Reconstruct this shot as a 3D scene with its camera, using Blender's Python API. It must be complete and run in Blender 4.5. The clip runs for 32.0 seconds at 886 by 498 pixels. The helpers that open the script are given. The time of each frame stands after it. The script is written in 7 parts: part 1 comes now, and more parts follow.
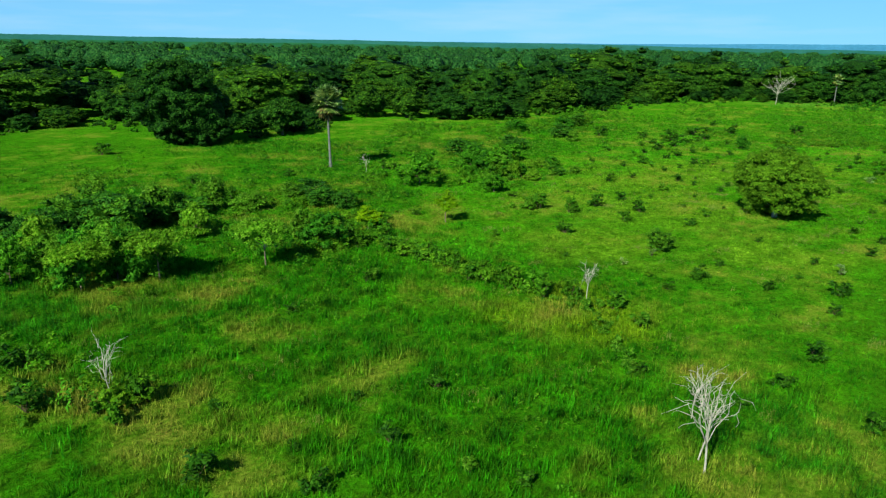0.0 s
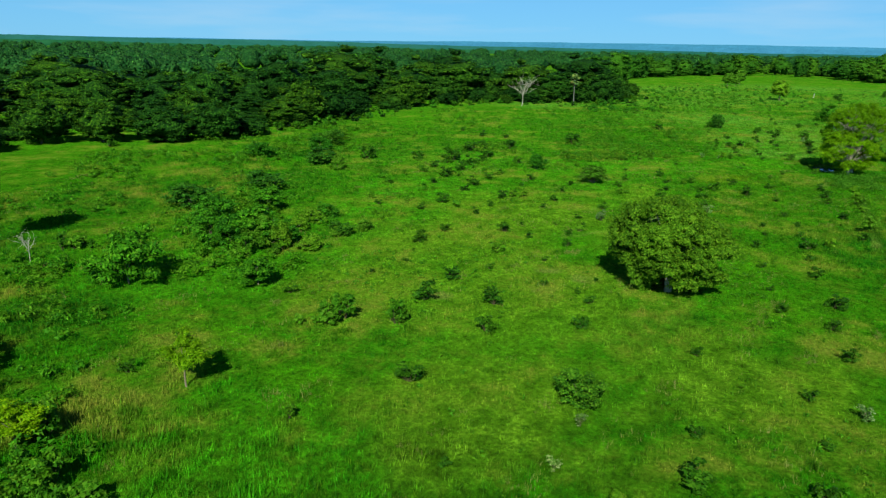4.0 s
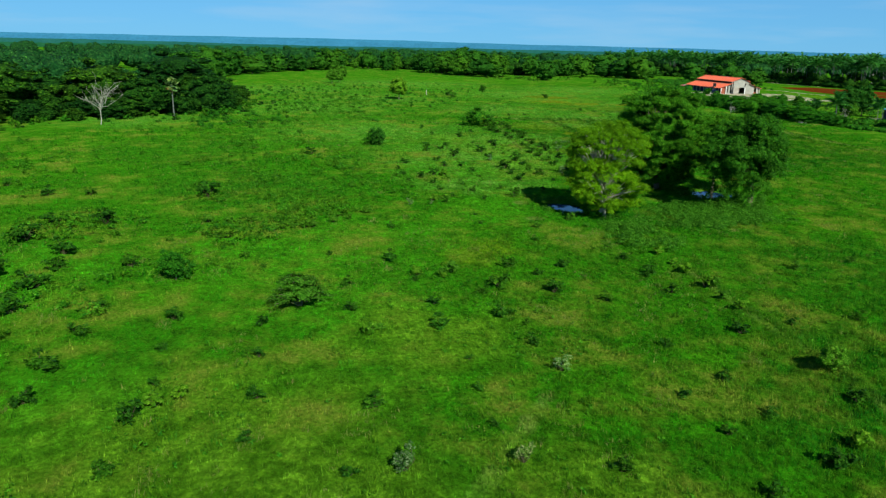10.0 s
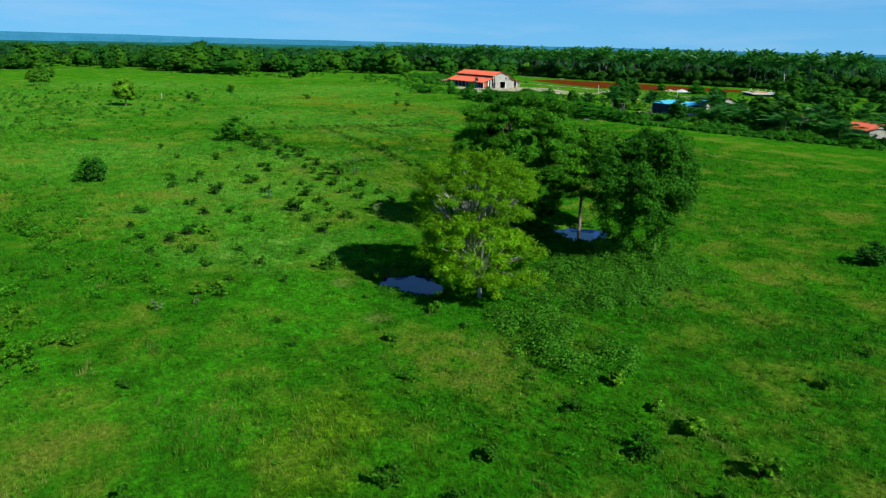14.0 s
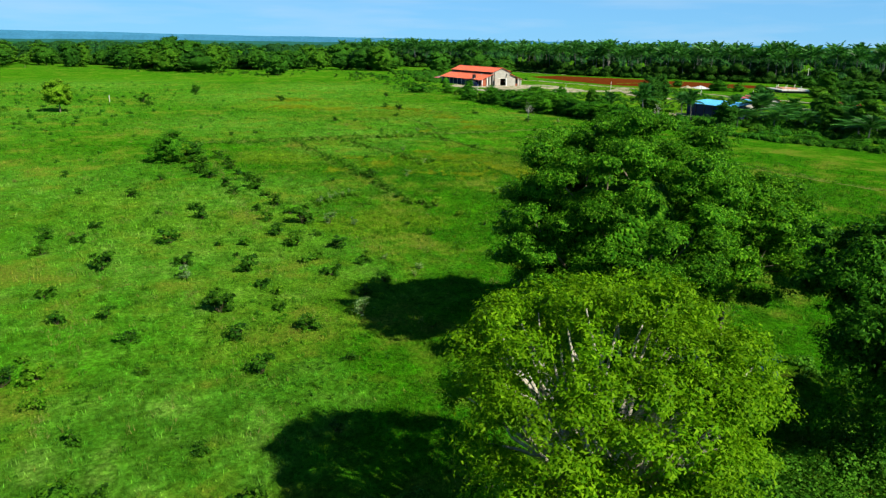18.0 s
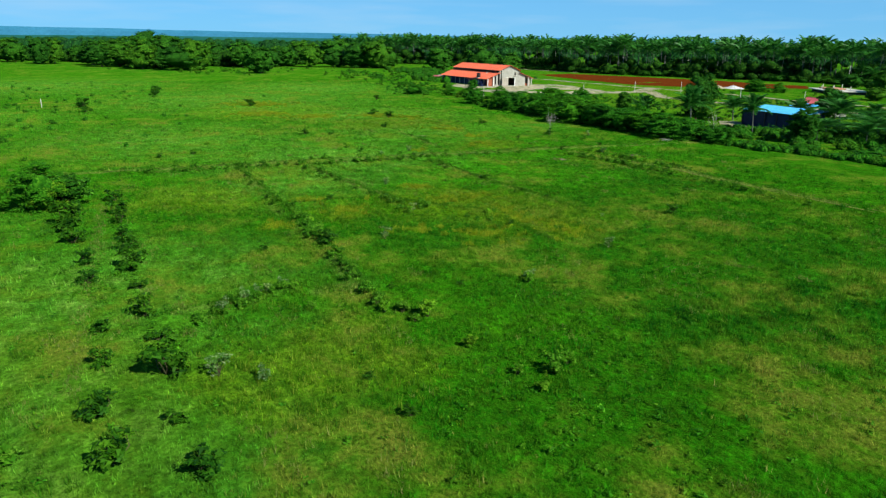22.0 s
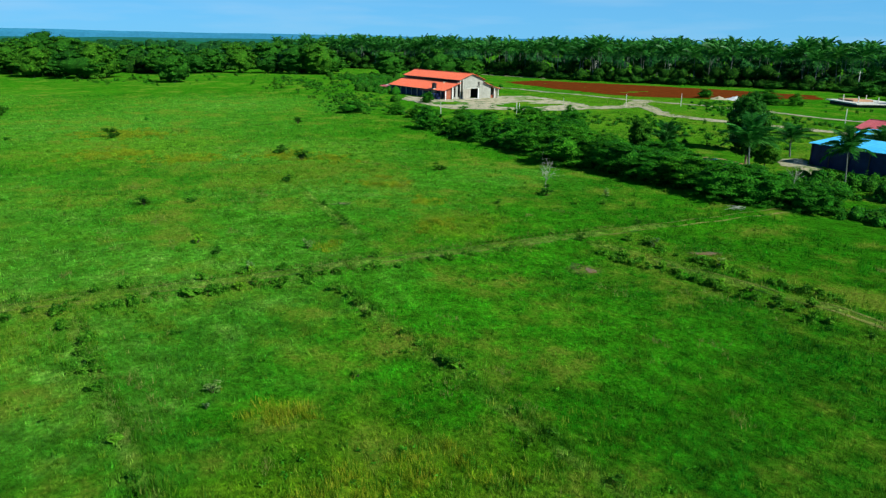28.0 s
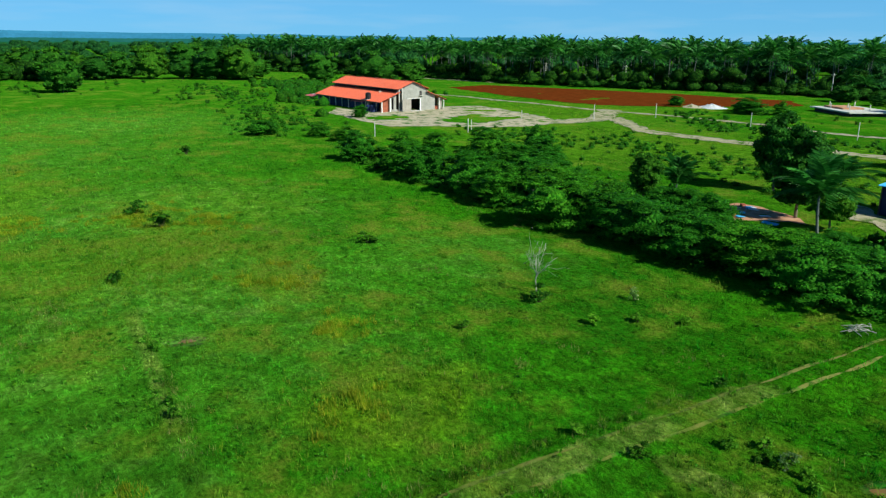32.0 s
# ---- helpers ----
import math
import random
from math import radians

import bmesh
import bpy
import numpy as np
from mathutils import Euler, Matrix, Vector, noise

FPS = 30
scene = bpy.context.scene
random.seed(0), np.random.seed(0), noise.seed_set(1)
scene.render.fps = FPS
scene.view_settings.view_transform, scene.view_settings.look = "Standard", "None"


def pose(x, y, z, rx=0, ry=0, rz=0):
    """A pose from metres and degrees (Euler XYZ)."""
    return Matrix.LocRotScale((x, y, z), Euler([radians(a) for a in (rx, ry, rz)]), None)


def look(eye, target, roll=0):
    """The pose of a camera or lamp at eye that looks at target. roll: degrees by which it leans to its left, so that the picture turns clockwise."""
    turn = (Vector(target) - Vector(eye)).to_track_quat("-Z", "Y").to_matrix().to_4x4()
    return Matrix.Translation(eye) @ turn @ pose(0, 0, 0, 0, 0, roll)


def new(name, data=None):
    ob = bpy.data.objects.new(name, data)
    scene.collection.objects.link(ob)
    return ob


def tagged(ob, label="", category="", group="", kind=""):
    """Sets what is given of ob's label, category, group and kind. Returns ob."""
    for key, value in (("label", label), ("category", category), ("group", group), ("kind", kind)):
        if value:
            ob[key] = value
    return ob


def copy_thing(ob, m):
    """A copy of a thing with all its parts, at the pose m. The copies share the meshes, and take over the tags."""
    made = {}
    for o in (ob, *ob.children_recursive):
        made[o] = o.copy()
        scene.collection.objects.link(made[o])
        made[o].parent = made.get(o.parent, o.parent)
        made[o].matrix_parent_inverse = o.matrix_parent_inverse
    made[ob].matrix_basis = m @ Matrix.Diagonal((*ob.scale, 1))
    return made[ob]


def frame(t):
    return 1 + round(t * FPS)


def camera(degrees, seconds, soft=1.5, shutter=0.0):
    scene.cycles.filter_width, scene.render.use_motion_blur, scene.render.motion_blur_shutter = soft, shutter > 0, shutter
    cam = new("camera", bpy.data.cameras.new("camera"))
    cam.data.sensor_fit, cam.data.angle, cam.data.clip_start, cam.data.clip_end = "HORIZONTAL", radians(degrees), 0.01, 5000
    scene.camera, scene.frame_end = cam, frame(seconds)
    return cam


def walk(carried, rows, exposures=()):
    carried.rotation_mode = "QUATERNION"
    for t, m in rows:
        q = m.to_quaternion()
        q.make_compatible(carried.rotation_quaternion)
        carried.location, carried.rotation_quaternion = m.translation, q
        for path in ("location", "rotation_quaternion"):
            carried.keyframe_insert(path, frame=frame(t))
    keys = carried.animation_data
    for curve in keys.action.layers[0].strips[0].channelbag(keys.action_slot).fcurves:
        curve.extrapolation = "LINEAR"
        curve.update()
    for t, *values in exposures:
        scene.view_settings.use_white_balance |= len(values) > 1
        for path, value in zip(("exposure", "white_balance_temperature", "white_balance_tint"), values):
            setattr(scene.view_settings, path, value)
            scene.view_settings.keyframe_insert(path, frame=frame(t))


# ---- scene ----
cam = camera(63.7, 32.0, 1.3)
METRES, EYE, TILT, LEAN, TURN = 281.25, 18.0, 0.0, 0.0, -38.2
ROWS = [
    (0.0, 0.0, 0.0, 0.0, 0.26, -16.09, -0.91),
    (0.5, -0.0023, 0.0145, 0.0003, -2.46, -16.08, -0.93),
    (1.0, -0.0041, 0.0291, 0.0006, -5.2, -16.04, -0.94),
    (1.5, -0.0055, 0.0438, 0.0011, -7.93, -16.02, -0.93),
    (2.0, -0.006, 0.0589, 0.0018, -10.65, -16.01, -0.93),
    (2.5, -0.0059, 0.0742, 0.0021, -13.37, -16.0, -0.97),
    (3.0, -0.0047, 0.0895, 0.0023, -16.08, -15.97, -1.0),
    (3.5, -0.0027, 0.105, 0.0022, -18.8, -15.97, -1.08),
    (5.5, 0.0111, 0.1663, 0.0017, -29.69, -16.01, -1.07),
    (6.0, 0.0164, 0.1814, 0.0023, -32.34, -16.06, -1.06),
    (6.5, 0.022, 0.1952, 0.0029, -34.83, -16.06, -1.08),
    (7.0, 0.0285, 0.2098, 0.0033, -37.51, -16.05, -1.11),
    (7.5, 0.0357, 0.2242, 0.0035, -40.2, -16.01, -1.15),
    (8.0, 0.0436, 0.2381, 0.0038, -42.92, -15.97, -1.18),
    (8.5, 0.0519, 0.2515, 0.004, -45.64, -15.94, -1.17),
    (9.0, 0.0608, 0.2645, 0.0039, -48.38, -15.9, -1.2),
    (9.5, 0.0701, 0.2768, 0.0039, -51.07, -15.85, -1.25),
    (10.0, 0.0799, 0.2887, 0.0038, -53.78, -15.83, -1.26),
    (10.5, 0.0904, 0.3001, 0.0035, -56.72, -15.79, -1.26),
    (11.0, 0.1013, 0.3112, 0.0036, -59.58, -15.77, -1.24),
    (11.5, 0.1127, 0.3218, 0.0035, -62.23, -15.75, -1.2),
    (12.0, 0.1247, 0.3319, 0.0038, -64.81, -15.76, -1.14),
    (12.5, 0.1372, 0.3414, 0.004, -67.37, -15.77, -1.14),
    (13.0, 0.1504, 0.3501, 0.0041, -69.86, -15.77, -1.16),
    (13.5, 0.1639, 0.3581, 0.0036, -72.29, -15.78, -1.19),
    (15.5, 0.2209, 0.3845, -0.0009, -74.74, -15.87, -1.09),
    (16.0, 0.2354, 0.39, -0.0014, -74.74, -15.94, -1.03),
    (16.5, 0.2502, 0.3953, -0.0017, -74.74, -15.99, -0.97),
    (17.0, 0.2651, 0.4005, -0.0018, -74.73, -16.02, -0.9),
    (17.5, 0.2803, 0.4055, -0.0014, -74.73, -16.08, -0.83),
    (18.0, 0.2956, 0.4102, -0.0011, -74.72, -16.12, -0.78),
    (18.5, 0.311, 0.4148, -0.0011, -74.71, -16.16, -0.75),
    (19.0, 0.3269, 0.4189, -0.0015, -74.69, -16.19, -0.73),
    (19.5, 0.3424, 0.4231, -0.0022, -74.68, -16.23, -0.79),
    (20.0, 0.3579, 0.4272, -0.0031, -74.67, -16.27, -0.79),
    (20.5, 0.3735, 0.4313, -0.0036, -74.65, -16.3, -0.77),
    (21.0, 0.389, 0.4353, -0.0038, -74.63, -16.34, -0.79),
    (21.5, 0.4041, 0.4391, -0.0038, -74.62, -16.36, -0.75),
    (22.0, 0.4193, 0.4428, -0.0037, -74.61, -16.39, -0.77),
    (22.5, 0.4344, 0.4463, -0.0039, -74.59, -16.37, -0.74),
    (23.0, 0.4495, 0.4498, -0.0041, -74.58, -16.36, -0.73),
    (23.5, 0.4645, 0.4533, -0.0039, -74.63, -16.36, -0.77),
    (24.0, 0.4796, 0.4569, -0.0037, -74.99, -16.35, -0.77),
    (24.5, 0.4948, 0.4604, -0.0033, -75.35, -16.35, -0.79),
    (25.0, 0.51, 0.4638, -0.003, -75.72, -16.34, -0.75),
    (25.5, 0.5251, 0.4671, -0.0029, -76.1, -16.33, -0.75),
    (26.0, 0.5405, 0.4703, -0.0026, -76.45, -16.32, -0.76),
    (26.5, 0.5558, 0.4735, -0.0025, -76.85, -16.29, -0.76),
    (28.5, 0.6166, 0.4853, -0.0012, -78.43, -16.3, -0.68),
    (29.0, 0.6319, 0.4882, -0.0009, -78.9, -16.3, -0.64),
    (29.5, 0.6472, 0.4909, -0.0004, -79.38, -16.33, -0.63),
    (30.0, 0.6625, 0.4937, -0.0, -79.91, -16.32, -0.58),
    (30.5, 0.678, 0.4962, 0.0005, -80.47, -16.32, -0.57),
    (31.0, 0.6933, 0.4989, 0.0008, -81.05, -16.33, -0.53),
    (31.5, 0.7085, 0.5012, 0.0013, -81.68, -16.34, -0.51),
    (32.0, 0.7239, 0.5034, 0.0013, -82.67, -16.33, -0.49),
]
walk(cam, [(t, pose(0, 0, EYE, TILT, LEAN, TURN) @ pose(METRES * x, METRES * y, METRES * z, 90 + pitch, roll, yaw)) for t, x, y, z, yaw, pitch, roll in ROWS],
     [(0.0, 0.82, 6380, 3.0), (3.0, 0.65, 6380, 3.0), (6.0, 0.49, 6150, 2.0), (9.0, 0.45, 6150, 2.0), (10.5, 0.42, 5950, 3.0), (12.0, 0.38, 5750, 4.0), (13.5, 0.43, 5800, 4.0), (16.0, 0.60, 6150, 5.0), (18.0, 0.75, 6500, 10.0), (20.5, 0.78, 6500, 9.5), (22.0, 0.60, 6100, 4.0), (23.2, 0.53, 5850, 2.0), (26.0, 0.55, 5800, 0.0), (29.0, 0.51, 5800, 0.0), (32.0, 0.49, 5900, 0.0)])

# ---- world, sun, exposure ----
SUN_AZ, SUN_EL = radians(202.0), radians(38.0)          # where the sun stands, counted from +x
world = bpy.data.worlds.new("sky")
scene.world = world
world.use_nodes = True
wn, wl = world.node_tree.nodes, world.node_tree.links
wn.clear()
w_out, w_bg, w_sky = wn.new("ShaderNodeOutputWorld"), wn.new("ShaderNodeBackground"), wn.new("ShaderNodeTexSky")
w_sky.sky_type, w_sky.sun_disc = "NISHITA", False
w_sky.sun_elevation, w_sky.sun_rotation = SUN_EL, math.pi / 2 - SUN_AZ
w_sky.altitude, w_sky.air_density, w_sky.dust_density, w_sky.ozone_density = 0, 0.7, 0.0, 4.0
w_co, w_map, w_noise, w_ramp, w_mix = wn.new("ShaderNodeTexCoord"), wn.new("ShaderNodeMapping"), wn.new("ShaderNodeTexNoise"), wn.new("ShaderNodeValToRGB"), wn.new("ShaderNodeMixRGB")
w_map.inputs["Scale"].default_value = (3.0, 3.0, 26.0)
w_noise.inputs["Scale"].default_value, w_noise.inputs["Detail"].default_value = 1.6, 5.0
w_ramp.color_ramp.elements[0].position, w_ramp.color_ramp.elements[1].position = 0.46, 0.80
w_ramp.color_ramp.elements[1].color = (0.5, 0.5, 0.5, 1)
w_mix.inputs[2].default_value = (7.0, 8.6, 10.4, 1)
wl.new(w_co.outputs["Generated"], w_map.inputs[0])
wl.new(w_map.outputs[0], w_noise.inputs["Vector"])
wl.new(w_noise.outputs[0], w_ramp.inputs[0])
w_thin = wn.new("ShaderNodeMath")
w_thin.operation = "MULTIPLY"
wl.new(w_ramp.outputs[0], w_thin.inputs[0])
wl.new(w_thin.outputs[0], w_mix.inputs[0])
w_tint = wn.new("ShaderNodeMixRGB")
w_tint.blend_type = "MULTIPLY"
w_tint.inputs[0].default_value = 1.0
w_tint.inputs[2].default_value = (0.45, 0.88, 1.22, 1)
wl.new(w_sky.outputs[0], w_tint.inputs[1])
# thin even haze low over the horizon
w_sep, w_low, w_haze = wn.new("ShaderNodeSeparateXYZ"), wn.new("ShaderNodeMapRange"), wn.new("ShaderNodeMixRGB")
w_low.inputs["From Min"].default_value, w_low.inputs["From Max"].default_value = 0.0, 0.5
w_low.inputs["To Min"].default_value, w_low.inputs["To Max"].default_value = 0.75, 0.0
w_haze.inputs[2].default_value = (2.7, 6.6, 10.9, 1)
wl.new(w_co.outputs["Generated"], w_sep.inputs[0])
wl.new(w_sep.outputs[2], w_low.inputs[0])
wl.new(w_low.outputs[0], w_haze.inputs[0])
wl.new(w_low.outputs[0], w_thin.inputs[1])
wl.new(w_tint.outputs[0], w_haze.inputs[1])
wl.new(w_haze.outputs[0], w_mix.inputs[1])
wl.new(w_mix.outputs[0], w_bg.inputs[0])
w_bg.inputs[1].default_value = 0.055
wl.new(w_bg.outputs[0], w_out.inputs[0])

sun = new("sun", bpy.data.lights.new("sun", "SUN"))
sun.data.energy, sun.data.angle, sun.data.color = 5.0, radians(0.6), (1.0, 0.95, 0.80)
sun.matrix_world = look((0, 0, 100), (-100 * math.cos(SUN_AZ) * math.cos(SUN_EL), -100 * math.sin(SUN_AZ) * math.cos(SUN_EL), 100 - 100 * math.sin(SUN_EL)))

# ---- materials ----


def node_material(name):
    m = bpy.data.materials.new(name)
    m.use_nodes = True
    m.node_tree.nodes.clear()
    return m, m.node_tree.nodes, m.node_tree.links


def noise_node(n, l, scale, detail=4.0, vec=None, rough=0.55):
    t = n.new("ShaderNodeTexNoise")
    t.inputs["Scale"].default_value, t.inputs["Detail"].default_value, t.inputs["Roughness"].default_value = scale, detail, rough
    if vec is not None:
        l.new(vec, t.inputs["Vector"])
    return t.outputs[0]


def ramp_node(n, l, fac, stops):
    r = n.new("ShaderNodeValToRGB")
    e = r.color_ramp.elements
    while len(e) < len(stops):
        e.new(0.5)
    for i, (p, c) in enumerate(stops):
        e[i].position, e[i].color = p, ((*c, 1) if len(c) == 3 else c)
    l.new(fac, r.inputs[0])
    return r.outputs[0]


def mix_node(n, l, fac, a, b, kind="MIX"):
    m = n.new("ShaderNodeMixRGB")
    m.blend_type = kind
    for sock, v in zip(m.inputs, (fac, a, b)):
        if isinstance(v, (int, float)):
            sock.default_value = v
        elif isinstance(v, tuple):
            sock.default_value = (*v, 1)
        else:
            l.new(v, sock)
    return m.outputs[0]


def grey(v):
    return (v, v, v)


# stretches of the meadow with a growth of their own: x, y, radius
OLIVE_TURF = [(70, 48, 13), (97, 60, 14), (80, 62, 12), (113, 48, 8), (64, 60, 9), (93, 42, 8), (52, 42, 9), (205, 34, 14), (184, 31, 10), (222, 40, 12), (62, 30, 8), (350, -115, 40), (400, -145, 40), (315, -125, 34), (280, -110, 30)]
YELLOW_GRASS = [(238, -6, 9), (230, -11, 8), (238, 6, 5), (262, 8, 5), (310, -22, 13), (345, -4, 22), (204, 18, 7), (278, -30, 6), (330, -30, 14), (36, 30, 7), (250, 19, 8), (134, 44, 5)]
LUSH_SHADE_GRASS = [(71, 80, 9), (115, 110, 10), (15, 70, 12), (45, 75, 9), (225, -20, 12), (32, 11, 9), (68, 36, 6), (285, -50, 12), (215, -12, 14)]
LUSH_SHADE_GRASS += [(220, -24, 12), (8, 55, 12), (30, 64, 10), (92, 100, 14), (130, 92, 16), (150, 20, 9), (205, -30, 18), (130, 10, 16), (206, -8, 12), (200, -18, 14), (50, 95, 14), (75, 104, 12), (25, 90, 14), (50, 122, 14), (10, 110, 18), (165, 72, 18), (200, 94, 20)]
# the last circles only darken the turf, standing in for shade between blades
LUSH_SHADE_GRASS += [(251, -35, 7), (258, -34, 6), (240, -36, 10), (45, 75, 9), (308, -78, 13), (330, -92, 15), (352, -108, 16), (300, -66, 10), (285, -105, 14), (370, -150, 18), (330, -150, 16), (258, -44, 5), (228, 2, 9), (226, 14, 9), (231, -22, 9), (104, 26, 9), (97, 22, 8), (112, 18, 9), (262, 2, 7)]
FRESH_GRASS = [(256, -20, 12), (249, -25, 8), (142, 50, 8), (153, 41, 8), (143, 60, 9), (292, -15, 9), (40, 50, 9), (265, -25, 13), (280, -32, 13), (275, -5, 10), (60, 74, 10), (135, 62, 14), (118, 52, 10), (252, -8, 7), (258, 10, 6), (62, 56, 9), (300, -38, 12), (86, 72, 12), (102, 76, 12), (72, 64, 8), (125, 82, 12), (182, 44, 14)]
PALE_TURF = [(257, 8, 17), (275, 0, 26), (300, -22, 26), (198, 40, 27), (222, 30, 20), (236, 60, 34), (300, 20, 34), (330, -25, 30), (380, 0, 60), (170, 40, 12), (262, -8, 7), (300, -46, 14), (295, 85, 40), (340, 70, 45), (250, 120, 25), (380, 110, 60), (450, 60, 70), (420, -30, 50)]
STRAW = [(75.6, 44.8, 1.5), (76.4, 48.2, 1.4), (87.4, 43.8, 1.6), (66, 53, 1.3), (261, -32.7, 1.6), (216, 13.5, 1.6), (149, 36, 1.3), (264, -13, 0.9), (157, 36.5, 1.4)]


def zone_mask(n, l, p, zones, strength, soft=0.5):
    warp = n.new("ShaderNodeTexNoise")
    warp.inputs["Scale"].default_value, warp.inputs["Detail"].default_value = 0.16, 5.0
    l.new(p, warp.inputs["Vector"])
    shift = n.new("ShaderNodeVectorMath")
    shift.operation = "MULTIPLY_ADD"
    amount = zones[0][2] * 1.5
    shift.inputs[1].default_value, shift.inputs[2].default_value = (amount, amount, 0), (-amount / 2, -amount / 2, 0)
    l.new(warp.outputs[1], shift.inputs[0])
    at = n.new("ShaderNodeVectorMath")
    l.new(p, at.inputs[0]), l.new(shift.outputs[0], at.inputs[1])
    low = None
    for x, y, r in zones:
        d, q = n.new("ShaderNodeVectorMath"), n.new("ShaderNodeMath")
        d.operation, q.operation = "DISTANCE", "DIVIDE"
        d.inputs[1].default_value, q.inputs[1].default_value = (x, y, 0), r
        l.new(at.outputs[0], d.inputs[0]), l.new(d.outputs["Value"], q.inputs[0])
        if low is None:
            low = q.outputs[0]
        else:
            m = n.new("ShaderNodeMath")
            m.operation = "MINIMUM"
            l.new(low, m.inputs[0]), l.new(q.outputs[0], m.inputs[1])
            low = m.outputs[0]
    return ramp_node(n, l, low, [(soft, grey(strength)), (1.05, grey(0.0))])


def band_mask(n, l, p, lines, half, strength, broken):
    """Nearness to any of some straight lines, with a ragged edge and gaps."""
    flat = n.new("ShaderNodeVectorMath")
    flat.operation = "MULTIPLY"
    flat.inputs[1].default_value = (1, 1, 0)
    l.new(p, flat.inputs[0])
    low = None
    for x0, y0, x1, y1 in lines:
        a, dot, k, gap = (n.new("ShaderNodeVectorMath") for _ in range(4))
        a.operation, dot.operation, k.operation, gap.operation = "SUBTRACT", "DOT_PRODUCT", "SCALE", "DISTANCE"
        ln = math.hypot(x1 - x0, y1 - y0)
        a.inputs[1].default_value = (x0, y0, 0)
        dot.inputs[1].default_value = ((x1 - x0) / ln ** 2, (y1 - y0) / ln ** 2, 0)
        k.inputs[0].default_value = (x1 - x0, y1 - y0, 0)
        clamp = n.new("ShaderNodeClamp")
        l.new(flat.outputs[0], a.inputs[0]), l.new(a.outputs[0], dot.inputs[0])
        l.new(dot.outputs["Value"], clamp.inputs[0]), l.new(clamp.outputs[0], k.inputs["Scale"])
        l.new(a.outputs[0], gap.inputs[0]), l.new(k.outputs[0], gap.inputs[1])
        if low is None:
            low = gap.outputs["Value"]
        else:
            m = n.new("ShaderNodeMath")
            m.operation = "MINIMUM"
            l.new(low, m.inputs[0]), l.new(gap.outputs["Value"], m.inputs[1])
            low = m.outputs[0]
    rag = n.new("ShaderNodeMath")
    rag.operation = "MULTIPLY_ADD"
    rag.inputs[1].default_value, rag.inputs[2].default_value = half * 1.6, -half * 0.8
    l.new(noise_node(n, l, 0.7, 5, p, 0.65), rag.inputs[0])
    at = n.new("ShaderNodeMath")
    l.new(low, at.inputs[0]), l.new(rag.outputs[0], at.inputs[1])
    near = ramp_node(n, l, at.outputs[0], [(half * 0.55, grey(strength)), (half * 1.15, grey(0.0))])
    return mix_node(n, l, 1.0, near, ramp_node(n, l, noise_node(n, l, 0.23, 4, p, 0.6), [(broken, grey(0.15)), (broken + 0.16, grey(1.0))]), "MULTIPLY")


LANE_TURF = [(265, -37.6, 1.6), (262, -39.3, 2.0), (257.5, -40.4, 2.0), (252.5, -41.3, 2.0), (247, -42.2, 2.0), (240, -43.2, 2.0), (232, -44, 2.0), (224, -45, 2.0)]
GOLD_GRASS = [(239.5, 5.4, 2.4), (240.6, -7.2, 3.2), (247.9, -5.2, 2.0), (225.5, -3.0, 2.6), (225.0, -10.6, 2.6), (244.9, 9.0, 1.8), (229.9, -9.2, 2.2), (234.7, 14.6, 1.7), (229.7, 1.9, 1.6), (288.5, -31.5, 2.2), (278.4, -27.8, 2.2), (275.8, -15.7, 1.3), (234.0, -9.0, 2.0), (327, -24.7, 4.5), (329.4, -11.2, 5), (338, -1.2, 6), (363, -4.6, 7), (321.4, -30.7, 3.5), (300, -30, 3)]
TRACK = [(268.7, 34, 268.7, -48), (266, -38, 250, -41.5), (250, -41.5, 224, -45)]
CRESTS = [(267, 4.7, 235.8, 0.5), (264, -13, 231, -15.8), (268, 14.1, 211, 11.7), (215, 24, 217, 16), (303, -20, 273, -19.3), (306, -1, 276, -6.7), (104.5, 42.2, 87.5, 51), (130, 25.4, 100, 23.4)]
ZONES = [(LUSH_SHADE_GRASS, ((0.007, 0.088, 0.002), (0.022, 0.140, 0.003)), 0.8), (FRESH_GRASS, ((0.032, 0.200, 0.002), (0.056, 0.268, 0.004)), 0.8), (OLIVE_TURF, ((0.078, 0.195, 0.004), (0.150, 0.265, 0.014)), 0.72),
         (YELLOW_GRASS, ((0.085, 0.205, 0.002), (0.185, 0.275, 0.008)), 0.78), (STRAW, ((0.16, 0.14, 0.04), (0.27, 0.20, 0.08)), 0.55), (LANE_TURF, ((0.095, 0.190, 0.006), (0.190, 0.240, 0.024)), 0.75)]


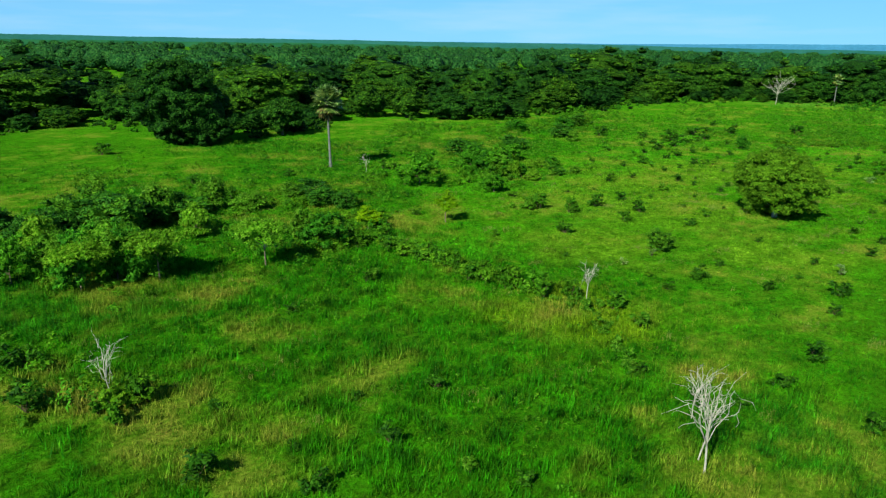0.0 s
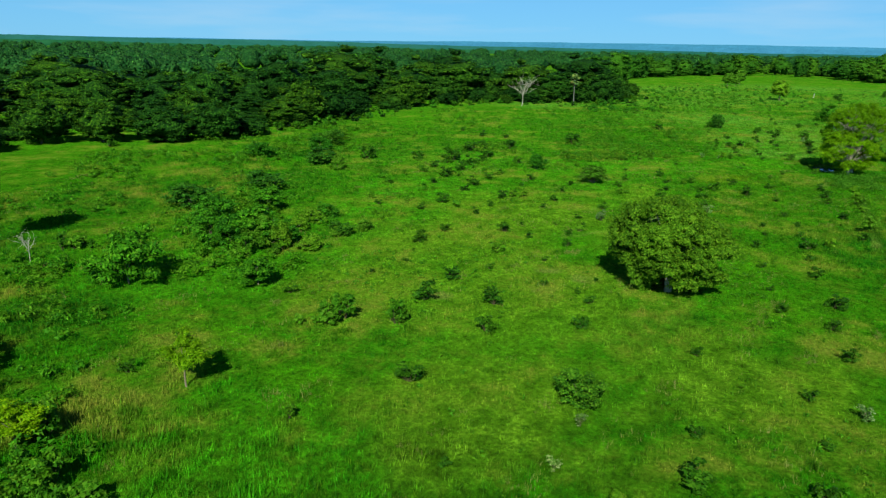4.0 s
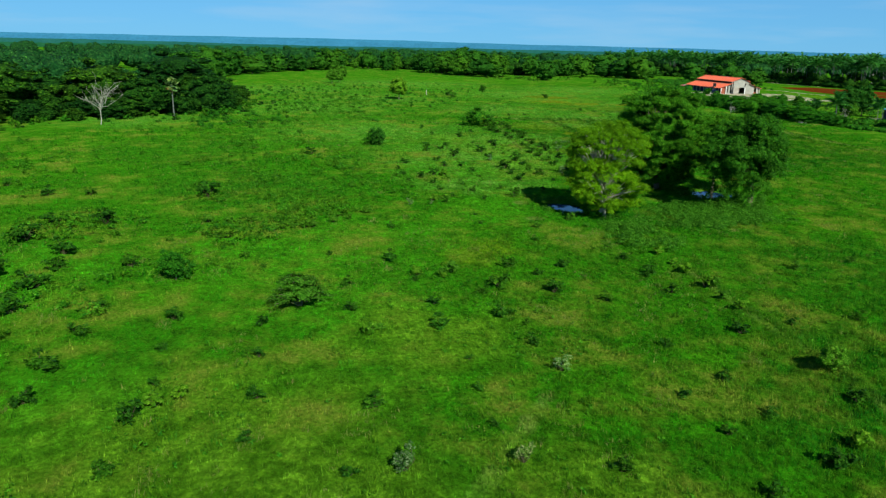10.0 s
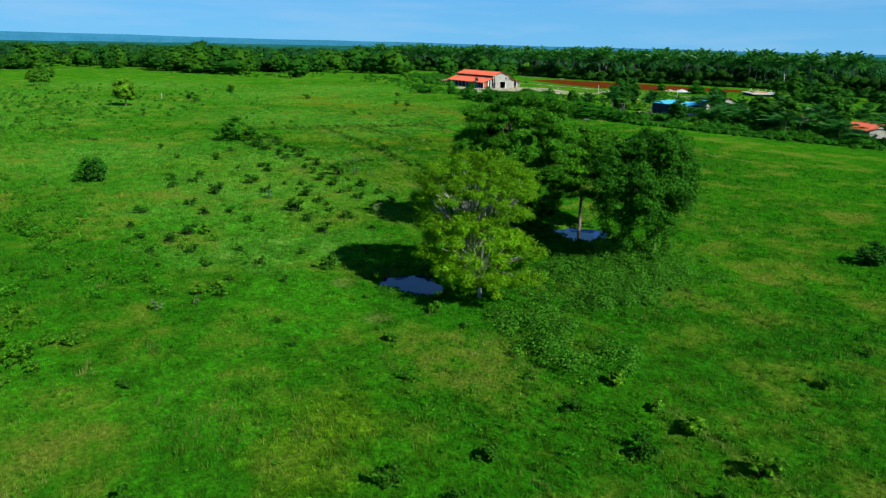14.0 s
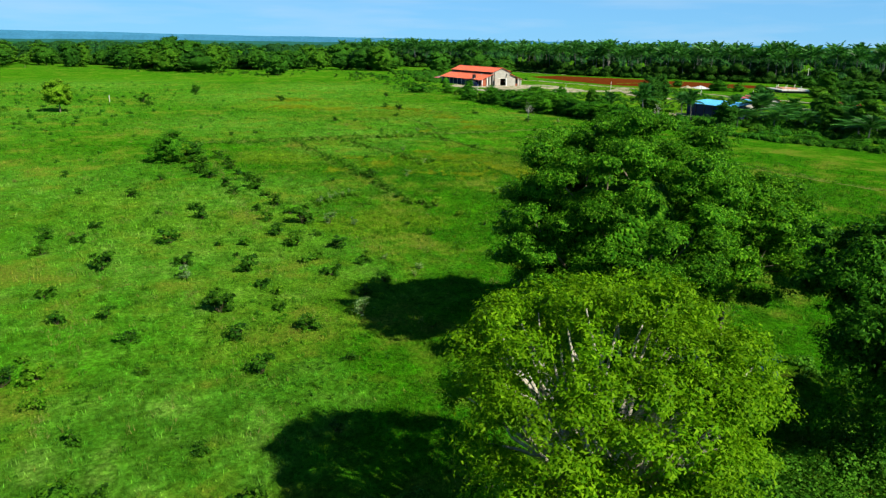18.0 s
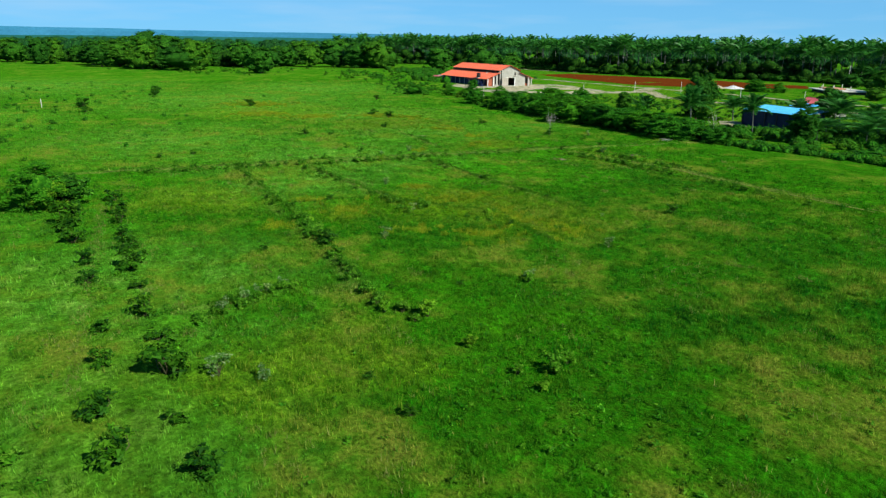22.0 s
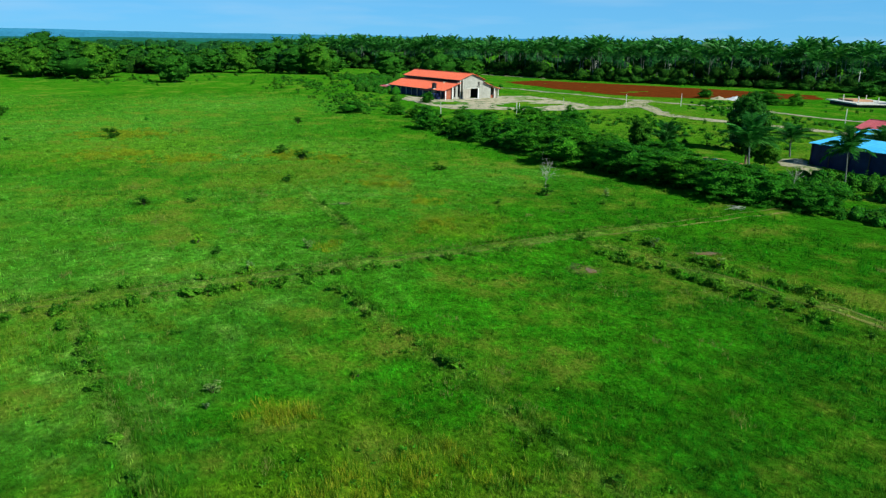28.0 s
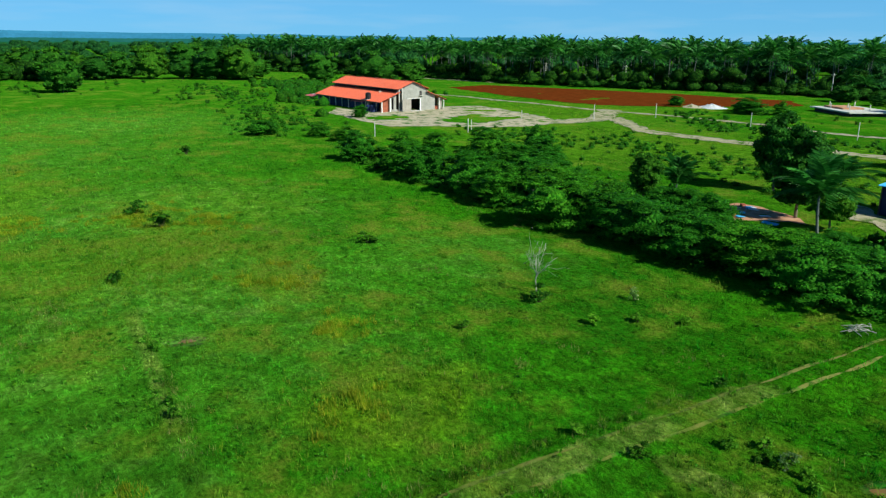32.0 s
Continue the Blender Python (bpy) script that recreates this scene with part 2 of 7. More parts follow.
def meadow_colour(n, l):
    """Greens of the meadow: broad damp and dry patches, tussocks, dead grass."""
    g = n.new("ShaderNodeNewGeometry")
    p = g.outputs["Position"]
    broad = noise_node(n, l, 0.022, 3, p)
    patch = noise_node(n, l, 0.11, 4, p, 0.6)
    tuss = noise_node(n, l, 0.55, 4, p, 0.62)
    fine = noise_node(n, l, 4.0, 4, p, 0.65)
    base = ramp_node(n, l, patch, [(0.30, MEADOW_DEEP), (0.50, MEADOW_MID), (0.68, MEADOW_LIGHT)])
    lush = ramp_node(n, l, broad, [(0.36, grey(0.0)), (0.62, grey(1.0))])
    base = mix_node(n, l, lush, base, ramp_node(n, l, tuss, [(0.3, MEADOW_DEEP), (0.7, MEADOW_MID)]))
    for zones, colours, strength in ZONES:
        mask = zone_mask(n, l, p, zones, strength)
        base = mix_node(n, l, mask, base, ramp_node(n, l, tuss, [(0.32, colours[0]), (0.68, colours[1])]))
    pale = zone_mask(n, l, p, PALE_TURF, 0.85, 0.1)
    straw = noise_node(n, l, 0.32, 6, p, 0.66)
    base = mix_node(n, l, pale, base, ramp_node(n, l, straw, [(0.34, PASTURE[0]), (0.52, PASTURE[1]), (0.68, PASTURE[2])]))
    gold = ramp_node(n, l, tuss, [(0.32, (0.105, 0.245, 0.003)), (0.66, (0.240, 0.320, 0.010))])
    base = mix_node(n, l, zone_mask(n, l, p, GOLD_GRASS, 0.72, 0.15), base, gold)
    worn = ramp_node(n, l, tuss, [(0.32, (0.120, 0.205, 0.022)), (0.68, (0.235, 0.270, 0.060))])
    base = mix_node(n, l, band_mask(n, l, p, TRACK, 1.4, 0.80, 0.32), base, worn)
    base = mix_node(n, l, band_mask(n, l, p, CRESTS, 0.55, 0.75, 0.46), base, worn)
    tone = ramp_node(n, l, tuss, [(0.34, grey(0.55)), (0.50, grey(1.0)), (0.66, grey(1.36))])
    base = mix_node(n, l, 1.0, base, tone, "MULTIPLY")
    clump = noise_node(n, l, 1.7, 3, p, 0.6)
    base = mix_node(n, l, 1.0, base, ramp_node(n, l, clump, [(0.37, grey(0.60)), (0.50, grey(1.0)), (0.63, (1.34, 1.28, 1.15))]), "MULTIPLY")
    dry_at = n.new("ShaderNodeMapping")
    dry_at.inputs["Location"].default_value = (31.0, 17.0, 4.0)
    l.new(p, dry_at.inputs[0])
    dry = noise_node(n, l, 0.14, 7, dry_at.outputs[0], 0.7)
    dry_m = ramp_node(n, l, dry, [(0.49, grey(0.0)), (0.61, grey(0.85))])
    base = mix_node(n, l, dry_m, base, MEADOW_DRY)
    rust_m = ramp_node(n, l, dry, [(0.56, grey(0.0)), (0.68, grey(0.65))])
    base = mix_node(n, l, rust_m, base, (0.230, 0.195, 0.034))
    tone2 = ramp_node(n, l, fine, [(0.36, grey(0.5)), (0.5, grey(1.0)), (0.64, grey(1.5))])
    return mix_node(n, l, 1.0, base, tone2, "MULTIPLY"), fine, g


PASTURE = ((0.055, 0.220, 0.014), (0.112, 0.305, 0.026), (0.235, 0.385, 0.064))
MEADOW_DEEP, MEADOW_MID, MEADOW_LIGHT, MEADOW_DRY = (0.009, 0.092, 0.001), (0.025, 0.164, 0.001), (0.058, 0.232, 0.002), (0.150, 0.235, 0.014)


def ground_material():
    m, n, l = node_material("meadow_ground")
    col, fine, g = meadow_colour(n, l)
    col = mix_node(n, l, 0.43, col, (0.008, 0.027, 0.002))          # dead thatch, darkened to paint in the shade between the blades
    b = n.new("ShaderNodeBsdfPrincipled")
    b.inputs["Roughness"].default_value = 0.9
    b.inputs["Specular IOR Level"].default_value = 0.0
    b.inputs["Sheen Weight"].default_value, b.inputs["Sheen Roughness"].default_value = 0.27, 0.5
    b.inputs["Sheen Tint"].default_value = (0.20, 0.62, 0.02, 1)
    l.new(col, b.inputs["Base Color"])
    bump = n.new("ShaderNodeBump")
    bump.inputs["Strength"].default_value, bump.inputs["Distance"].default_value = 1.0, 0.6
    rough = noise_node(n, l, 1.1, 8, g.outputs["Position"], 0.7)
    l.new(rough, bump.inputs["Height"])
    l.new(bump.outputs[0], b.inputs["Normal"])
    o = n.new("ShaderNodeOutputMaterial")
    l.new(b.outputs[0], o.inputs[0])
    return m


def leaf_shader(m, n, l, col, thin=0.35, rough=0.55, spec=0.15):
    b, t, mx, o = n.new("ShaderNodeBsdfPrincipled"), n.new("ShaderNodeBsdfTranslucent"), n.new("ShaderNodeMixShader"), n.new("ShaderNodeOutputMaterial")
    b.inputs["Roughness"].default_value, b.inputs["Specular IOR Level"].default_value = rough, spec
    mx.inputs[0].default_value = thin
    l.new(col, b.inputs["Base Color"])
    l.new(col, t.inputs["Color"])
    l.new(b.outputs[0], mx.inputs[1])
    l.new(t.outputs[0], mx.inputs[2])
    l.new(mx.outputs[0], o.inputs[0])
    return m


def blade_material(name, gain=1.0):
    m, n, l = node_material(name)
    col, fine, g = meadow_colour(n, l)
    var = ramp_node(n, l, g.outputs["Random Per Island"], [(0.0, grey(0.8 * gain)), (0.85, grey(1.1 * gain)), (1.0, (1.3 * gain, 1.15 * gain, 1.1 * gain))])
    return leaf_shader(m, n, l, mix_node(n, l, 1.0, col, var, "MULTIPLY"), 0.45, 0.7, 0.08)


def leaf_material(name, dark, mid, light, thin=0.35, rough=0.6, spec=0.07, cell=0.3, vary=1.0, groves=False):
    """Foliage: every leaf its own tone, with broad tone changes from bough to bough and from plant to plant."""
    m, n, l = node_material(name)
    g, info = n.new("ShaderNodeNewGeometry"), n.new("ShaderNodeObjectInfo")
    col = ramp_node(n, l, g.outputs["Random Per Island"], [(0.0, dark), (0.5, mid), (0.9, light)])
    bough = ramp_node(n, l, noise_node(n, l, 0.45, 3, g.outputs["Position"]), [(0.3, grey(0.7)), (0.7, grey(1.3))])
    col = mix_node(n, l, 1.0, col, bough, "MULTIPLY")
    if groves:
        col = mix_node(n, l, 1.0, col, ramp_node(n, l, noise_node(n, l, 0.07, 3, g.outputs["Position"]), [(0.36, grey(0.5)), (0.5, grey(1.0)), (0.64, (1.7, 1.5, 1.1))]), "MULTIPLY")
    plant = ramp_node(n, l, info.outputs["Random"], plant_tones(vary))
    # leaf tones cut to 0.62 for the core: crown shade put into the colour
    inner_shade_foliage(m, *[tuple(0.62 * q for q in s) for s in (dark, mid, light)], cell, vary)
    return leaf_shader(m, n, l, mix_node(n, l, 1.0, col, plant, "MULTIPLY"), thin, rough, spec)


INNER_SHADE = {}


def plant_tones(vary):
    """How far one plant differs from the next: dull and bluish to bright and yellowish."""
    return [(0.0, tuple(1 - vary * q for q in (0.25, 0.2, 0.1))), (0.5, (1, 1, 1)), (1.0, (1 + 0.35 * vary, 1 + 0.12 * vary, 1 - 0.1 * vary))]


def inner_shade_foliage(leaves, dark, mid, light, cell, vary):
    """The leafy mass within a crown, its shade painted in: small cells of leaves, each its own tone, with relief."""
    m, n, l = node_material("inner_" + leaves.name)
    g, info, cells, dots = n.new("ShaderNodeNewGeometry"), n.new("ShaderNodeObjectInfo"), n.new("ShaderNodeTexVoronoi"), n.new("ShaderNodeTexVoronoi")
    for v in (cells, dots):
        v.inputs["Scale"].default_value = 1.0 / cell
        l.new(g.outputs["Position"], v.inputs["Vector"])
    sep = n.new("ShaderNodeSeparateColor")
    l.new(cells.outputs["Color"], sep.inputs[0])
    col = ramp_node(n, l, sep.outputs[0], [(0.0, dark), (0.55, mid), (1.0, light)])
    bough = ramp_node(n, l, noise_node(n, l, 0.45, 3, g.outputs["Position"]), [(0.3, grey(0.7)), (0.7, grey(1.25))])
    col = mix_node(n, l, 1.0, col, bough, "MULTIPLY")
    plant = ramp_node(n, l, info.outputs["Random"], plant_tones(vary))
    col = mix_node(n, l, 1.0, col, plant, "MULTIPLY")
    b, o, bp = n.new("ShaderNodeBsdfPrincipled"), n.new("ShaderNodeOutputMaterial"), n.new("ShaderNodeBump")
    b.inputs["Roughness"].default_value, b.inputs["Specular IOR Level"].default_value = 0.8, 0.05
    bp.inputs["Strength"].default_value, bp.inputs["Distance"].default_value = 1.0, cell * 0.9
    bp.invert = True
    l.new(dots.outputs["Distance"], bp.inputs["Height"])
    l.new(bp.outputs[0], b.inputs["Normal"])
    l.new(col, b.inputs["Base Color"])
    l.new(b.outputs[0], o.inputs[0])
    INNER_SHADE[leaves.name] = m


def plain(name, c1, c2, scale=3.0, rough=0.8, bump=0.2, metal=0.0, spec=0.3, stain=None):
    """A worn surface: two tones at a broad and a fine scale, with relief."""
    m, n, l = node_material(name)
    g = n.new("ShaderNodeNewGeometry")
    p = g.outputs["Position"]
    a, f = noise_node(n, l, scale, 5, p, 0.6), noise_node(n, l, scale * 9, 4, p, 0.6)
    col = ramp_node(n, l, a, [(0.3, c1), (0.7, c2)])
    col = mix_node(n, l, 1.0, col, ramp_node(n, l, f, [(0.25, grey(0.82)), (0.75, grey(1.15))]), "MULTIPLY")
    if stain:
        s = noise_node(n, l, scale * 0.35, 5, p, 0.7)
        col = mix_node(n, l, ramp_node(n, l, s, [(0.5, grey(0.0)), (0.7, grey(0.7))]), col, stain)
    b, o, bp = n.new("ShaderNodeBsdfPrincipled"), n.new("ShaderNodeOutputMaterial"), n.new("ShaderNodeBump")
    b.inputs["Roughness"].default_value, b.inputs["Metallic"].default_value, b.inputs["Specular IOR Level"].default_value = rough, metal, spec
    bp.inputs["Strength"].default_value, bp.inputs["Distance"].default_value = bump, 0.05
    l.new(f, bp.inputs["Height"])
    l.new(bp.outputs[0], b.inputs["Normal"])
    l.new(col, b.inputs["Base Color"])
    l.new(b.outputs[0], o.inputs[0])
    return m


def path_material(name, c1, c2, keep=0.5, patch=0.35):
    """Bare earth with grass growing through it."""
    m, n, l = node_material(name)
    col, fine, g = meadow_colour(n, l)
    p = g.outputs["Position"]
    soil = ramp_node(n, l, noise_node(n, l, 1.3, 5, p, 0.65), [(0.3, c1), (0.7, c2)])
    grass_m = ramp_node(n, l, noise_node(n, l, patch, 6, p, 0.7), [(keep - 0.06, grey(1.0)), (keep + 0.06, grey(0.0))])
    # grass here gets the same dark mix, painted shade between blades included
    col = mix_node(n, l, grass_m, soil, mix_node(n, l, 0.43, col, (0.008, 0.027, 0.002)))
    b, o = n.new("ShaderNodeBsdfPrincipled"), n.new("ShaderNodeOutputMaterial")
    b.inputs["Roughness"].default_value, b.inputs["Specular IOR Level"].default_value = 0.95, 0.1
    bp = n.new("ShaderNodeBump")
    bp.inputs["Strength"].default_value, bp.inputs["Distance"].default_value = 0.6, 0.1
    l.new(fine, bp.inputs["Height"])
    l.new(bp.outputs[0], b.inputs["Normal"])
    l.new(col, b.inputs["Base Color"])
    l.new(b.outputs[0], o.inputs[0])
    return m


def water_material(name="pond_water", tone=(0.006, 0.013, 0.115), rough=0.04):
    m, n, l = node_material(name)
    b, o, bp = n.new("ShaderNodeBsdfPrincipled"), n.new("ShaderNodeOutputMaterial"), n.new("ShaderNodeBump")
    b.inputs["Base Color"].default_value = (*tone, 1)
    b.inputs["Roughness"].default_value, b.inputs["IOR"].default_value = rough, 1.33
    g = n.new("ShaderNodeNewGeometry")
    bp.inputs["Strength"].default_value, bp.inputs["Distance"].default_value = 0.04, 0.02
    l.new(noise_node(n, l, 2.0, 3, g.outputs["Position"]), bp.inputs["Height"])
    l.new(bp.outputs[0], b.inputs["Normal"])
    l.new(b.outputs[0], o.inputs[0])
    return m


M_GROUND, M_BLADE, M_BLADE_TALL, M_WATER = ground_material(), blade_material("grass_blades", 1.38), blade_material("rank_grass", 1.32), water_material()

M_TREE = leaf_material("broad_leaves", (0.014, 0.080, 0.005), (0.034, 0.150, 0.008), (0.078, 0.240, 0.014), vary=1.5)
M_FOREST = leaf_material("woodland_leaves", (0.005, 0.034, 0.003), (0.014, 0.072, 0.005), (0.050, 0.168, 0.010), cell=0.32, vary=2.3)
M_VINE = leaf_material("vine_tree_leaves", (0.013, 0.078, 0.003), (0.032, 0.145, 0.004), (0.090, 0.275, 0.010), cell=0.25)
# bluer greens than the near woods: distance haze mixed into the leaf colour
M_FAR = leaf_material("far_woodland_haze_leaves", (0.008, 0.056, 0.011), (0.018, 0.095, 0.018), (0.046, 0.160, 0.028), cell=1.1, groves=True)
M_ROUND = leaf_material("mango_leaves", (0.030, 0.112, 0.004), (0.062, 0.187, 0.006), (0.130, 0.290, 0.014), 0.4, cell=0.22)
M_YELLOW = leaf_material("yellow_green_leaves", (0.092, 0.255, 0.002), (0.155, 0.345, 0.003), (0.265, 0.490, 0.007), 0.5, cell=0.22)
M_DARKTREE = leaf_material("glossy_leaves", (0.018, 0.105, 0.002), (0.050, 0.210, 0.004), (0.160, 0.400, 0.014), 0.42, cell=0.2)
M_SHRUB = leaf_material("shrub_leaves", (0.011, 0.060, 0.002), (0.026, 0.108, 0.004), (0.060, 0.185, 0.008))
M_WEED = leaf_material("weed_leaves", (0.048, 0.180, 0.005), (0.098, 0.285, 0.010), (0.180, 0.390, 0.024), 0.5)
M_BRIGHTWEED = leaf_material("bright_weed_leaves", (0.068, 0.230, 0.006), (0.130, 0.350, 0.012), (0.235, 0.470, 0.032), 0.5)
M_PALE = leaf_material("pale_grey_leaves", (0.065, 0.180, 0.020), (0.125, 0.270, 0.050), (0.340, 0.440, 0.190), 0.45)
M_HEDGE = leaf_material("acacia_leaves", (0.015, 0.104, 0.003), (0.036, 0.182, 0.006), (0.080, 0.285, 0.012), 0.4)
M_PALM = leaf_material("palm_leaflets", (0.012, 0.074, 0.006), (0.028, 0.142, 0.014), (0.076, 0.260, 0.036), 0.35, 0.45, 0.15, vary=0.6)
M_FAN = leaf_material("fan_palm_leaves", (0.020, 0.070, 0.010), (0.065, 0.160, 0.025), (0.240, 0.360, 0.100), 0.3, 0.45, 0.3)
M_DEADFAN = leaf_material("withered_fan_leaves", (0.05, 0.035, 0.012), (0.12, 0.09, 0.03), (0.25, 0.20, 0.07), 0.2)
M_BANK = leaf_material("bank_grass", (0.018, 0.095, 0.002), (0.034, 0.145, 0.003), (0.075, 0.210, 0.006), 0.4)
M_RANK = leaf_material("rank_weed_leaves", (0.020, 0.100, 0.003), (0.045, 0.170, 0.005), (0.085, 0.250, 0.010), 0.4)
M_STRAWBLADE = leaf_material("yellowing_grass", (0.060, 0.190, 0.003), (0.115, 0.250, 0.006), (0.215, 0.310, 0.028), 0.45)
M_GOLDBLADE = leaf_material("golden_grass_blades", (0.105, 0.235, 0.004), (0.185, 0.290, 0.008), (0.330, 0.380, 0.028), 0.5)
M_CREEPER = leaf_material("creeper_leaves", (0.024, 0.115, 0.005), (0.060, 0.215, 0.010), (0.120, 0.330, 0.020), 0.45)
M_DRYBLADE = leaf_material("dry_grass_blades", (0.110, 0.190, 0.012), (0.190, 0.255, 0.032), (0.330, 0.340, 0.090), 0.45)
M_BARK = plain("bark", (0.10, 0.075, 0.045), (0.24, 0.20, 0.14), 2.0, 0.9, 0.6)
M_TWIG = plain("dark_twigs", (0.035, 0.035, 0.012), (0.08, 0.07, 0.03), 2.0, 0.9, 0.4)
M_PALEBARK = plain("pale_bark", (0.24, 0.21, 0.15), (0.48, 0.45, 0.36), 2.0, 0.85, 0.5)
M_PALMBARK = plain("palm_bark", (0.070, 0.080, 0.068), (0.15, 0.168, 0.148), 3.0, 0.9, 0.5)
M_DEADWOOD = plain("bleached_wood", (0.26, 0.255, 0.20), (0.46, 0.45, 0.37), 2.5, 0.85, 0.5)
M_ROOF = plain("orange_roof_sheet", (0.66, 0.115, 0.045), (0.76, 0.150, 0.065), 0.5, 0.5, 0.1, spec=0.4)
M_PINKROOF = plain("faded_red_roof_sheet", (0.42, 0.07, 0.09), (0.56, 0.12, 0.13), 0.8, 0.6, 0.1)
M_BLUEROOF = plain("blue_roof_sheet", (0.045, 0.32, 0.62), (0.09, 0.44, 0.75), 0.7, 0.45, 0.1, spec=0.5)
M_BLUEWALL = plain("dark_blue_sheet", (0.008, 0.014, 0.060), (0.016, 0.030, 0.105), 1.0, 0.6, 0.2)
M_WALL = plain("grey_plaster", (0.24, 0.23, 0.20), (0.36, 0.35, 0.31), 0.8, 0.9, 0.3, stain=(0.24, 0.22, 0.19))
M_BLOCK = plain("raw_blockwork", (0.26, 0.23, 0.19), (0.38, 0.34, 0.29), 1.2, 0.95, 0.4)
M_BRICK = plain("red_brick_infill", (0.22, 0.06, 0.03), (0.36, 0.11, 0.06), 1.5, 0.9, 0.4)
M_DARK = plain("dark_interior_and_shade", (0.03, 0.028, 0.026), (0.06, 0.055, 0.05), 1.0, 0.9, 0.2)
M_CONCRETE = plain("concrete", (0.40, 0.38, 0.33), (0.62, 0.60, 0.54), 0.9, 0.9, 0.3)
M_TANK = plain("black_tank_plastic", (0.008, 0.008, 0.010), (0.018, 0.018, 0.022), 2.0, 0.45, 0.05)
M_STEEL = plain("dark_steel", (0.05, 0.045, 0.04), (0.11, 0.10, 0.09), 3.0, 0.6, 0.2, metal=0.4)
M_WHITE = plain("white_paint", (0.66, 0.66, 0.64), (0.82, 0.82, 0.80), 1.0, 0.7, 0.1)
M_SAND = path_material("pale_sand", (0.33, 0.28, 0.18), (0.50, 0.43, 0.31), 0.45)
M_ROAD = path_material("sandy_road", (0.27, 0.24, 0.14), (0.42, 0.37, 0.25), 0.44)
M_RUT = path_material("rutted_earth", (0.125, 0.160, 0.022), (0.235, 0.212, 0.060), 0.46, 0.5)
M_RED = plain("red_ploughed_soil", (0.085, 0.020, 0.004), (0.150, 0.035, 0.007), 0.35, 1.0, 0.6, spec=0.0, stain=(0.085, 0.030, 0.006))
M_JUNK = plain("orange_rubble", (0.36, 0.15, 0.07), (0.52, 0.30, 0.18), 1.0, 0.95, 0.5)
M_GRAVEL = plain("pale_gravel", (0.44, 0.44, 0.44), (0.68, 0.68, 0.66), 1.5, 0.95, 0.6)
M_MUD = path_material("bare_mud", (0.026, 0.040, 0.006), (0.070, 0.066, 0.014), 0.56, 1.6)
# the hill blue is distance haze painted as base colour
M_HILL = plain("haze_blue_hill_woods", (0.030, 0.130, 0.220), (0.040, 0.160, 0.270), 0.01, 1.0, 0.0, spec=0.0)

# ---- mesh helpers ----


def mesh_of(name, verts, faces, mats, idx=None, smooth=False):
    """A mesh from an array of corners and an array of equal-sided faces."""
    v, f = np.asarray(verts, dtype=np.float32).reshape(-1, 3), np.asarray(faces, dtype=np.int32)
    me = bpy.data.meshes.new(name)
    me.vertices.add(len(v))
    me.vertices.foreach_set("co", v.ravel())
    k = f.shape[1]
    me.loops.add(f.size)
    me.loops.foreach_set("vertex_index", f.ravel())
    me.polygons.add(len(f))
    me.polygons.foreach_set("loop_start", np.arange(0, f.size, k, dtype=np.int32))
    for m in mats if isinstance(mats, (list, tuple)) else [mats]:
        me.materials.append(m)
    if idx is not None:
        me.polygons.foreach_set("material_index", np.asarray(idx, dtype=np.int32))
    if smooth:
        me.polygons.foreach_set("use_smooth", np.ones(len(f), dtype=bool))
    me.update(calc_edges=True)
    return me


def part(name, bm_or_mesh, material, parent, label=""):
    """Links a bmesh or a mesh as one mesh object under a thing or a part."""
    me = bm_or_mesh
    if isinstance(me, bmesh.types.BMesh):
        me = bpy.data.meshes.new(name)
        bm_or_mesh.to_mesh(me)
        bm_or_mesh.free()
        me.materials.append(material)
    ob = new(name, me)
    ob.parent = parent
    return tagged(ob, label) if label else ob


def box_bm(x0, y0, z0, x1, y1, z1, bevel=0.0, bm=None):
    bm = bm or bmesh.new()
    got = bmesh.ops.create_cube(bm, size=1.0)["verts"]
    for v in got:
        v.co = Vector(((x0 + x1) / 2 + v.co.x * (x1 - x0), (y0 + y1) / 2 + v.co.y * (y1 - y0), (z0 + z1) / 2 + v.co.z * (z1 - z0)))
    if bevel:
        bmesh.ops.bevel(bm, geom=list({e for v in got for e in v.link_edges}), offset=bevel, segments=2, affect="EDGES", profile=0.6)
    return bm


def unit(v):
    return v / np.maximum(np.linalg.norm(v, axis=-1, keepdims=True), 1e-9)


def leaf_quads(c, nrm, size, rng, aspect=0.5, fold=0.18, along=None):
    """Folded diamond leaves at c, facing nrm."""
    k = len(c)
    r = rng.normal(size=(k, 3)) if along is None else along + 0.35 * rng.normal(size=(k, 3))
    t = unit(np.cross(nrm, r)) if along is None else unit(r)
    b = unit(np.cross(nrm, t))
    s = np.asarray(size).reshape(-1, 1) * np.ones((k, 1))
    v = np.stack([c - t * s * 0.5, c + b * s * aspect * 0.5 + nrm * s * fold, c + t * s * 0.5, c - b * s * aspect * 0.5 + nrm * s * fold], 1)
    return v.reshape(-1, 3), np.arange(4 * k).reshape(k, 4)


def blob_leaves(blobs, per, size, rng, aspect=0.5, under=-0.35, shell=0.55, up=0.35, droop=0.0):
    """Leaves over the outer shells of a set of boughs, each (x, y, z, rx, ry, rz)."""
    b = np.asarray(blobs, dtype=float)
    k = len(b) * per
    d = unit(rng.normal(size=(k, 3)))
    low = d[:, 2] < under
    d[low, 2] *= -1
    bb = np.repeat(b, per, 0)
    rad = shell + (1.06 - shell) * rng.random((k, 1)) ** 0.6
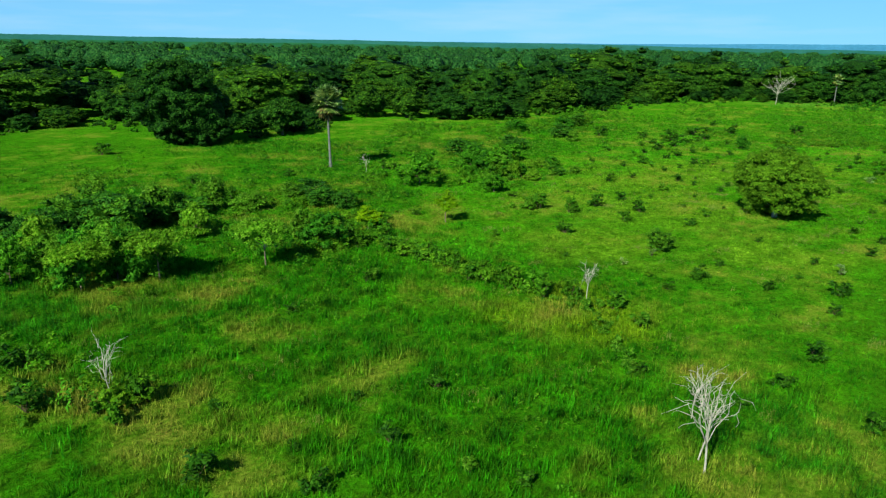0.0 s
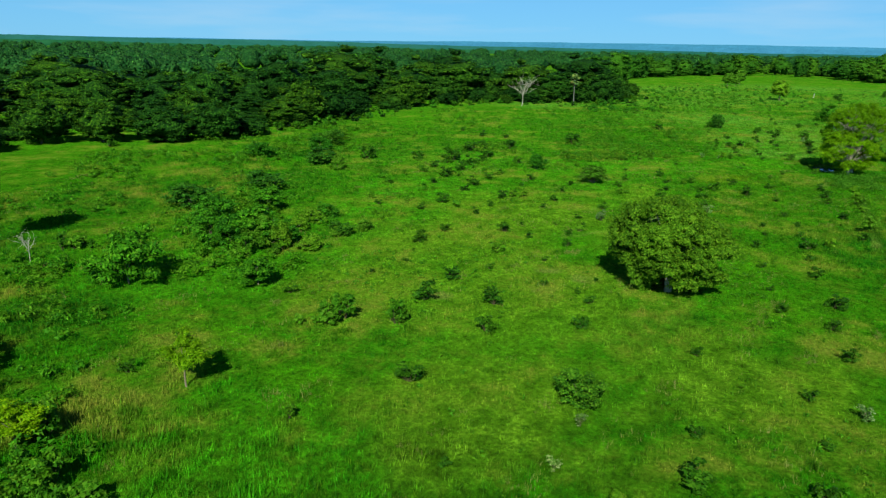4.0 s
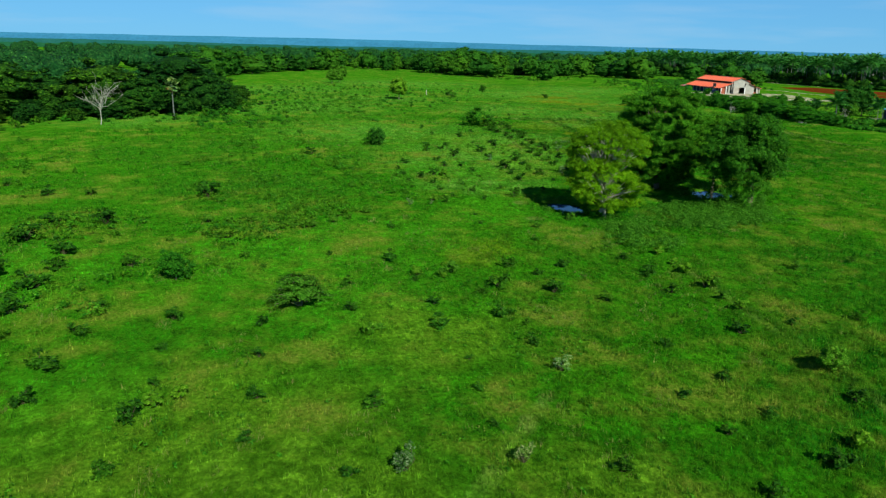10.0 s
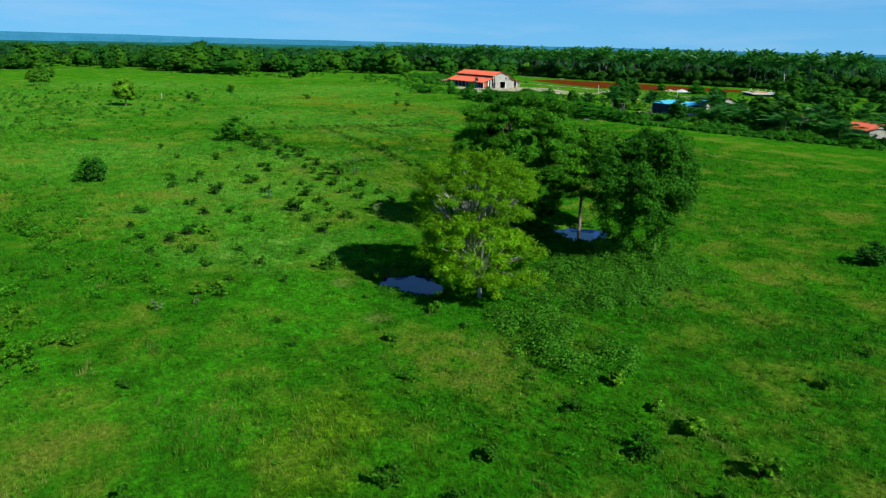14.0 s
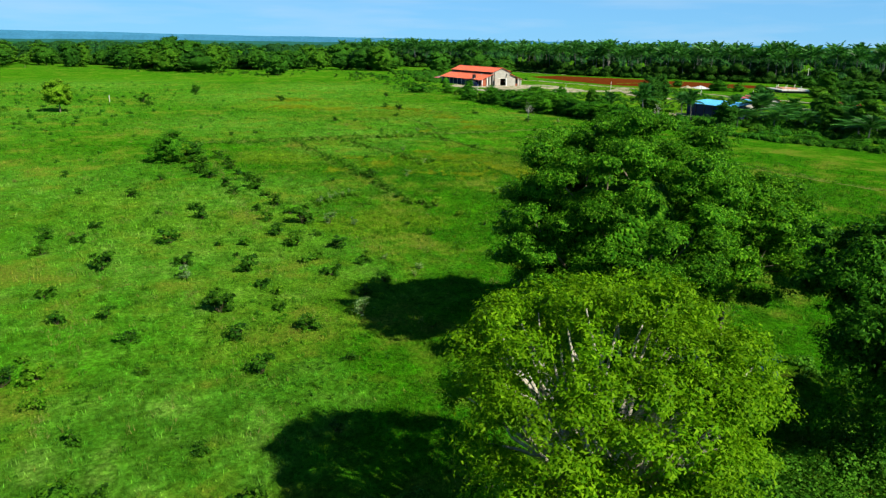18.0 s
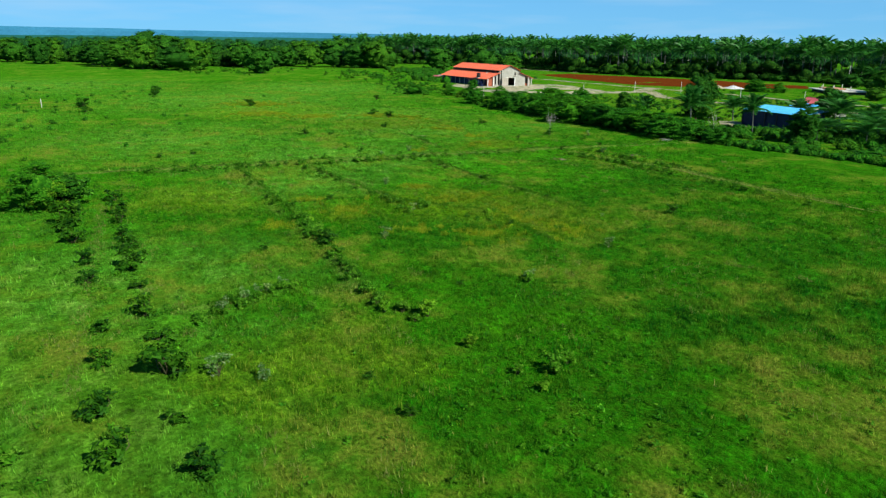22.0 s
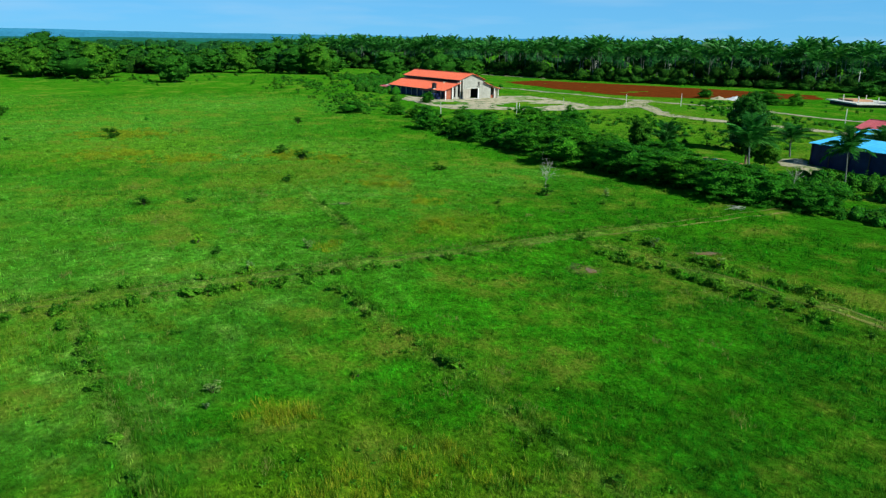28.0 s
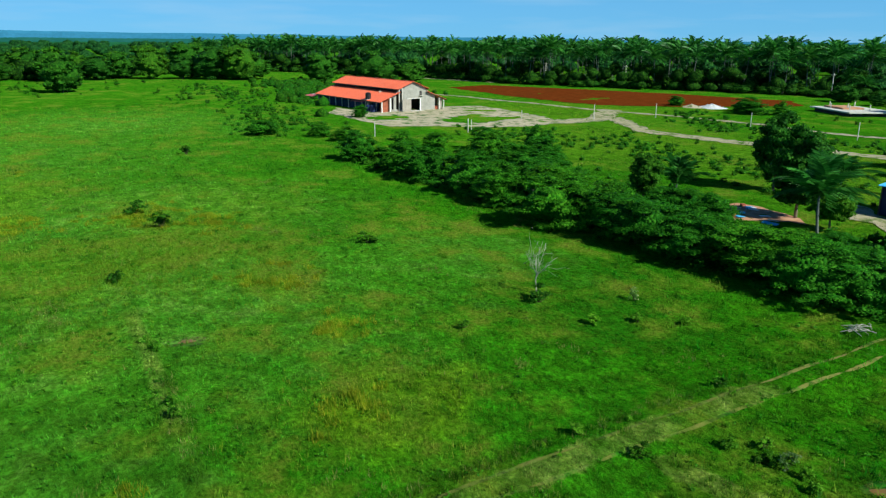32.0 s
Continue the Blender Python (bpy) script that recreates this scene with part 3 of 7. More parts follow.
    c = bb[:, :3] + d * bb[:, 3:] * rad + rng.normal(size=(k, 3)) * 0.05
    nrm = unit(d + 0.45 * rng.normal(size=(k, 3)) + np.array([0, 0, up]))
    c[:, 2] -= droop * rng.random(k)
    return leaf_quads(c, nrm, size * (0.6 + 0.8 * rng.random(k)), rng, aspect)


def spray_leaves(blobs, sprays, each, size, rng, spread=0.35, shell=0.6, up=0.35, droop=0.0, aspect=0.55, low=-0.55):
    """Leaves in small sprays, the sprays set over the outer shells of boughs, each (x, y, z, rx, ry, rz)."""
    b = np.asarray(blobs, dtype=float)
    k = len(b) * sprays
    d = unit(rng.normal(size=(k, 3)))
    d[:, 2] = np.where(d[:, 2] < low, -d[:, 2], d[:, 2])
    bb = np.repeat(b, sprays, 0)
    c = bb[:, :3] + d * bb[:, 3:] * (shell + (1.08 - shell) * rng.random((k, 1)) ** 0.6)
    c[:, 2] -= droop * rng.random(k)
    m = k * each
    out = np.repeat(unit(d + np.array([0, 0, up])), each, 0)
    tilt = rng.normal(size=(m, 3))
    p = np.repeat(c, each, 0) + tilt * spread * np.array([0.6, 0.6, 0.4])
    nrm = unit(out + 0.5 * rng.normal(size=(m, 3)) + 0.25 * tilt)
    t = unit(np.cross(nrm, rng.normal(size=(m, 3))))
    w = np.cross(nrm, t)
    s = (size * (0.65 + 0.7 * rng.random(m)))[:, None]
    v = np.stack([p - t * s * 0.5 + w * s * aspect * 0.5, p - t * s * 0.5 - w * s * aspect * 0.5, p + t * s * 0.6], 1)
    return v.reshape(-1, 3), np.arange(3 * m).reshape(m, 3)


BALL_V = np.array([(1, 0, 0), (-1, 0, 0), (0, 1, 0), (0, -1, 0), (0, 0, 1), (0, 0, -1)], float)
BALL_V = unit(np.concatenate([BALL_V] + [(BALL_V[i] + BALL_V[j])[None] for i in range(6) for j in range(i + 1, 6) if abs(BALL_V[i] @ BALL_V[j]) < 0.5]))
BALL_F = []
for i, j, k in [(i, j, k) for k in range(18) for j in range(k) for i in range(j)]:
    if all(0.45 < BALL_V[p] @ BALL_V[q] for p, q in ((i, j), (j, k), (i, k))):
        out_ = np.cross(BALL_V[j] - BALL_V[i], BALL_V[k] - BALL_V[i]) @ (BALL_V[i] + BALL_V[j] + BALL_V[k]) > 0
        BALL_F.append((i, j, k) if out_ else (i, k, j))
BALL_F = np.array(BALL_F)


FINE_V, FINE_F = list(BALL_V), []
for i, j, k in BALL_F:
    m = []
    for p, q in ((i, j), (j, k), (k, i)):
        FINE_V.append(unit(BALL_V[p] + BALL_V[q]))
        m.append(len(FINE_V) - 1)
    FINE_F += [(i, m[0], m[2]), (m[0], j, m[1]), (m[2], m[1], k), (m[0], m[1], m[2])]
FINE_V, FINE_F = np.array(FINE_V), np.array(FINE_F)


def inner_mass(blobs, rng, size=0.82):
    """Uneven rounded masses that fill the boughs from within."""
    b = np.asarray(blobs, float)
    n, k = len(b), len(BALL_V)
    v = b[:, None, :3] + BALL_V[None] * b[:, None, 3:] * size * (0.75 + 0.45 * rng.random((n, k, 1)))
    f = BALL_F[None] + (np.arange(n) * k)[:, None, None]
    return v.reshape(-1, 3), f.reshape(-1, 3)


def join(pieces):
    vs, fs, off = [], [], 0
    for v, f in pieces:
        vs.append(np.asarray(v)), fs.append(np.asarray(f) + off)
        off += len(v)
    return np.concatenate(vs), np.concatenate(fs)


def tube(pts, radii, sides=6):
    """A tapered limb along a line of points."""
    p = np.asarray(pts, dtype=float)
    v = []
    for i, q in enumerate(p):
        d = unit(p[min(i + 1, len(p) - 1)] - p[max(i - 1, 0)])
        a = unit(np.cross(d, (0.31, 0.9, 0.2)))
        e = np.cross(d, a)
        ang = np.arange(sides) * 2 * math.pi / sides
        v.append(q + radii[i] * (np.cos(ang)[:, None] * a + np.sin(ang)[:, None] * e))
    f = [[i * sides + j, i * sides + (j + 1) % sides, (i + 1) * sides + (j + 1) % sides, (i + 1) * sides + j] for i in range(len(p) - 1) for j in range(sides)]
    f.append([(len(p) - 1) * sides + j for j in (0, sides // 3, sides // 2, sides - 1)])
    return np.concatenate(v), np.array(f)


def limb(a, b, r0, r1, rng, bend=0.12, n=5, sides=5):
    a, b = np.asarray(a, float), np.asarray(b, float)
    s = np.linspace(0, 1, n)[:, None]
    ln = np.linalg.norm(b - a)
    off = np.cumsum(rng.normal(size=(n, 3)), 0) * ln * bend / n
    off -= off[:1]
    off -= off[-1:] * s
    p = a + (b - a) * s + off + np.array([0, 0, 1.0]) * np.sin(s * math.pi) * ln * 0.06
    return tube(p, np.linspace(r0, r1, n), sides)


# ---- the lie of the land ----
BUNDS = [(267, 4.7, 235.8, 0.5, 0.30, 0.9), (264, -13, 231, -15.8, 0.30, 0.9), (268, 14.1, 234.5, 11.7, 0.38, 0.8), (234.5, 11.7, 211, 11.6, 0.38, 0.8), (242.7, 1.6, 232.7, -6.7, 0.3, 0.9),
         (232.7, -6.7, 221, -6.6, 0.3, 0.9), (243.3, 11.3, 242.7, 1.6, 0.25, 0.9), (215, 24, 217, 16, 0.3, 0.9), (303, -20, 273, -19.3, 0.25, 0.8),
         (268.6, 62, 268.6, -64, 0.32, 1.9), (264, -38, 246, -42, 0.22, 1.9), (246, -42, 196, -48, 0.22, 1.9), (130, 25.4, 100, 23.4, 0.3, 0.9), (361, -15, 369, -38, 0.25, 0.9), (320, -20, 324, -47, 0.25, 0.9), (306, -1, 276, -6.7, 0.25, 0.9), (307, 17, 304, -1, 0.3, 0.9), (345, -30, 327, -52, 0.3, 0.9)]
POOLS = [(155.8, 31.0, 2.7, 1.9, 0.35), (165.6, 8.2, 2.6, 2.4, 0.9)]


def seg_dist(x, y, s):
    x0, y0, x1, y1 = s[:4]
    dx, dy = x1 - x0, y1 - y0
    k = np.clip(((x - x0) * dx + (y - y0) * dy) / (dx * dx + dy * dy), 0, 1)
    return np.hypot(x - x0 - k * dx, y - y0 - k * dy)


def gz(x, y):
    """Height of the ground."""
    x, y = np.asarray(x, float), np.asarray(y, float)
    near = np.exp(-((np.maximum(np.abs(x - 200) - 260, 0) / 60) ** 2)) * np.exp(-((np.maximum(np.abs(y) - 150, 0) / 60) ** 2))
    z = near * (0.10 * np.sin(0.21 * x + 0.9 * np.sin(0.11 * y)) * np.sin(0.17 * y + 1.3) + 0.05 * np.sin(0.63 * x + 2.0 * np.sin(0.31 * y)) * np.sin(0.71 * y + 0.5 * np.sin(0.4 * x)))
    for s in BUNDS:
        z = z + s[4] * np.exp(-((seg_dist(x, y, s) / s[5]) ** 2))
    for cx, cy, rx, ry, a in POOLS:
        u, v = (x - cx) * math.cos(a) + (y - cy) * math.sin(a), -(x - cx) * math.sin(a) + (y - cy) * math.cos(a)
        th = np.arctan2(v, u)
        shore = 1.25 * (1 + 0.16 * np.sin(3 * th + cx) + 0.10 * np.sin(5 * th + 1) + 0.05 * np.sin(11 * th))
        z = z - 0.75 * np.exp(-((np.hypot(u / rx, v / ry) / shore) ** 4))
    return z


def gz1(x, y):
    return float(gz(x, y))


def graded(lo, hi, steps, far=4900.0):
    """Grid lines: fine where steps says, wider and wider towards the horizon."""
    pts = [lo]
    while pts[-1] < hi:
        d = next((s for a, b, s in steps if a <= pts[-1] < b), 2.5)
        pts.append(pts[-1] + d)
    left, right, d = [], [], 4.0
    a, b = lo, pts[-1]
    while a > -far or b < far:
        d *= 1.45
        a, b = max(a - d, -far), min(b + d, far)
        left.append(a), right.append(b)
    return np.unique(np.round(np.array(left[::-1] + pts + right), 3))


gx = graded(-30, 440, [(150, 171, 0.4), (195, 262, 0.8), (262, 276, 0.5), (276, 305, 0.8)])
gy = graded(-240, 200, [(-50, 3, 0.6), (3, 13, 0.4), (13, 26, 0.6), (26, 36, 0.4)])
GX, GY = np.meshgrid(gx, gy)
gv = np.stack([GX, GY, gz(GX, GY)], -1).reshape(-1, 3)
ni = np.arange(GX.size).reshape(GX.shape)
gf = np.stack([ni[:-1, :-1], ni[:-1, 1:], ni[1:, 1:], ni[1:, :-1]], -1).reshape(-1, 4)
tagged(new("ground", mesh_of("ground", gv, gf, M_GROUND, smooth=True)), "wide flat green meadow with tussocks and low earth banks", "meadow", kind="structure")


def sheet(name, pts, mat, lift, label, category):
    """A patch of bare ground, a closed outline laid on the land with a ragged edge."""
    rng = np.random.default_rng(len(pts) + int(abs(pts[0][0])))
    p = np.array(pts, float)
    rows = []
    for i in range(len(p)):
        a, b = p[i], p[(i + 1) % len(p)]
        n = max(2, int(np.linalg.norm(b - a) / 2.0))
        s = np.linspace(0, 1, n, endpoint=False)[:, None]
        rows.append(a + (b - a) * s + rng.normal(size=(n, 2)) * 0.5)
    q = np.concatenate(rows)
    bm = bmesh.new()
    f = bm.faces.new([bm.verts.new((x, y, gz1(x, y) + lift)) for x, y in q])
    bmesh.ops.triangulate(bm, faces=[f])
    for fc in bm.faces:
        if fc.normal.z < 0:
            fc.normal_flip()
    me = bpy.data.meshes.new(name)
    bm.to_mesh(me)
    bm.free()
    me.materials.append(mat)
    return tagged(new(name, me), label, category, kind="structure")


def strip(name, pts, width, mat, lift, label, category, seed=0, parent=None):
    """A road or rut along a line of points, its edges uneven."""
    rng = np.random.default_rng(seed + 7)
    p = np.array(pts, float)
    out = []
    for a, b in zip(p[:-1], p[1:]):
        n = max(2, int(np.linalg.norm(b - a) / 1.5))
        out.append(a + (b - a) * np.linspace(0, 1, n, endpoint=False)[:, None])
    out = np.concatenate(out + [p[-1:]])
    k = np.ones(5) / 5
    sm = np.stack([np.convolve(np.pad(out[:, i], 2, mode="edge"), k, "valid") for i in (0, 1)], 1)
    d = unit(np.gradient(sm, axis=0))
    nrm = np.stack([-d[:, 1], d[:, 0]], 1)
    w = width / 2 * (1 + (0.22 if width > 1 else 0.5) * rng.normal(size=(len(sm), 2)).clip(-1.5, 1.5))
    rows = [sm + nrm * w[:, :1], sm, sm - nrm * w[:, 1:]]
    v = np.concatenate([np.column_stack([r, gz(r[:, 0], r[:, 1]) + lift]) for r in rows])
    n = len(sm)
    f = np.array([[r * n + i, (r + 1) * n + i, (r + 1) * n + i + 1, r * n + i + 1] for r in (0, 1) for i in range(n - 1)])
    ob = new(name, mesh_of(name, v, f, mat))
    ob.parent = parent
    return tagged(ob, label, "" if parent else category, kind="" if parent else "structure")


M_RUT_FAINT = path_material("faint_rut", (0.080, 0.140, 0.010), (0.170, 0.165, 0.035), 0.53, 0.5)
RUT_LABEL = "worn tan wheel rut through the grass"


def rut(pts, wide, mat, parent, seed, bare=0.6):
    """One wheel rut: worn stretches of uneven width along a line, tapering out where the grass has closed over it."""
    rng = np.random.default_rng(seed)
    p = np.array(pts, float)
    seg = np.linalg.norm(np.diff(p, axis=0), axis=1)
    at = np.concatenate([[0], np.cumsum(seg)])
    vs, fs, s = [], [], 0.0
    while s < at[-1] - 1:
        ln = min(rng.uniform(3.0, 11.0), at[-1] - s)
        n = max(4, int(ln / 0.3))
        d = np.linspace(s, s + ln, n)
        c = np.column_stack([np.interp(d, at, p[:, i]) for i in (0, 1)])
        t = unit(np.gradient(c, axis=0))
        nrm = np.stack([-t[:, 1], t[:, 0]], 1)
        taper = np.sqrt(np.clip(np.sin(np.linspace(0, math.pi, n)), 0, 1))[:, None]
        w = wide / 2 * taper * (0.7 + 0.35 * rng.random((n, 2)))
        c = c + nrm * (0.06 * np.sin(d * 0.9 + seed))[:, None]
        rows = [c + nrm * w[:, :1], c, c - nrm * w[:, 1:]]
        v = np.concatenate([np.column_stack([r, gz(r[:, 0], r[:, 1]) + 0.035]) for r in rows])
        fs.append(np.array([[r * n + i, (r + 1) * n + i, (r + 1) * n + i + 1, r * n + i + 1] for r in (0, 1) for i in range(n - 1)]))
        vs.append(v)
        s += ln + rng.uniform(0.5, 7.0) * (1 - bare)
    return tagged(part("wheel_rut", mesh_of("wheel_rut", *join(list(zip(vs, fs))), mat), mat, parent), RUT_LABEL)


track = tagged(new("road_1"), "grassy farm track with two worn tan wheel ruts", "track", kind="structure")
for i, off in enumerate((0.7, -0.7)):
    rut([(268.6 + off, 60), (268.9 + off, 20), (268.7 + off, -16)], 0.28, M_RUT_FAINT, track, 3 + i, 0.75)
    rut([(268.7 + off, -16), (268.5 + off, -48)], 0.30, M_RUT_FAINT, track, 13 + i, 0.9)
    rut([(268.5 + off, -48), (268.2 + off, -68)], 0.34, M_RUT, track, 23 + i, 0.99)
lane = tagged(new("road_2"), "yellow-tan dirt lane between weedy verges", "lane", kind="structure")
for i, off in enumerate((0.55, -0.55)):
    rut([(262, -39.2 + off), (256, -40.6 + off), (246, -42.0 + off), (240, -43.0 + off)], 0.28, M_RUT_FAINT, lane, 33 + i, 0.5)
    rut([(246, -42.0 + off), (234, -43.8 + off), (196, -48 + off)], 0.42, M_RUT, lane, 43 + i, 0.85)
sheet("yard", [(424, -86), (406, -85), (389, -86), (383, -98), (376, -112), (378, -126), (400, -132), (424, -132), (428, -121), (421, -118), (417, -97), (436, -93)], M_SAND, 0.05, "bare pale sandy yard in front of the barn", "yard")
strip("road_3", [(380, -122), (379, -137), (392, -153), (398, -160)], 6.0, M_ROAD, 0.06, "pale sandy road leading to the barn", "road", 11)
strip("road_4", [(384, -146), (356, -130), (329, -135), (305, -142), (285, -150)], 4.5, M_ROAD, 0.07, "pale sandy road behind the hedge", "road", 12)
strip("road_5", [(470, -144), (430, -151), (399, -155), (388, -158), (361, -165), (344, -163), (326, -166), (290, -174)], 2.6, M_ROAD, 0.08, "narrow pale canal-side track", "road", 13)
strip("road_6", [(700, -150), (620, -188), (560, -196), (520, -206)], 5.0, M_ROAD, 0.09, "distant pale road in front of the palms", "road", 14)
sheet("soil_field", [(499, -168), (506, -190), (470, -210), (431, -226), (394, -236), (380, -222), (394, -186), (409, -166), (440, -163), (466, -164)], M_RED, 0.10, "freshly ploughed red earth field", "field")
for cx, cy, rx, ry, a in POOLS:
    ang = np.linspace(0, 2 * math.pi, 40, endpoint=False)
    u, v = rx * 1.6 * np.cos(ang), ry * 1.6 * np.sin(ang)
    bm = bmesh.new()
    bm.faces.new([bm.verts.new((cx + p * math.cos(a) - q * math.sin(a), cy + p * math.sin(a) + q * math.cos(a), -0.34)) for p, q in zip(u, v)])
    tagged(part("pond", bm, M_WATER, None), "still dark pond water reflecting the sky under trees", "pond", kind="structure")
# far wooded ridges on the horizon, distance haze painted into their colours
M_BAND = plain("haze_green_plain_woods", (0.010, 0.070, 0.026), (0.022, 0.105, 0.040), 0.02, 1.0, 0.0, spec=0.0)
M_TEAL = plain("haze_teal_plain_woods", (0.014, 0.080, 0.060), (0.022, 0.105, 0.085), 0.012, 1.0, 0.0, spec=0.0)
# each ridge: distance, material, height of its crest at bearings of 90, 60, 45, 30, 15, 0, -20, -40 and -80 degrees, roughness of the crest
BEARINGS = np.radians([-80, -40, -20, 0, 15, 30, 45, 60, 90])
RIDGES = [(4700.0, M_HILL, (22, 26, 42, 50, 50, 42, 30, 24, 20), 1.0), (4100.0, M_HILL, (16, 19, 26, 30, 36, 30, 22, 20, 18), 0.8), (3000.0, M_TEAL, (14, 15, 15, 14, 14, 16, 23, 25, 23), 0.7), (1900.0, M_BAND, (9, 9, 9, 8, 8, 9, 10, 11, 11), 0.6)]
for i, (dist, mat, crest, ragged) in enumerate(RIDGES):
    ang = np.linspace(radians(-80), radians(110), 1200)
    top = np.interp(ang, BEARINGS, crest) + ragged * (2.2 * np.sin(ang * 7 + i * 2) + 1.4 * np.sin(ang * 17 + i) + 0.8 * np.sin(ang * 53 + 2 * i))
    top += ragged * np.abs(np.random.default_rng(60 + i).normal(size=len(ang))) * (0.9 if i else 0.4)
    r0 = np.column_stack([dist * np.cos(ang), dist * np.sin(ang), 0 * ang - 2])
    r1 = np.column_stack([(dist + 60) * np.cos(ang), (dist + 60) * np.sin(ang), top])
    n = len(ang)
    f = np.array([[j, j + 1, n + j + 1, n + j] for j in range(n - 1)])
    tagged(new("backdrop", mesh_of("backdrop", np.concatenate([r0, r1]), f, mat, smooth=True)), "wooded ridge along the horizon, blue haze in its colour" if i < 2 else "dark band of distant woods on the plain, haze in its colour", "hills", kind="structure")

# ---- plants ----


def make_tree(name, seed, h, spread, base, boughs, sprays, each, leaf, mat, bark, flat=0.8, trunk_r=0.3, label="", category="tree", lean=0.0, limbs=8, low=-0.95, shell=0.55, bough=0.30, droop=0.0, fork=0.35, inner=0.45, clump=0.35, split=False, core=0.8, under=-0.2, fit=True, rise=0.35, lobes=0.3, body=0.0):
    """A tree standing at the origin: tapered trunk with limbs, and a crown of leafy boughs with gaps between them."""
    rng = np.random.default_rng(seed)
    root = tagged(new(name), label, category)
    mid, half = (h + base) / 2, (h - base) / 2
    d = unit(rng.normal(size=(boughs, 3)))
    d[:, 2] = np.where(d[:, 2] < low, -d[:, 2], d[:, 2])
    q = inner + (0.88 - inner) * rng.random((boughs, 1)) ** 0.6
    heads = unit(rng.normal(size=(6, 3)) + np.array([0, 0, 0.3]))

    def swell(u):
        return 1.08 - lobes + 1.25 * lobes * np.clip((u @ heads.T).max(1, keepdims=True), 0, 1) ** 3

    q = q * swell(d)
    c = np.array([lean, 0, mid]) + d * q * np.array([spread, spread, half])
    r = bough * spread * (0.6 + 0.7 * rng.random((boughs, 1)))
    blobs = np.hstack([c, r, r * (0.8 + 0.4 * rng.random((boughs, 1))), r * flat])
    blobs[:, 2] = np.maximum(blobs[:, 2], blobs[:, 5] * 0.7)
    if fit:
        over = (blobs[:, 2] + blobs[:, 5]).max() / h
        blobs[:, 2] /= over
        blobs[:, 5] /= over
        c = blobs[:, :3]
    v, f = spray_leaves(blobs, sprays, each, leaf, rng, clump, shell, rise, droop, low=under)
    v[:, 2] = np.maximum(v[:, 2], 0.02)
    outer = len(f)
    if core:
        v, f = join([(v, f), inner_mass(blobs, rng, core)])
    if body:
        mass = FINE_V * swell(FINE_V) * np.array([spread, spread, half]) * body + np.array([lean, 0, mid])
        mass[:, 2] = np.maximum(mass[:, 2] / (over if fit else 1.0), 0.05)
        v, f = join([(v, f), (mass, FINE_F)])
    top = base + (h - base) * fork
    wood = [limb((0, 0, -0.25), (lean * 0.5, 0, top), trunk_r, trunk_r * 0.55, rng, 0.06, 6, 8)]
    order = rng.permutation(boughs)[:limbs]
    for i in order:
        s = 0.6 + 0.4 * rng.random()
        a = np.array([lean * 0.5 * s, 0, top * s])
        wood.append(limb(a, a + (c[i] - a) * 0.96, trunk_r * 0.30, trunk_r * 0.06, rng, 0.2))
    tv, tf = wood[0] if split else join(wood)
    stem = part("trunk", mesh_of("trunk", tv, tf, bark, smooth=True), bark, root)
    for v2, f2 in wood[1:] if split else ():
        part("limb", mesh_of("limb", v2, f2, bark, smooth=True), bark, stem)
    # outer leaves first, then the core masses with shade in their colour
    part("crown", mesh_of("crown", v, f, [mat, INNER_SHADE[mat.name]], [0] * outer + [1] * (len(f) - outer)), mat, root)
    return root


def put(ob, x, y, turn=0.0, s=1.0, sz=None, sink=0.0):
    return pose(x, y, gz1(x, y) - sink, 0, 0, turn) @ Matrix.Diagonal((s, s, sz or s, 1))


def scatter(kinds, spots, seed, group=""):
    """Sets copies of the kinds on spots (x, y, width, height); the kinds themselves take the first places."""
    rng = np.random.default_rng(seed)
    used = {}
    for i, (x, y, w, h) in enumerate(spots):
        k = kinds[int(rng.integers(len(kinds)))] if i >= len(kinds) else kinds[i]
        ob, kw, kh = k
        m = put(ob, x, y, float(rng.uniform(0, 360)), w / kw, h / kh)
        if id(ob) in used:
            made = copy_thing(ob, m)
        else:
            made, used[id(ob)] = ob, True
            ob.matrix_basis = m
        if group:
            tagged(made, group=group)


def dead_tree(seed, h, label, splay=0.35, twigs=5):
    """A bare tree: forked white branches down to twigs."""
    rng = np.random.default_rng(seed)
    root = tagged(new("dead_tree"), label, "dead tree")
    trunk = [limb((0, 0, -0.2), (0.1 * h * rng.normal() * 0.5, 0.05 * h * rng.normal(), h * 0.55), 0.010 * h, 0.0065 * h, rng, 0.1, 6, 7)]
    tip = trunk[0][0][-7:].mean(0)
    branch = []
    for i in range(5 + twigs):
        s = 0.45 + 0.55 * rng.random()
        a = tip * s
        ang = rng.uniform(0, 2 * math.pi)
        b = a + np.array([math.cos(ang) * splay * h * rng.uniform(0.5, 1.2), math.sin(ang) * splay * h * rng.uniform(0.5, 1.2), h * rng.uniform(0.2, 0.5)])
        b[2] = min(b[2], h)
        bough = [limb(a, b, 0.0046 * h, 0.0020 * h, rng, 0.35, 5, 4)]
        for _ in range(3):
            k = rng.uniform(0.4, 1.0)
            a2 = a + (b - a) * k
            b2 = a2 + rng.normal(size=3) * 0.12 * h + np.array([0, 0, 0.07 * h])
            bough.append(limb(a2, b2, 0.0026 * h, 0.0012 * h, rng, 0.4, 4, 4))
        branch.append(join([(v, f[:, :4]) for v, f in bough]))
    part("trunk", mesh_of("trunk", *trunk[0], M_DEADWOOD, smooth=True), M_DEADWOOD, root)
    for v, f in branch:
        part("branch", mesh_of("branch", v, f, M_DEADWOOD), M_DEADWOOD, root)
    return root


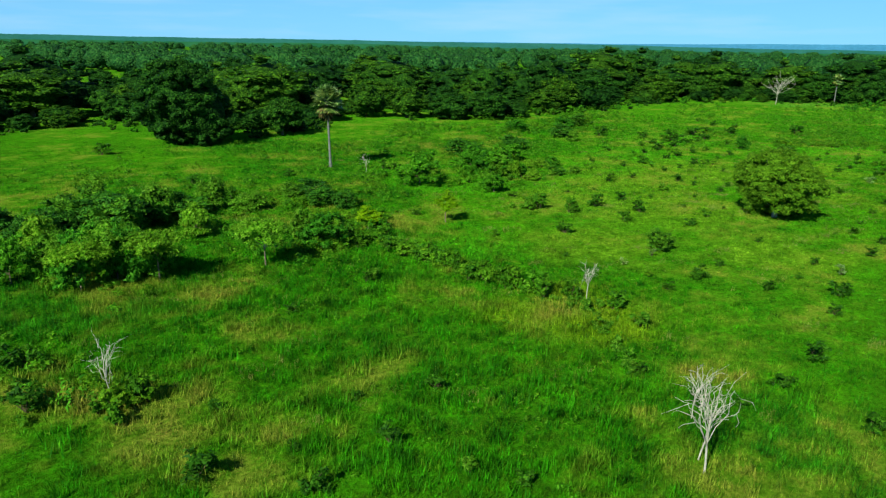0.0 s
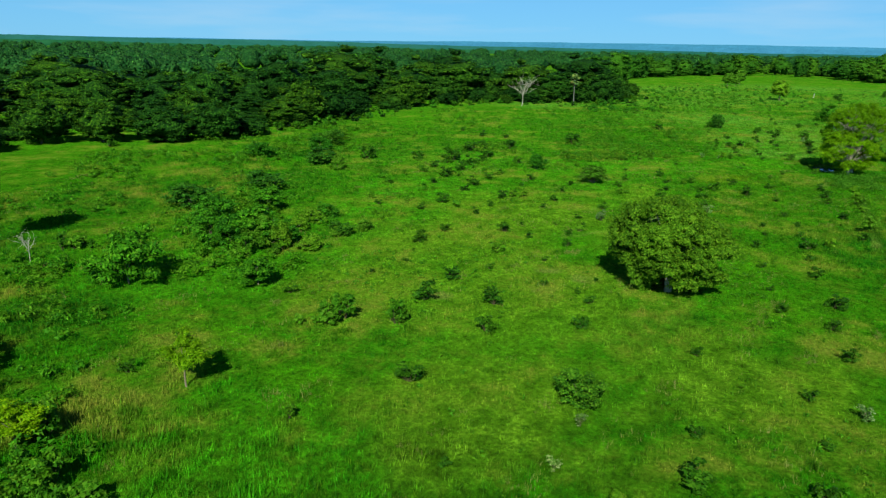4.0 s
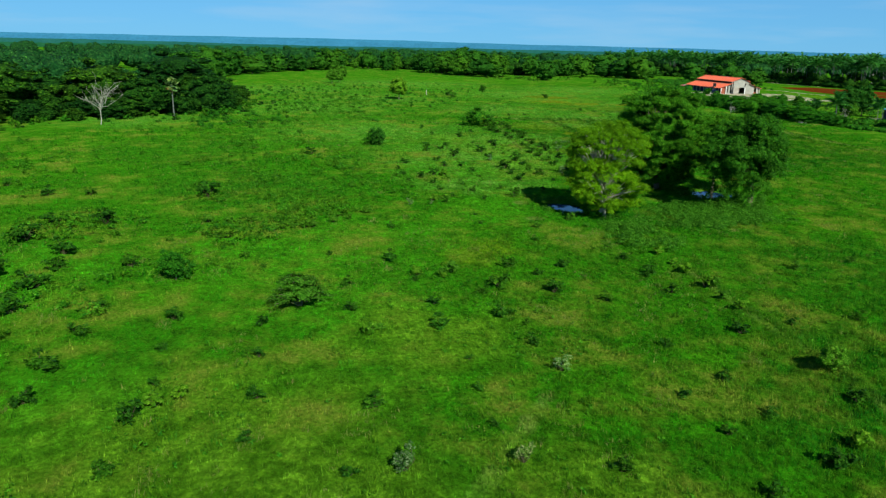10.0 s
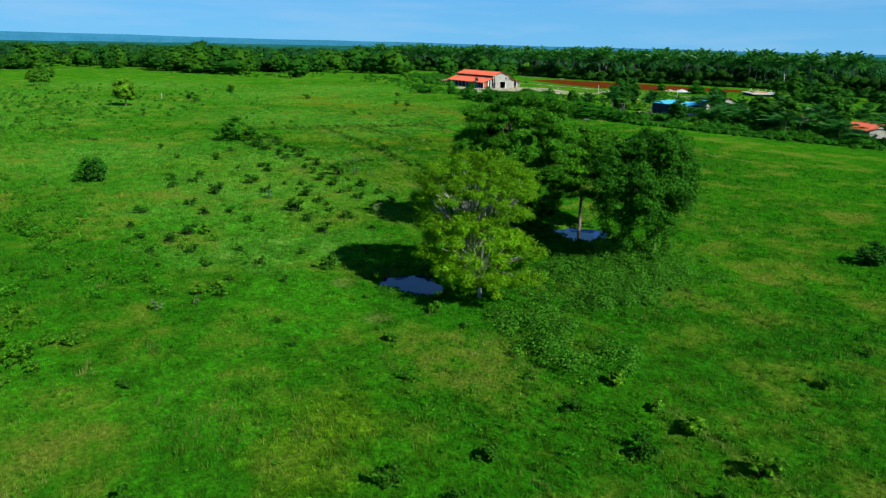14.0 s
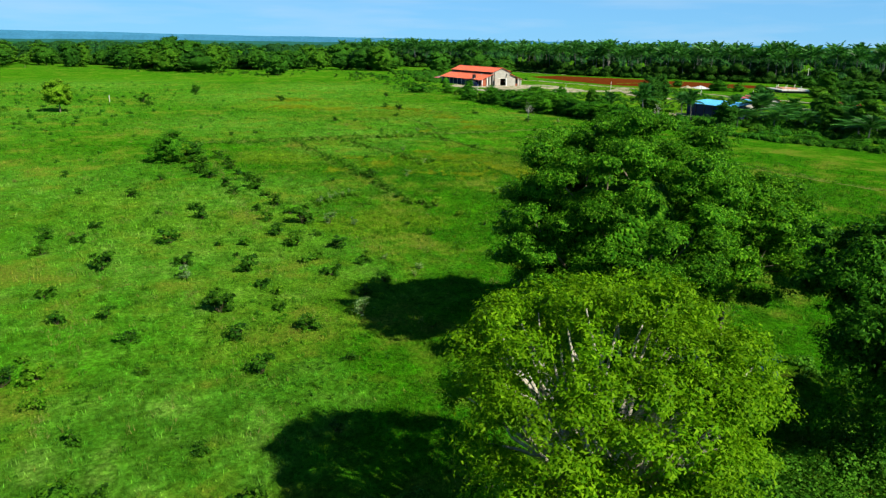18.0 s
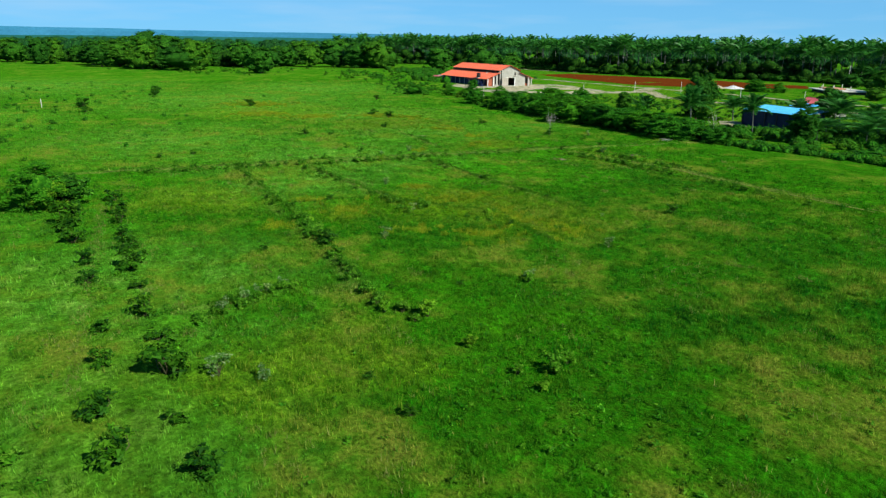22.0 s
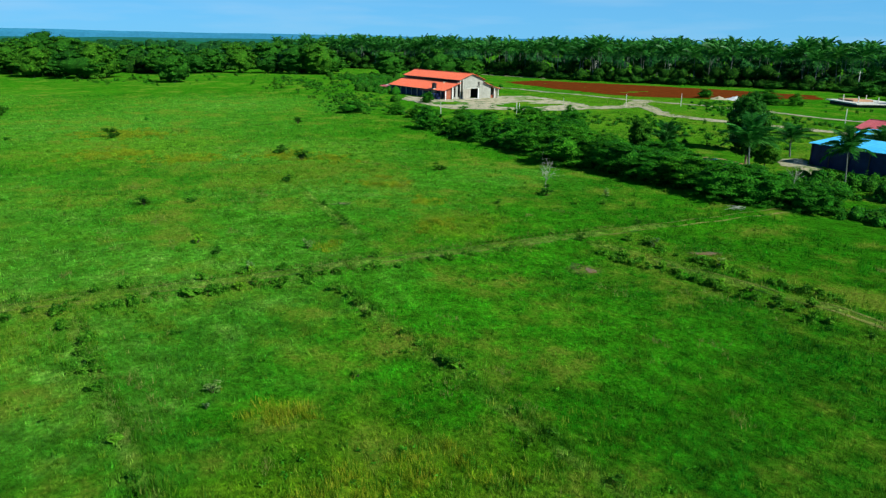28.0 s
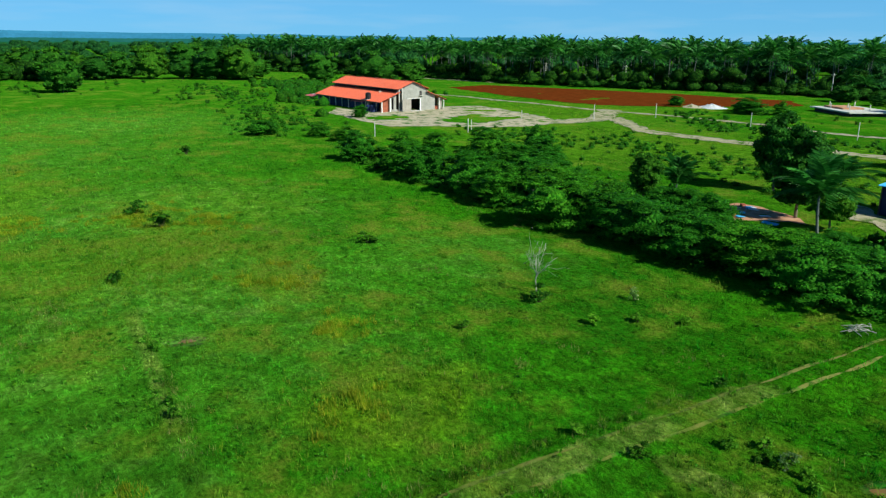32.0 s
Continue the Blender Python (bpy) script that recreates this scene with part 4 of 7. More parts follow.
def frond(rng, length, leaflets, width, rise, sag, ribbed=True):
    """A feather frond along +x: a bending rib with drooping leaflets on both sides."""
    s = np.linspace(0, 1, leaflets)
    rib = np.column_stack([length * (s - 0.12 * s ** 3), 0 * s, length * (rise * s - sag * s ** 2.2)])
    tv, tf = tube(rib[:: max(1, leaflets // 6)], np.linspace(0.05, 0.012, len(rib[:: max(1, leaflets // 6)])), 3)
    tf = tf[:-1]
    out = [(tv, tf)] if ribbed else []
    for side in (-1, 1):
        p = rib[1:]
        ss = s[1:]
        ln = width * (0.55 + 0.6 * np.sin(ss * 2.6 + 0.3)) * (0.85 + 0.3 * rng.random(len(ss)))
        tip = p + np.column_stack([0.45 * ln, side * 0.80 * ln, -ln * (0.25 + 0.35 * rng.random(len(ss)))])
        w = np.array([length / leaflets * 0.5, 0, 0.03])
        v = np.stack([p - w, p + w, tip + w * 0.35, tip - w * 0.35], 1).reshape(-1, 3)
        out.append((v, np.arange(4 * len(p)).reshape(-1, 4)))
    return join(out)


def turn_z(v, a, tilt=0.0):
    ca, sa, ct, st = math.cos(a), math.sin(a), math.cos(tilt), math.sin(tilt)
    x, y, z = v[:, 0], v[:, 1], v[:, 2]
    x, z = x * ct - z * st, x * st + z * ct
    return np.column_stack([x * ca - y * sa, x * sa + y * ca, z])


def coconut_palm(seed, h, fronds, length, leaflets, label, single=True, hang=112, rise=0.14):
    rng = np.random.default_rng(seed)
    root = tagged(new("coconut_palm"), label, "palm")
    top = np.array([rng.normal() * 0.05 * h, rng.normal() * 0.05 * h, h])
    s = np.linspace(0, 1, 8)[:, None]
    p = top * s + np.array([0.25, 0.12, 0]) * np.sin(s * math.pi) * h * 0.08
    p[0, 2] = -0.25
    part("trunk", mesh_of("trunk", *tube(p, np.linspace(0.17, 0.10, 8), 7), M_PALMBARK, smooth=True), M_PALMBARK, root)
    made = []
    for i in range(fronds):
        k = i / fronds
        tilt = radians(82 - hang * k + rng.normal() * 9)
        v, f = frond(rng, length * rng.uniform(0.85, 1.1), leaflets, length * 0.24, rise, 0.52, single)
        made.append((turn_z(v, i * 2.399 + rng.normal() * 0.15, tilt) + top, f))
    if single:
        for v, f in made:
            part("frond", mesh_of("frond", v, f, M_PALM), M_PALM, root)
    else:
        part("fronds", mesh_of("fronds", *join(made), M_PALM), M_PALM, root)
    return root


def fan_palm(seed, h, label, lean=(0.0, 0.0), r=1.25, fans=34):
    """A tall palm with stiff fan leaves on stalks, the lowest withered and hanging."""
    rng = np.random.default_rng(seed)
    root = tagged(new("fan_palm"), label, "palm")
    top = np.array([lean[0], lean[1], h])
    s = np.linspace(0, 1, 9)[:, None]
    p = np.concatenate([np.array([[0, 0, -0.2]]), top * s[1:]])
    part("trunk", mesh_of("trunk", *tube(p, np.array([0.26, 0.2, 0.17, 0.16, 0.15, 0.15, 0.15, 0.16, 0.2]), 9), M_PALMBARK, smooth=True), M_PALMBARK, root)
    for i in range(fans):
        k = i / fans
        old = k > 0.78
        tilt = radians(85 - 150 * k ** 0.85 + rng.normal() * 14)
        stalk = 1.3 * rng.uniform(0.8, 1.1) * r
        rib = np.linspace(0, 2 * math.pi * 0.78, 17) - math.pi * 0.78
        rad = r * (0.85 + 0.2 * rng.random(17))
        v = [np.array([[0, 0.02, 0], [0, -0.02, 0], [stalk, -0.015, 0.02], [stalk, 0.015, 0.02]])]
        f = [np.array([[0, 1, 2, 3]])]
        tips = np.column_stack([stalk + rad * np.cos(rib), rad * np.sin(rib), -0.28 * rad * np.abs(np.sin(rib)) - 0.12 * rng.random(17)])
        for j in range(17):
            c = np.array([stalk, 0, 0.0])
            side = np.array([-math.sin(rib[j]), math.cos(rib[j]), 0]) * 0.10 * r
            mid = c + (tips[j] - c) * 0.55
            v.append(np.stack([c, mid + side + [0, 0, 0.03], tips[j], mid - side - [0, 0, 0.03]]))
            f.append(np.array([[0, 1, 2, 3]]))
        vv, ff = join(list(zip(v, f)))
        m = M_DEADFAN if old else M_FAN
        part("withered_fan" if old else "fan_leaf", mesh_of("fan_leaf", turn_z(vv, i * 2.399, tilt) + top, ff, m), m, root)
    return root


def shrub_mesh(name, seed, mat, boughs, per, leaf, aspect=0.5, flat=0.75, up=0.35, high=1.0, stalk=M_TWIG):
    """A low plant one metre across and about one high: leafy shoots over thin stems."""
    rng = np.random.default_rng(seed)
    blobs, wood = [], []
    for i in range(boughs):
        a, q = rng.uniform(0, 2 * math.pi), 0.36 * math.sqrt(rng.random())
        z, r = high * rng.uniform(0.18, 0.78), rng.uniform(0.10, 0.21)
        blobs.append((q * math.cos(a), q * math.sin(a), z, r, r, r * flat))
        wood.append(limb((0, 0, -0.05), (q * math.cos(a), q * math.sin(a), z), 0.018, 0.006, rng, 0.3, 3, 3))
    lv, lf = spray_leaves(blobs, per // 5, 5, leaf, rng, 0.07, 0.25, up, 0.0, aspect, -0.6)
    wv, wf = join([(v, np.concatenate([f[:-1, :3], f[:-1][:, [0, 2, 3]]])) for v, f in wood])
    v, f = join([(lv, lf), (wv, wf)])
    return mesh_of(name, v, f, [mat, stalk], [0] * len(lf) + [1] * len(wf))


def plant_rows(name, meshes, rows, seed, label, category, tall, group):
    rng = np.random.default_rng(seed)
    for x, y, w in rows:
        ob = new(name, meshes[int(rng.integers(len(meshes)))])
        hh = w * tall * rng.uniform(0.8, 1.15)
        ob.matrix_basis = put(ob, x, y, float(rng.uniform(0, 360)), w, hh)
        tagged(ob, label, category, group)


# the single mango-like tree in the meadow
mango = make_tree("round_tree", 11, 7.7, 5.1, -0.6, 210, 26, 22, 0.155, M_ROUND, M_PALEBARK, 0.85, 0.34, "broad rounded mango tree, alone in the meadow", bough=0.145, limbs=45, shell=0.55, inner=0.62, split=True, core=0.6, under=-0.4, clump=0.2, body=0.55, droop=0.3)
mango.matrix_basis = put(mango, 76.6, 38.0, 20)

# the trees round the pond
yellow = make_tree("raintree", 21, 11.4, 5.7, 3.2, 200, 15, 28, 0.125, M_YELLOW, M_PALEBARK, 0.5, 0.4, "airy yellow-green tree with pale limbs, at the pond's edge", bough=0.115, limbs=84, low=-0.35, shell=0.4, droop=0.35, fork=0.1, split=True, core=0, inner=0.62, rise=0.7, clump=0.24, lobes=0.2)
yellow.matrix_basis = put(yellow, 152.6, 27.0, 155)
skirt = make_tree("young_raintree", 23, 7.2, 5.2, 0.0, 170, 18, 28, 0.125, M_YELLOW, M_PALEBARK, 0.55, 0.2, "low yellow-green tree leaning over the pond", bough=0.12, limbs=40, shell=0.45, droop=0.5, split=True, core=0.35, rise=0.7, clump=0.24, inner=0.5)
skirt.matrix_basis = put(skirt, 150.2, 27.4, 30)
dark = make_tree("fig_tree", 31, 14.6, 7.4, -2.5, 380, 26, 30, 0.135, M_DARKTREE, M_BARK, 0.6, 0.42, "spreading dark green tree standing beside the pond", bough=0.125, limbs=60, shell=0.5, inner=0.55, split=True, core=0.6, under=-0.3, rise=0.6, lobes=0.3, clump=0.24, body=0.5)
dark.matrix_basis = put(dark, 168.2, 15.2, 0)
dark2 = make_tree("fig_tree", 33, 11.4, 6.0, 2.0, 230, 25, 24, 0.155, M_DARKTREE, M_BARK, 0.5, 0.20, "slender dark tree with a bare trunk by the pond", bough=0.15, limbs=16, low=-0.6, fork=0.35, split=True, core=0.6, under=-0.3, rise=0.6, lobes=0.25, inner=0.5, clump=0.24)
dark2.matrix_basis = put(dark2, 167.8, 7.2, 0)
vine = make_tree("vine_tree", 41, 12.2, 6.2, 3.2, 230, 26, 24, 0.155, M_VINE, M_BARK, 0.62, 0.40, "dark drooping tree hung with climbing vines", bough=0.14, limbs=24, shell=0.55, droop=0.8, low=-0.9, split=True, core=0.5, inner=0.4, clump=0.24, body=0.28, lobes=0.45, lean=0.9)
vine.matrix_basis = put(vine, 154.4, 7.9, 90)
rng_p = np.random.default_rng(5)
vine_col = []
for i in range(34):
    a, k = rng_p.uniform(0, 6.28), i / 33
    vine_col.append((0.75 * math.cos(a) * (1.25 - k), 0.75 * math.sin(a) * (1.25 - k), 0.2 + k * 8.6, 0.55, 0.55, 0.5))
for i, (hx, hy, lo, hi) in enumerate(((0.6, 2.6, 1.0, 4.8), (-0.6, 3.6, 0.4, 4.2), (1.6, 4.3, 1.6, 5.0), (0.4, -2.2, 1.8, 5.2), (-1.8, 1.6, 0.6, 4.6), (2.4, 1.0, 1.2, 5.0))):
    hang = [(0.35 * math.sin(1.3 * k + i), 0.35 * math.cos(1.1 * k + i), z, 0.36 + 0.05 * k, 0.36 + 0.05 * k, 0.4) for k, z in enumerate(np.arange(lo, hi, 0.4))]
    part("vine_curtain", mesh_of("vine_curtain", *blob_leaves(hang, 130, 0.15, rng_p, 0.7, -0.9, 0.5), M_VINE), M_VINE, vine, "dark hanging vines under the crown").location = (hy, -hx, 0)
part("vine_curtain", mesh_of("vine_curtain", *blob_leaves(vine_col, 210, 0.16, rng_p, 0.7, -0.9, 0.5), M_CREEPER), M_CREEPER, vine, "bright climbing creeper on the trunk").location = (-0.4, 0.2, 0)

# creepers and weeds massed on the pond bank: centre, spread, count
CREEPERS = [(154.6, 11.0, 1.6, 2.6, 110), (157.5, 8.5, 1.2, 1.6, 40), (150.0, 11.8, 2.0, 2.8, 170), (153.2, 17.6, 1.7, 1.9, 70), (146.2, 18.0, 1.5, 2.4, 60), (144, 26.0, 1.2, 1.6, 34), (139.5, 27.5, 1.5, 1.2, 26), (136.5, 25.5, 1.2, 2.0, 18)]
creep = []
for cx, cy, rx, ry, a in POOLS:
    for i in range(46):
        th, k = rng_p.uniform(0, 6.28), rng_p.uniform(1.28, 1.75)
        x, y = cx + k * (rx * math.cos(th) * math.cos(a) - ry * math.sin(th) * math.sin(a)), cy + k * (rx * math.cos(th) * math.sin(a) + ry * math.sin(th) * math.cos(a))
        r = rng_p.uniform(0.2, 0.5)
        creep.append((x, y, gz1(x, y) + 0.05, r, r, r * 0.7))
for cx, cy, sx, sy, n in CREEPERS:
    for i in range(n):
        x, y = cx + sx * rng_p.normal(), cy + sy * rng_p.normal()
        r = 0.35 + 0.85 * rng_p.random() ** 1.6
        creep.append((x, y, gz1(x, y) + r * rng_p.uniform(0.1, 0.7), r, r, r * rng_p.uniform(0.5, 1.0)))
cv, cf = blob_leaves(creep, 130, 0.135, rng_p, 0.8, 0.0, 0.7, 0.7)
tagged(new("creeper_bank", mesh_of("creeper_bank", cv, cf, M_CREEPER)), "dense broad-leaved creepers massed on the pond bank", "creepers", kind="stuff")

# rank weedy growth on the wetter side of the meadow: x, y, radius
RANK = [(71, 80, 7), (78, 87, 7), (62, 70, 5), (88, 94, 6), (104, 115, 6), (115, 112, 7), (125, 103, 6), (128, 118, 7), (146, 128, 8), (10, 70, 7), (18, 79, 6), (12, 56, 5), (22, 72, 5), (31, 77, 5), (40, 77, 5), (25, 59, 4), (31, 57, 4)]
RANK_B = [(39, 62, 3), (5, 44, 4), (5, 37, 3), (36, 72, 4), (47, 73, 4), (52, 84, 5), (60, 76, 4), (76, 86, 6), (33, 60, 4), (28, 53, 3), (139, 87, 6), (150, 63, 5), (140, 68, 5), (147, 63, 4), (160, 74, 6), (172, 72, 5), (183, 62, 4), (95, 128, 7), (60, 110, 6), (85, 120, 6)]
rank = {0: [], 1: []}
RANK_C = [(70, 104, 9), (100, 104, 10), (120, 128, 9), (150, 110, 12), (180, 110, 12), (165, 135, 9), (200, 128, 10), (225, 105, 10), (215, 80, 9), (250, 85, 10), (90, 75, 7), (110, 84, 8), (48, 110, 8), (20, 100, 10), (35, 90, 7), (290, 85, 14)]
RANK_C += [(320, 70, 14), (270, 70, 12), (345, 85, 14), (190, 66, 9), (176, 58, 8), (166, 52, 7), (205, 78, 10), (225, 92, 9), (186, 80, 9), (160, 62, 6), (118, 76, 6), (128, 70, 6)]
thin = [(x, y, r, 0.25) for x, y, r in RANK_C] + [(x, y, r, 1.0) for x, y, r in RANK + RANK_B]
for cx, cy, cr, dense in thin:
    for i in range(int(cr * cr * 1.1 * dense)):
        x, y = cx + rng_p.normal() * cr * 0.6, cy + rng_p.normal() * cr * 0.6
        r = 0.35 + 0.9 * rng_p.random() ** 2
        rank[i % 3 == 0].append((x, y, gz1(x, y) + r * rng_p.uniform(0.2, 0.8), r, r, r * rng_p.uniform(0.6, 1.1)))
tagged(new("rank_weeds", mesh_of("rank_weeds", *spray_leaves(rank[0], 14, 6, 0.22, rng_p, 0.18, 0.6, 0.6, low=-0.1), M_RANK)), "rank tangle of green weeds on wet ground", "weeds", kind="stuff")
tagged(new("rank_bushes", mesh_of("rank_bushes", *spray_leaves(rank[1], 16, 6, 0.24, rng_p, 0.2, 0.6, 0.6, low=-0.1), M_HEDGE)), "low dark bushes tangled among rank weeds", "weeds", kind="stuff")

# palm and wood on the far side of the first meadow
fp = fan_palm(3, 9.6, "tall fan palm with a grey trunk and withered skirt", (-0.15, 0.3), 1.22, 64)
fp.matrix_basis = put(fp, 51.6, 92.8)
fp2 = fan_palm(4, 8.2, "slender fan palm at the edge of the wood", (0.2, 0.1), 1.0, 26)
fp2.matrix_basis = put(fp2, 255.3, 112.0)
BARE = "small bleached dead tree with bare branches"
for i, (x, y, h, lab) in enumerate(((26.2, 14.4, 5.3, "bleached dead tree with bare forked branches in weeds"), (30.0, 17.6, 3.2, BARE), (26.9, 15.2, 4.4, BARE), (7.3, 36.4, 3.4, BARE),
                                    (38.6, 32.0, 3.1, BARE), (287.3, -46.8, 4.8, BARE), (275.5, -75.3, 4.4, "slender bare young tree by the sandy yard"), (352, -86, 3.6, BARE), (236.7, 122.7, 10.2, "large pale leafless tree before the wood"), (53.5, 86.0, 3.2, BARE))):
    d = dead_tree(60 + i, h, lab, 0.24 if h < 8 else 0.5, 5 if h < 8 else 11)
    d.matrix_basis = put(d, x, y, 40 * i)

# woodland: five kinds of tree, copied
WOOD_LABEL = "broad-crowned dark green woodland tree"
kinds = []
for i, (h, sp, base, fl, bo) in enumerate(((13, 5.6, -1.5, 0.85, 0.23), (12, 5.2, -1.5, 0.95, 0.25), (14, 6.6, -1.0, 0.6, 0.22), (10, 5.2, -1.5, 0.95, 0.25), (13, 5.2, -1.5, 0.75, 0.25))):
    kinds.append((make_tree("woodland_tree", 100 + i, h, sp, base, 96, 15, 5, 0.40, M_FOREST, M_BARK, fl, 0.3, WOOD_LABEL, bough=bo * 0.68, limbs=4, shell=0.6, clump=0.32, core=0.74, rise=0.5, inner=0.6, under=-0.2, body=0.72, lobes=0.28), sp * 1.85, h))
back_kinds = []
for i, (h, sp, base, fl, bo) in enumerate(((13, 5.6, -1.0, 0.8, 0.25), (12, 5.2, -1.0, 0.95, 0.26), (14, 6.4, -1.0, 0.6, 0.24))):
    back_kinds.append((make_tree("background_tree", 110 + i, h, sp, base, 50, 13, 4, 0.50, M_FOREST, M_BARK, fl, 0.3, WOOD_LABEL, bough=bo * 0.72, limbs=2, shell=0.65, clump=0.4, core=0.76, rise=0.5, inner=0.6, under=-0.2, body=0.72, lobes=0.28), sp * 1.85, h))
edge_kinds = [(make_tree("thicket_bush", 120 + i, 3.2, 2.6, -0.8, 9, 12, 4, 0.30, m, M_BARK, 0.85, 0.06, "low leafy bush in the thicket edging the wood", "bush", bough=0.34, limbs=2, shell=0.75, clump=0.3, core=0.85, rise=0.4, lobes=0.4), 5.0, 3.2) for i, m in enumerate((M_FOREST, M_RANK, M_HEDGE))]
EDGE = [(-90, 172), (-20, 165), (18, 166), (44, 172), (60, 142), (66, 136), (84, 160), (101, 168), (122, 157), (136, 150), (172, 162), (210, 157), (237, 143), (262, 119), (275, 104), (306, 106)]


def along(line, step, rng, jitter=2.0):
    pts = []
    for (ax, ay), (bx, by) in zip(line[:-1], line[1:]):
        n = max(1, int(math.hypot(bx - ax, by - ay) / step))
        for k in range(n):
            pts.append((ax + (bx - ax) * (k + 0.5) / n + rng.normal() * jitter, ay + (by - ay) * (k + 0.5) / n + rng.normal() * jitter))
    return pts


rng_w = np.random.default_rng(77)
spots, back_spots, edge_spots = [], [], []
for dx, dy, lo, hi, step in ((-2, -6, 0.8, 2.2, 4.5), (-1, -2, 1.4, 4.0, 2.8), (0, 2, 4.0, 8.5, 4.8), (2, 7, 6, 14.5, 6.5), (6, 17, 8, 16.5, 8.5), (12, 31, 8, 16.5, 10), (22, 50, 9, 16, 13)):
    for x, y in along(EDGE, step, rng_w, 2.6):
        if math.hypot(x + dx - 44, y + dy - 126) > 11:
            h = lo + (hi - lo) * rng_w.random() ** 1.5 + (0.8 if x < 70 else 0.6) * (hi > 12)
            (edge_spots if hi < 5 else spots if dy < 10 else back_spots).append((x + dx, y + dy, h * rng_w.uniform(0.9, 1.3) + (1.2 if h < 7 else 0), h))
for x, y in along([(122, 140), (132, 135), (144, 135), (159, 136), (173, 138), (200, 147), (218, 144), (231, 136)], 2.6, rng_w, 2.2) + along([(244, 110), (258, 104), (284, 103), (306, 104)], 4.0, rng_w, 2.0):
    h = rng_w.uniform(1.6, 4.6)
    edge_spots.append((x, y, h * rng_w.uniform(1.0, 1.5), h))
for x, y in along([(128, 142), (150, 141), (176, 146), (204, 152), (228, 144)], 7.0, rng_w, 2.5):
    h = rng_w.uniform(7, 15)
    spots.append((x, y, h * rng_w.uniform(0.85, 1.2), h))
for x, y in along(EDGE[1:10], 2.6, rng_w, 3.2):
    if math.sin(0.33 * x + 1.0) + 0.5 * rng_w.normal() > 0.35:
        h = rng_w.uniform(0.9, 3.2)
        edge_spots.append((x - 2, y - 9 - 3 * rng_w.random(), h * rng_w.uniform(1.1, 1.6), h))
scatter(edge_kinds, edge_spots, 23, "thicket along the wood")
spots += [(112, 140, 12, 9), (120, 136, 12, 11), (128, 134, 10, 8), (104, 148, 14, 15), (116, 148, 14, 16), (128, 144, 13, 14), (96, 154, 14, 16), (309, 108, 10, 11), (322, 118, 12, 12), (338, 126, 12, 13)]
scatter(kinds, spots, 3, "trees of the wood")
scatter(back_kinds, back_spots, 13, "trees of the wood")
big = make_tree("spreading_tree", 131, 14.8, 9.0, -3.0, 300, 18, 8, 0.34, M_FOREST, M_BARK, 0.7, 0.5, "huge rounded dark tree standing before the wood", bough=0.13, limbs=8, shell=0.6, core=0.76, clump=0.3, body=0.7, rise=0.5)
big.matrix_basis = put(big, 43.5, 128.5)
big2 = make_tree("spreading_tree", 133, 7.5, 4.2, 0.2, 90, 16, 6, 0.38, M_FOREST, M_BARK, 0.8, 0.3, "smaller rounded dark tree beside the huge one", bough=0.2, limbs=6, shell=0.6, body=0.6, clump=0.3)
big2.matrix_basis = put(big2, 63.0, 132.5)
# lone trees of the far meadow and the belt beyond it
lone = make_tree("meadow_tree", 141, 8.2, 3.9, 1.0, 90, 16, 6, 0.34, M_WEED, M_BARK, 0.8, 0.2, "single bright green tree in the open meadow", bough=0.2, limbs=8, body=0.7, core=0.75, clump=0.28, shell=0.6)
lone.matrix_basis = put(lone, 338.6, 56.6)
for x, y, h in ((441, 93, 7.2), (476, 92, 8.2), (576, 146, 9.3), (648, 99, 7.9), (450, 90, 5.5), (287.6, -84.5, 5.0)):
    copy_thing(lone, put(lone, x, y, x % 90, h / 8.2))
young = make_tree("sapling", 143, 3.4, 1.15, 0.9, 26, 26, 10, 0.12, M_YELLOW, M_BARK, 0.8, 0.06, "slim young tree with bright lime-green leaves", bough=0.36, limbs=8, core=0.5, rise=0.6, clump=0.14)
young.matrix_basis = put(young, 45.0, 56.8)
copy_thing(young, put(young, 36.4, 58.2, 70, 1.1, 0.8))
wild = make_tree("young_tree", 145, 4.2, 2.5, 1.5, 60, 15, 8, 0.17, M_WEED, M_BARK, 0.5, 0.07, "slim young tree with a spreading leafy crown", bough=0.24, limbs=16, core=0.45, rise=0.6, clump=0.2, fork=0.3, low=-0.4)
wild.matrix_basis = put(wild, 23.3, 53.3)
for x, y, k in ((15.1, 54.5, 1.0), (12.6, 56.6, 1.1), (9.8, 55.8, 0.95), (28.9, 57.0, 0.6)):
    copy_thing(wild, put(wild, x, y, x * 50 % 360, k))
rng_b = np.random.default_rng(78)
belt = []
for x, y, w, h in ((566, -5, 24, 15.5), (600, 8, 24, 16), (615, 30, 22, 15), (585, 20, 20, 14), (535, -33, 15, 12), (640, 45, 18, 14), (660, 70, 18, 14), (690, 95, 16, 14)):
    for k in range(4 if w > 18 else 2):
        belt.append((x + rng_b.normal() * w * 0.2, y + rng_b.normal() * w * 0.25, w * rng_b.uniform(0.5, 0.72), h * rng_b.uniform(0.8, 1.05)))
for x, y in along([(720, 120), (640, 110), (560, 160), (480, 170), (400, 150)], 17, rng_b, 5) + along([(600, -30), (610, -70), (590, -110), (560, -140), (520, -165)], 12, rng_b, 6) + along([(700, 60), (690, 0), (680, -60), (640, -120)], 13, rng_b, 6):
    h = rng_b.uniform(9, 14)
    belt.append((x, y, h * rng_b.uniform(0.9, 1.3), h))
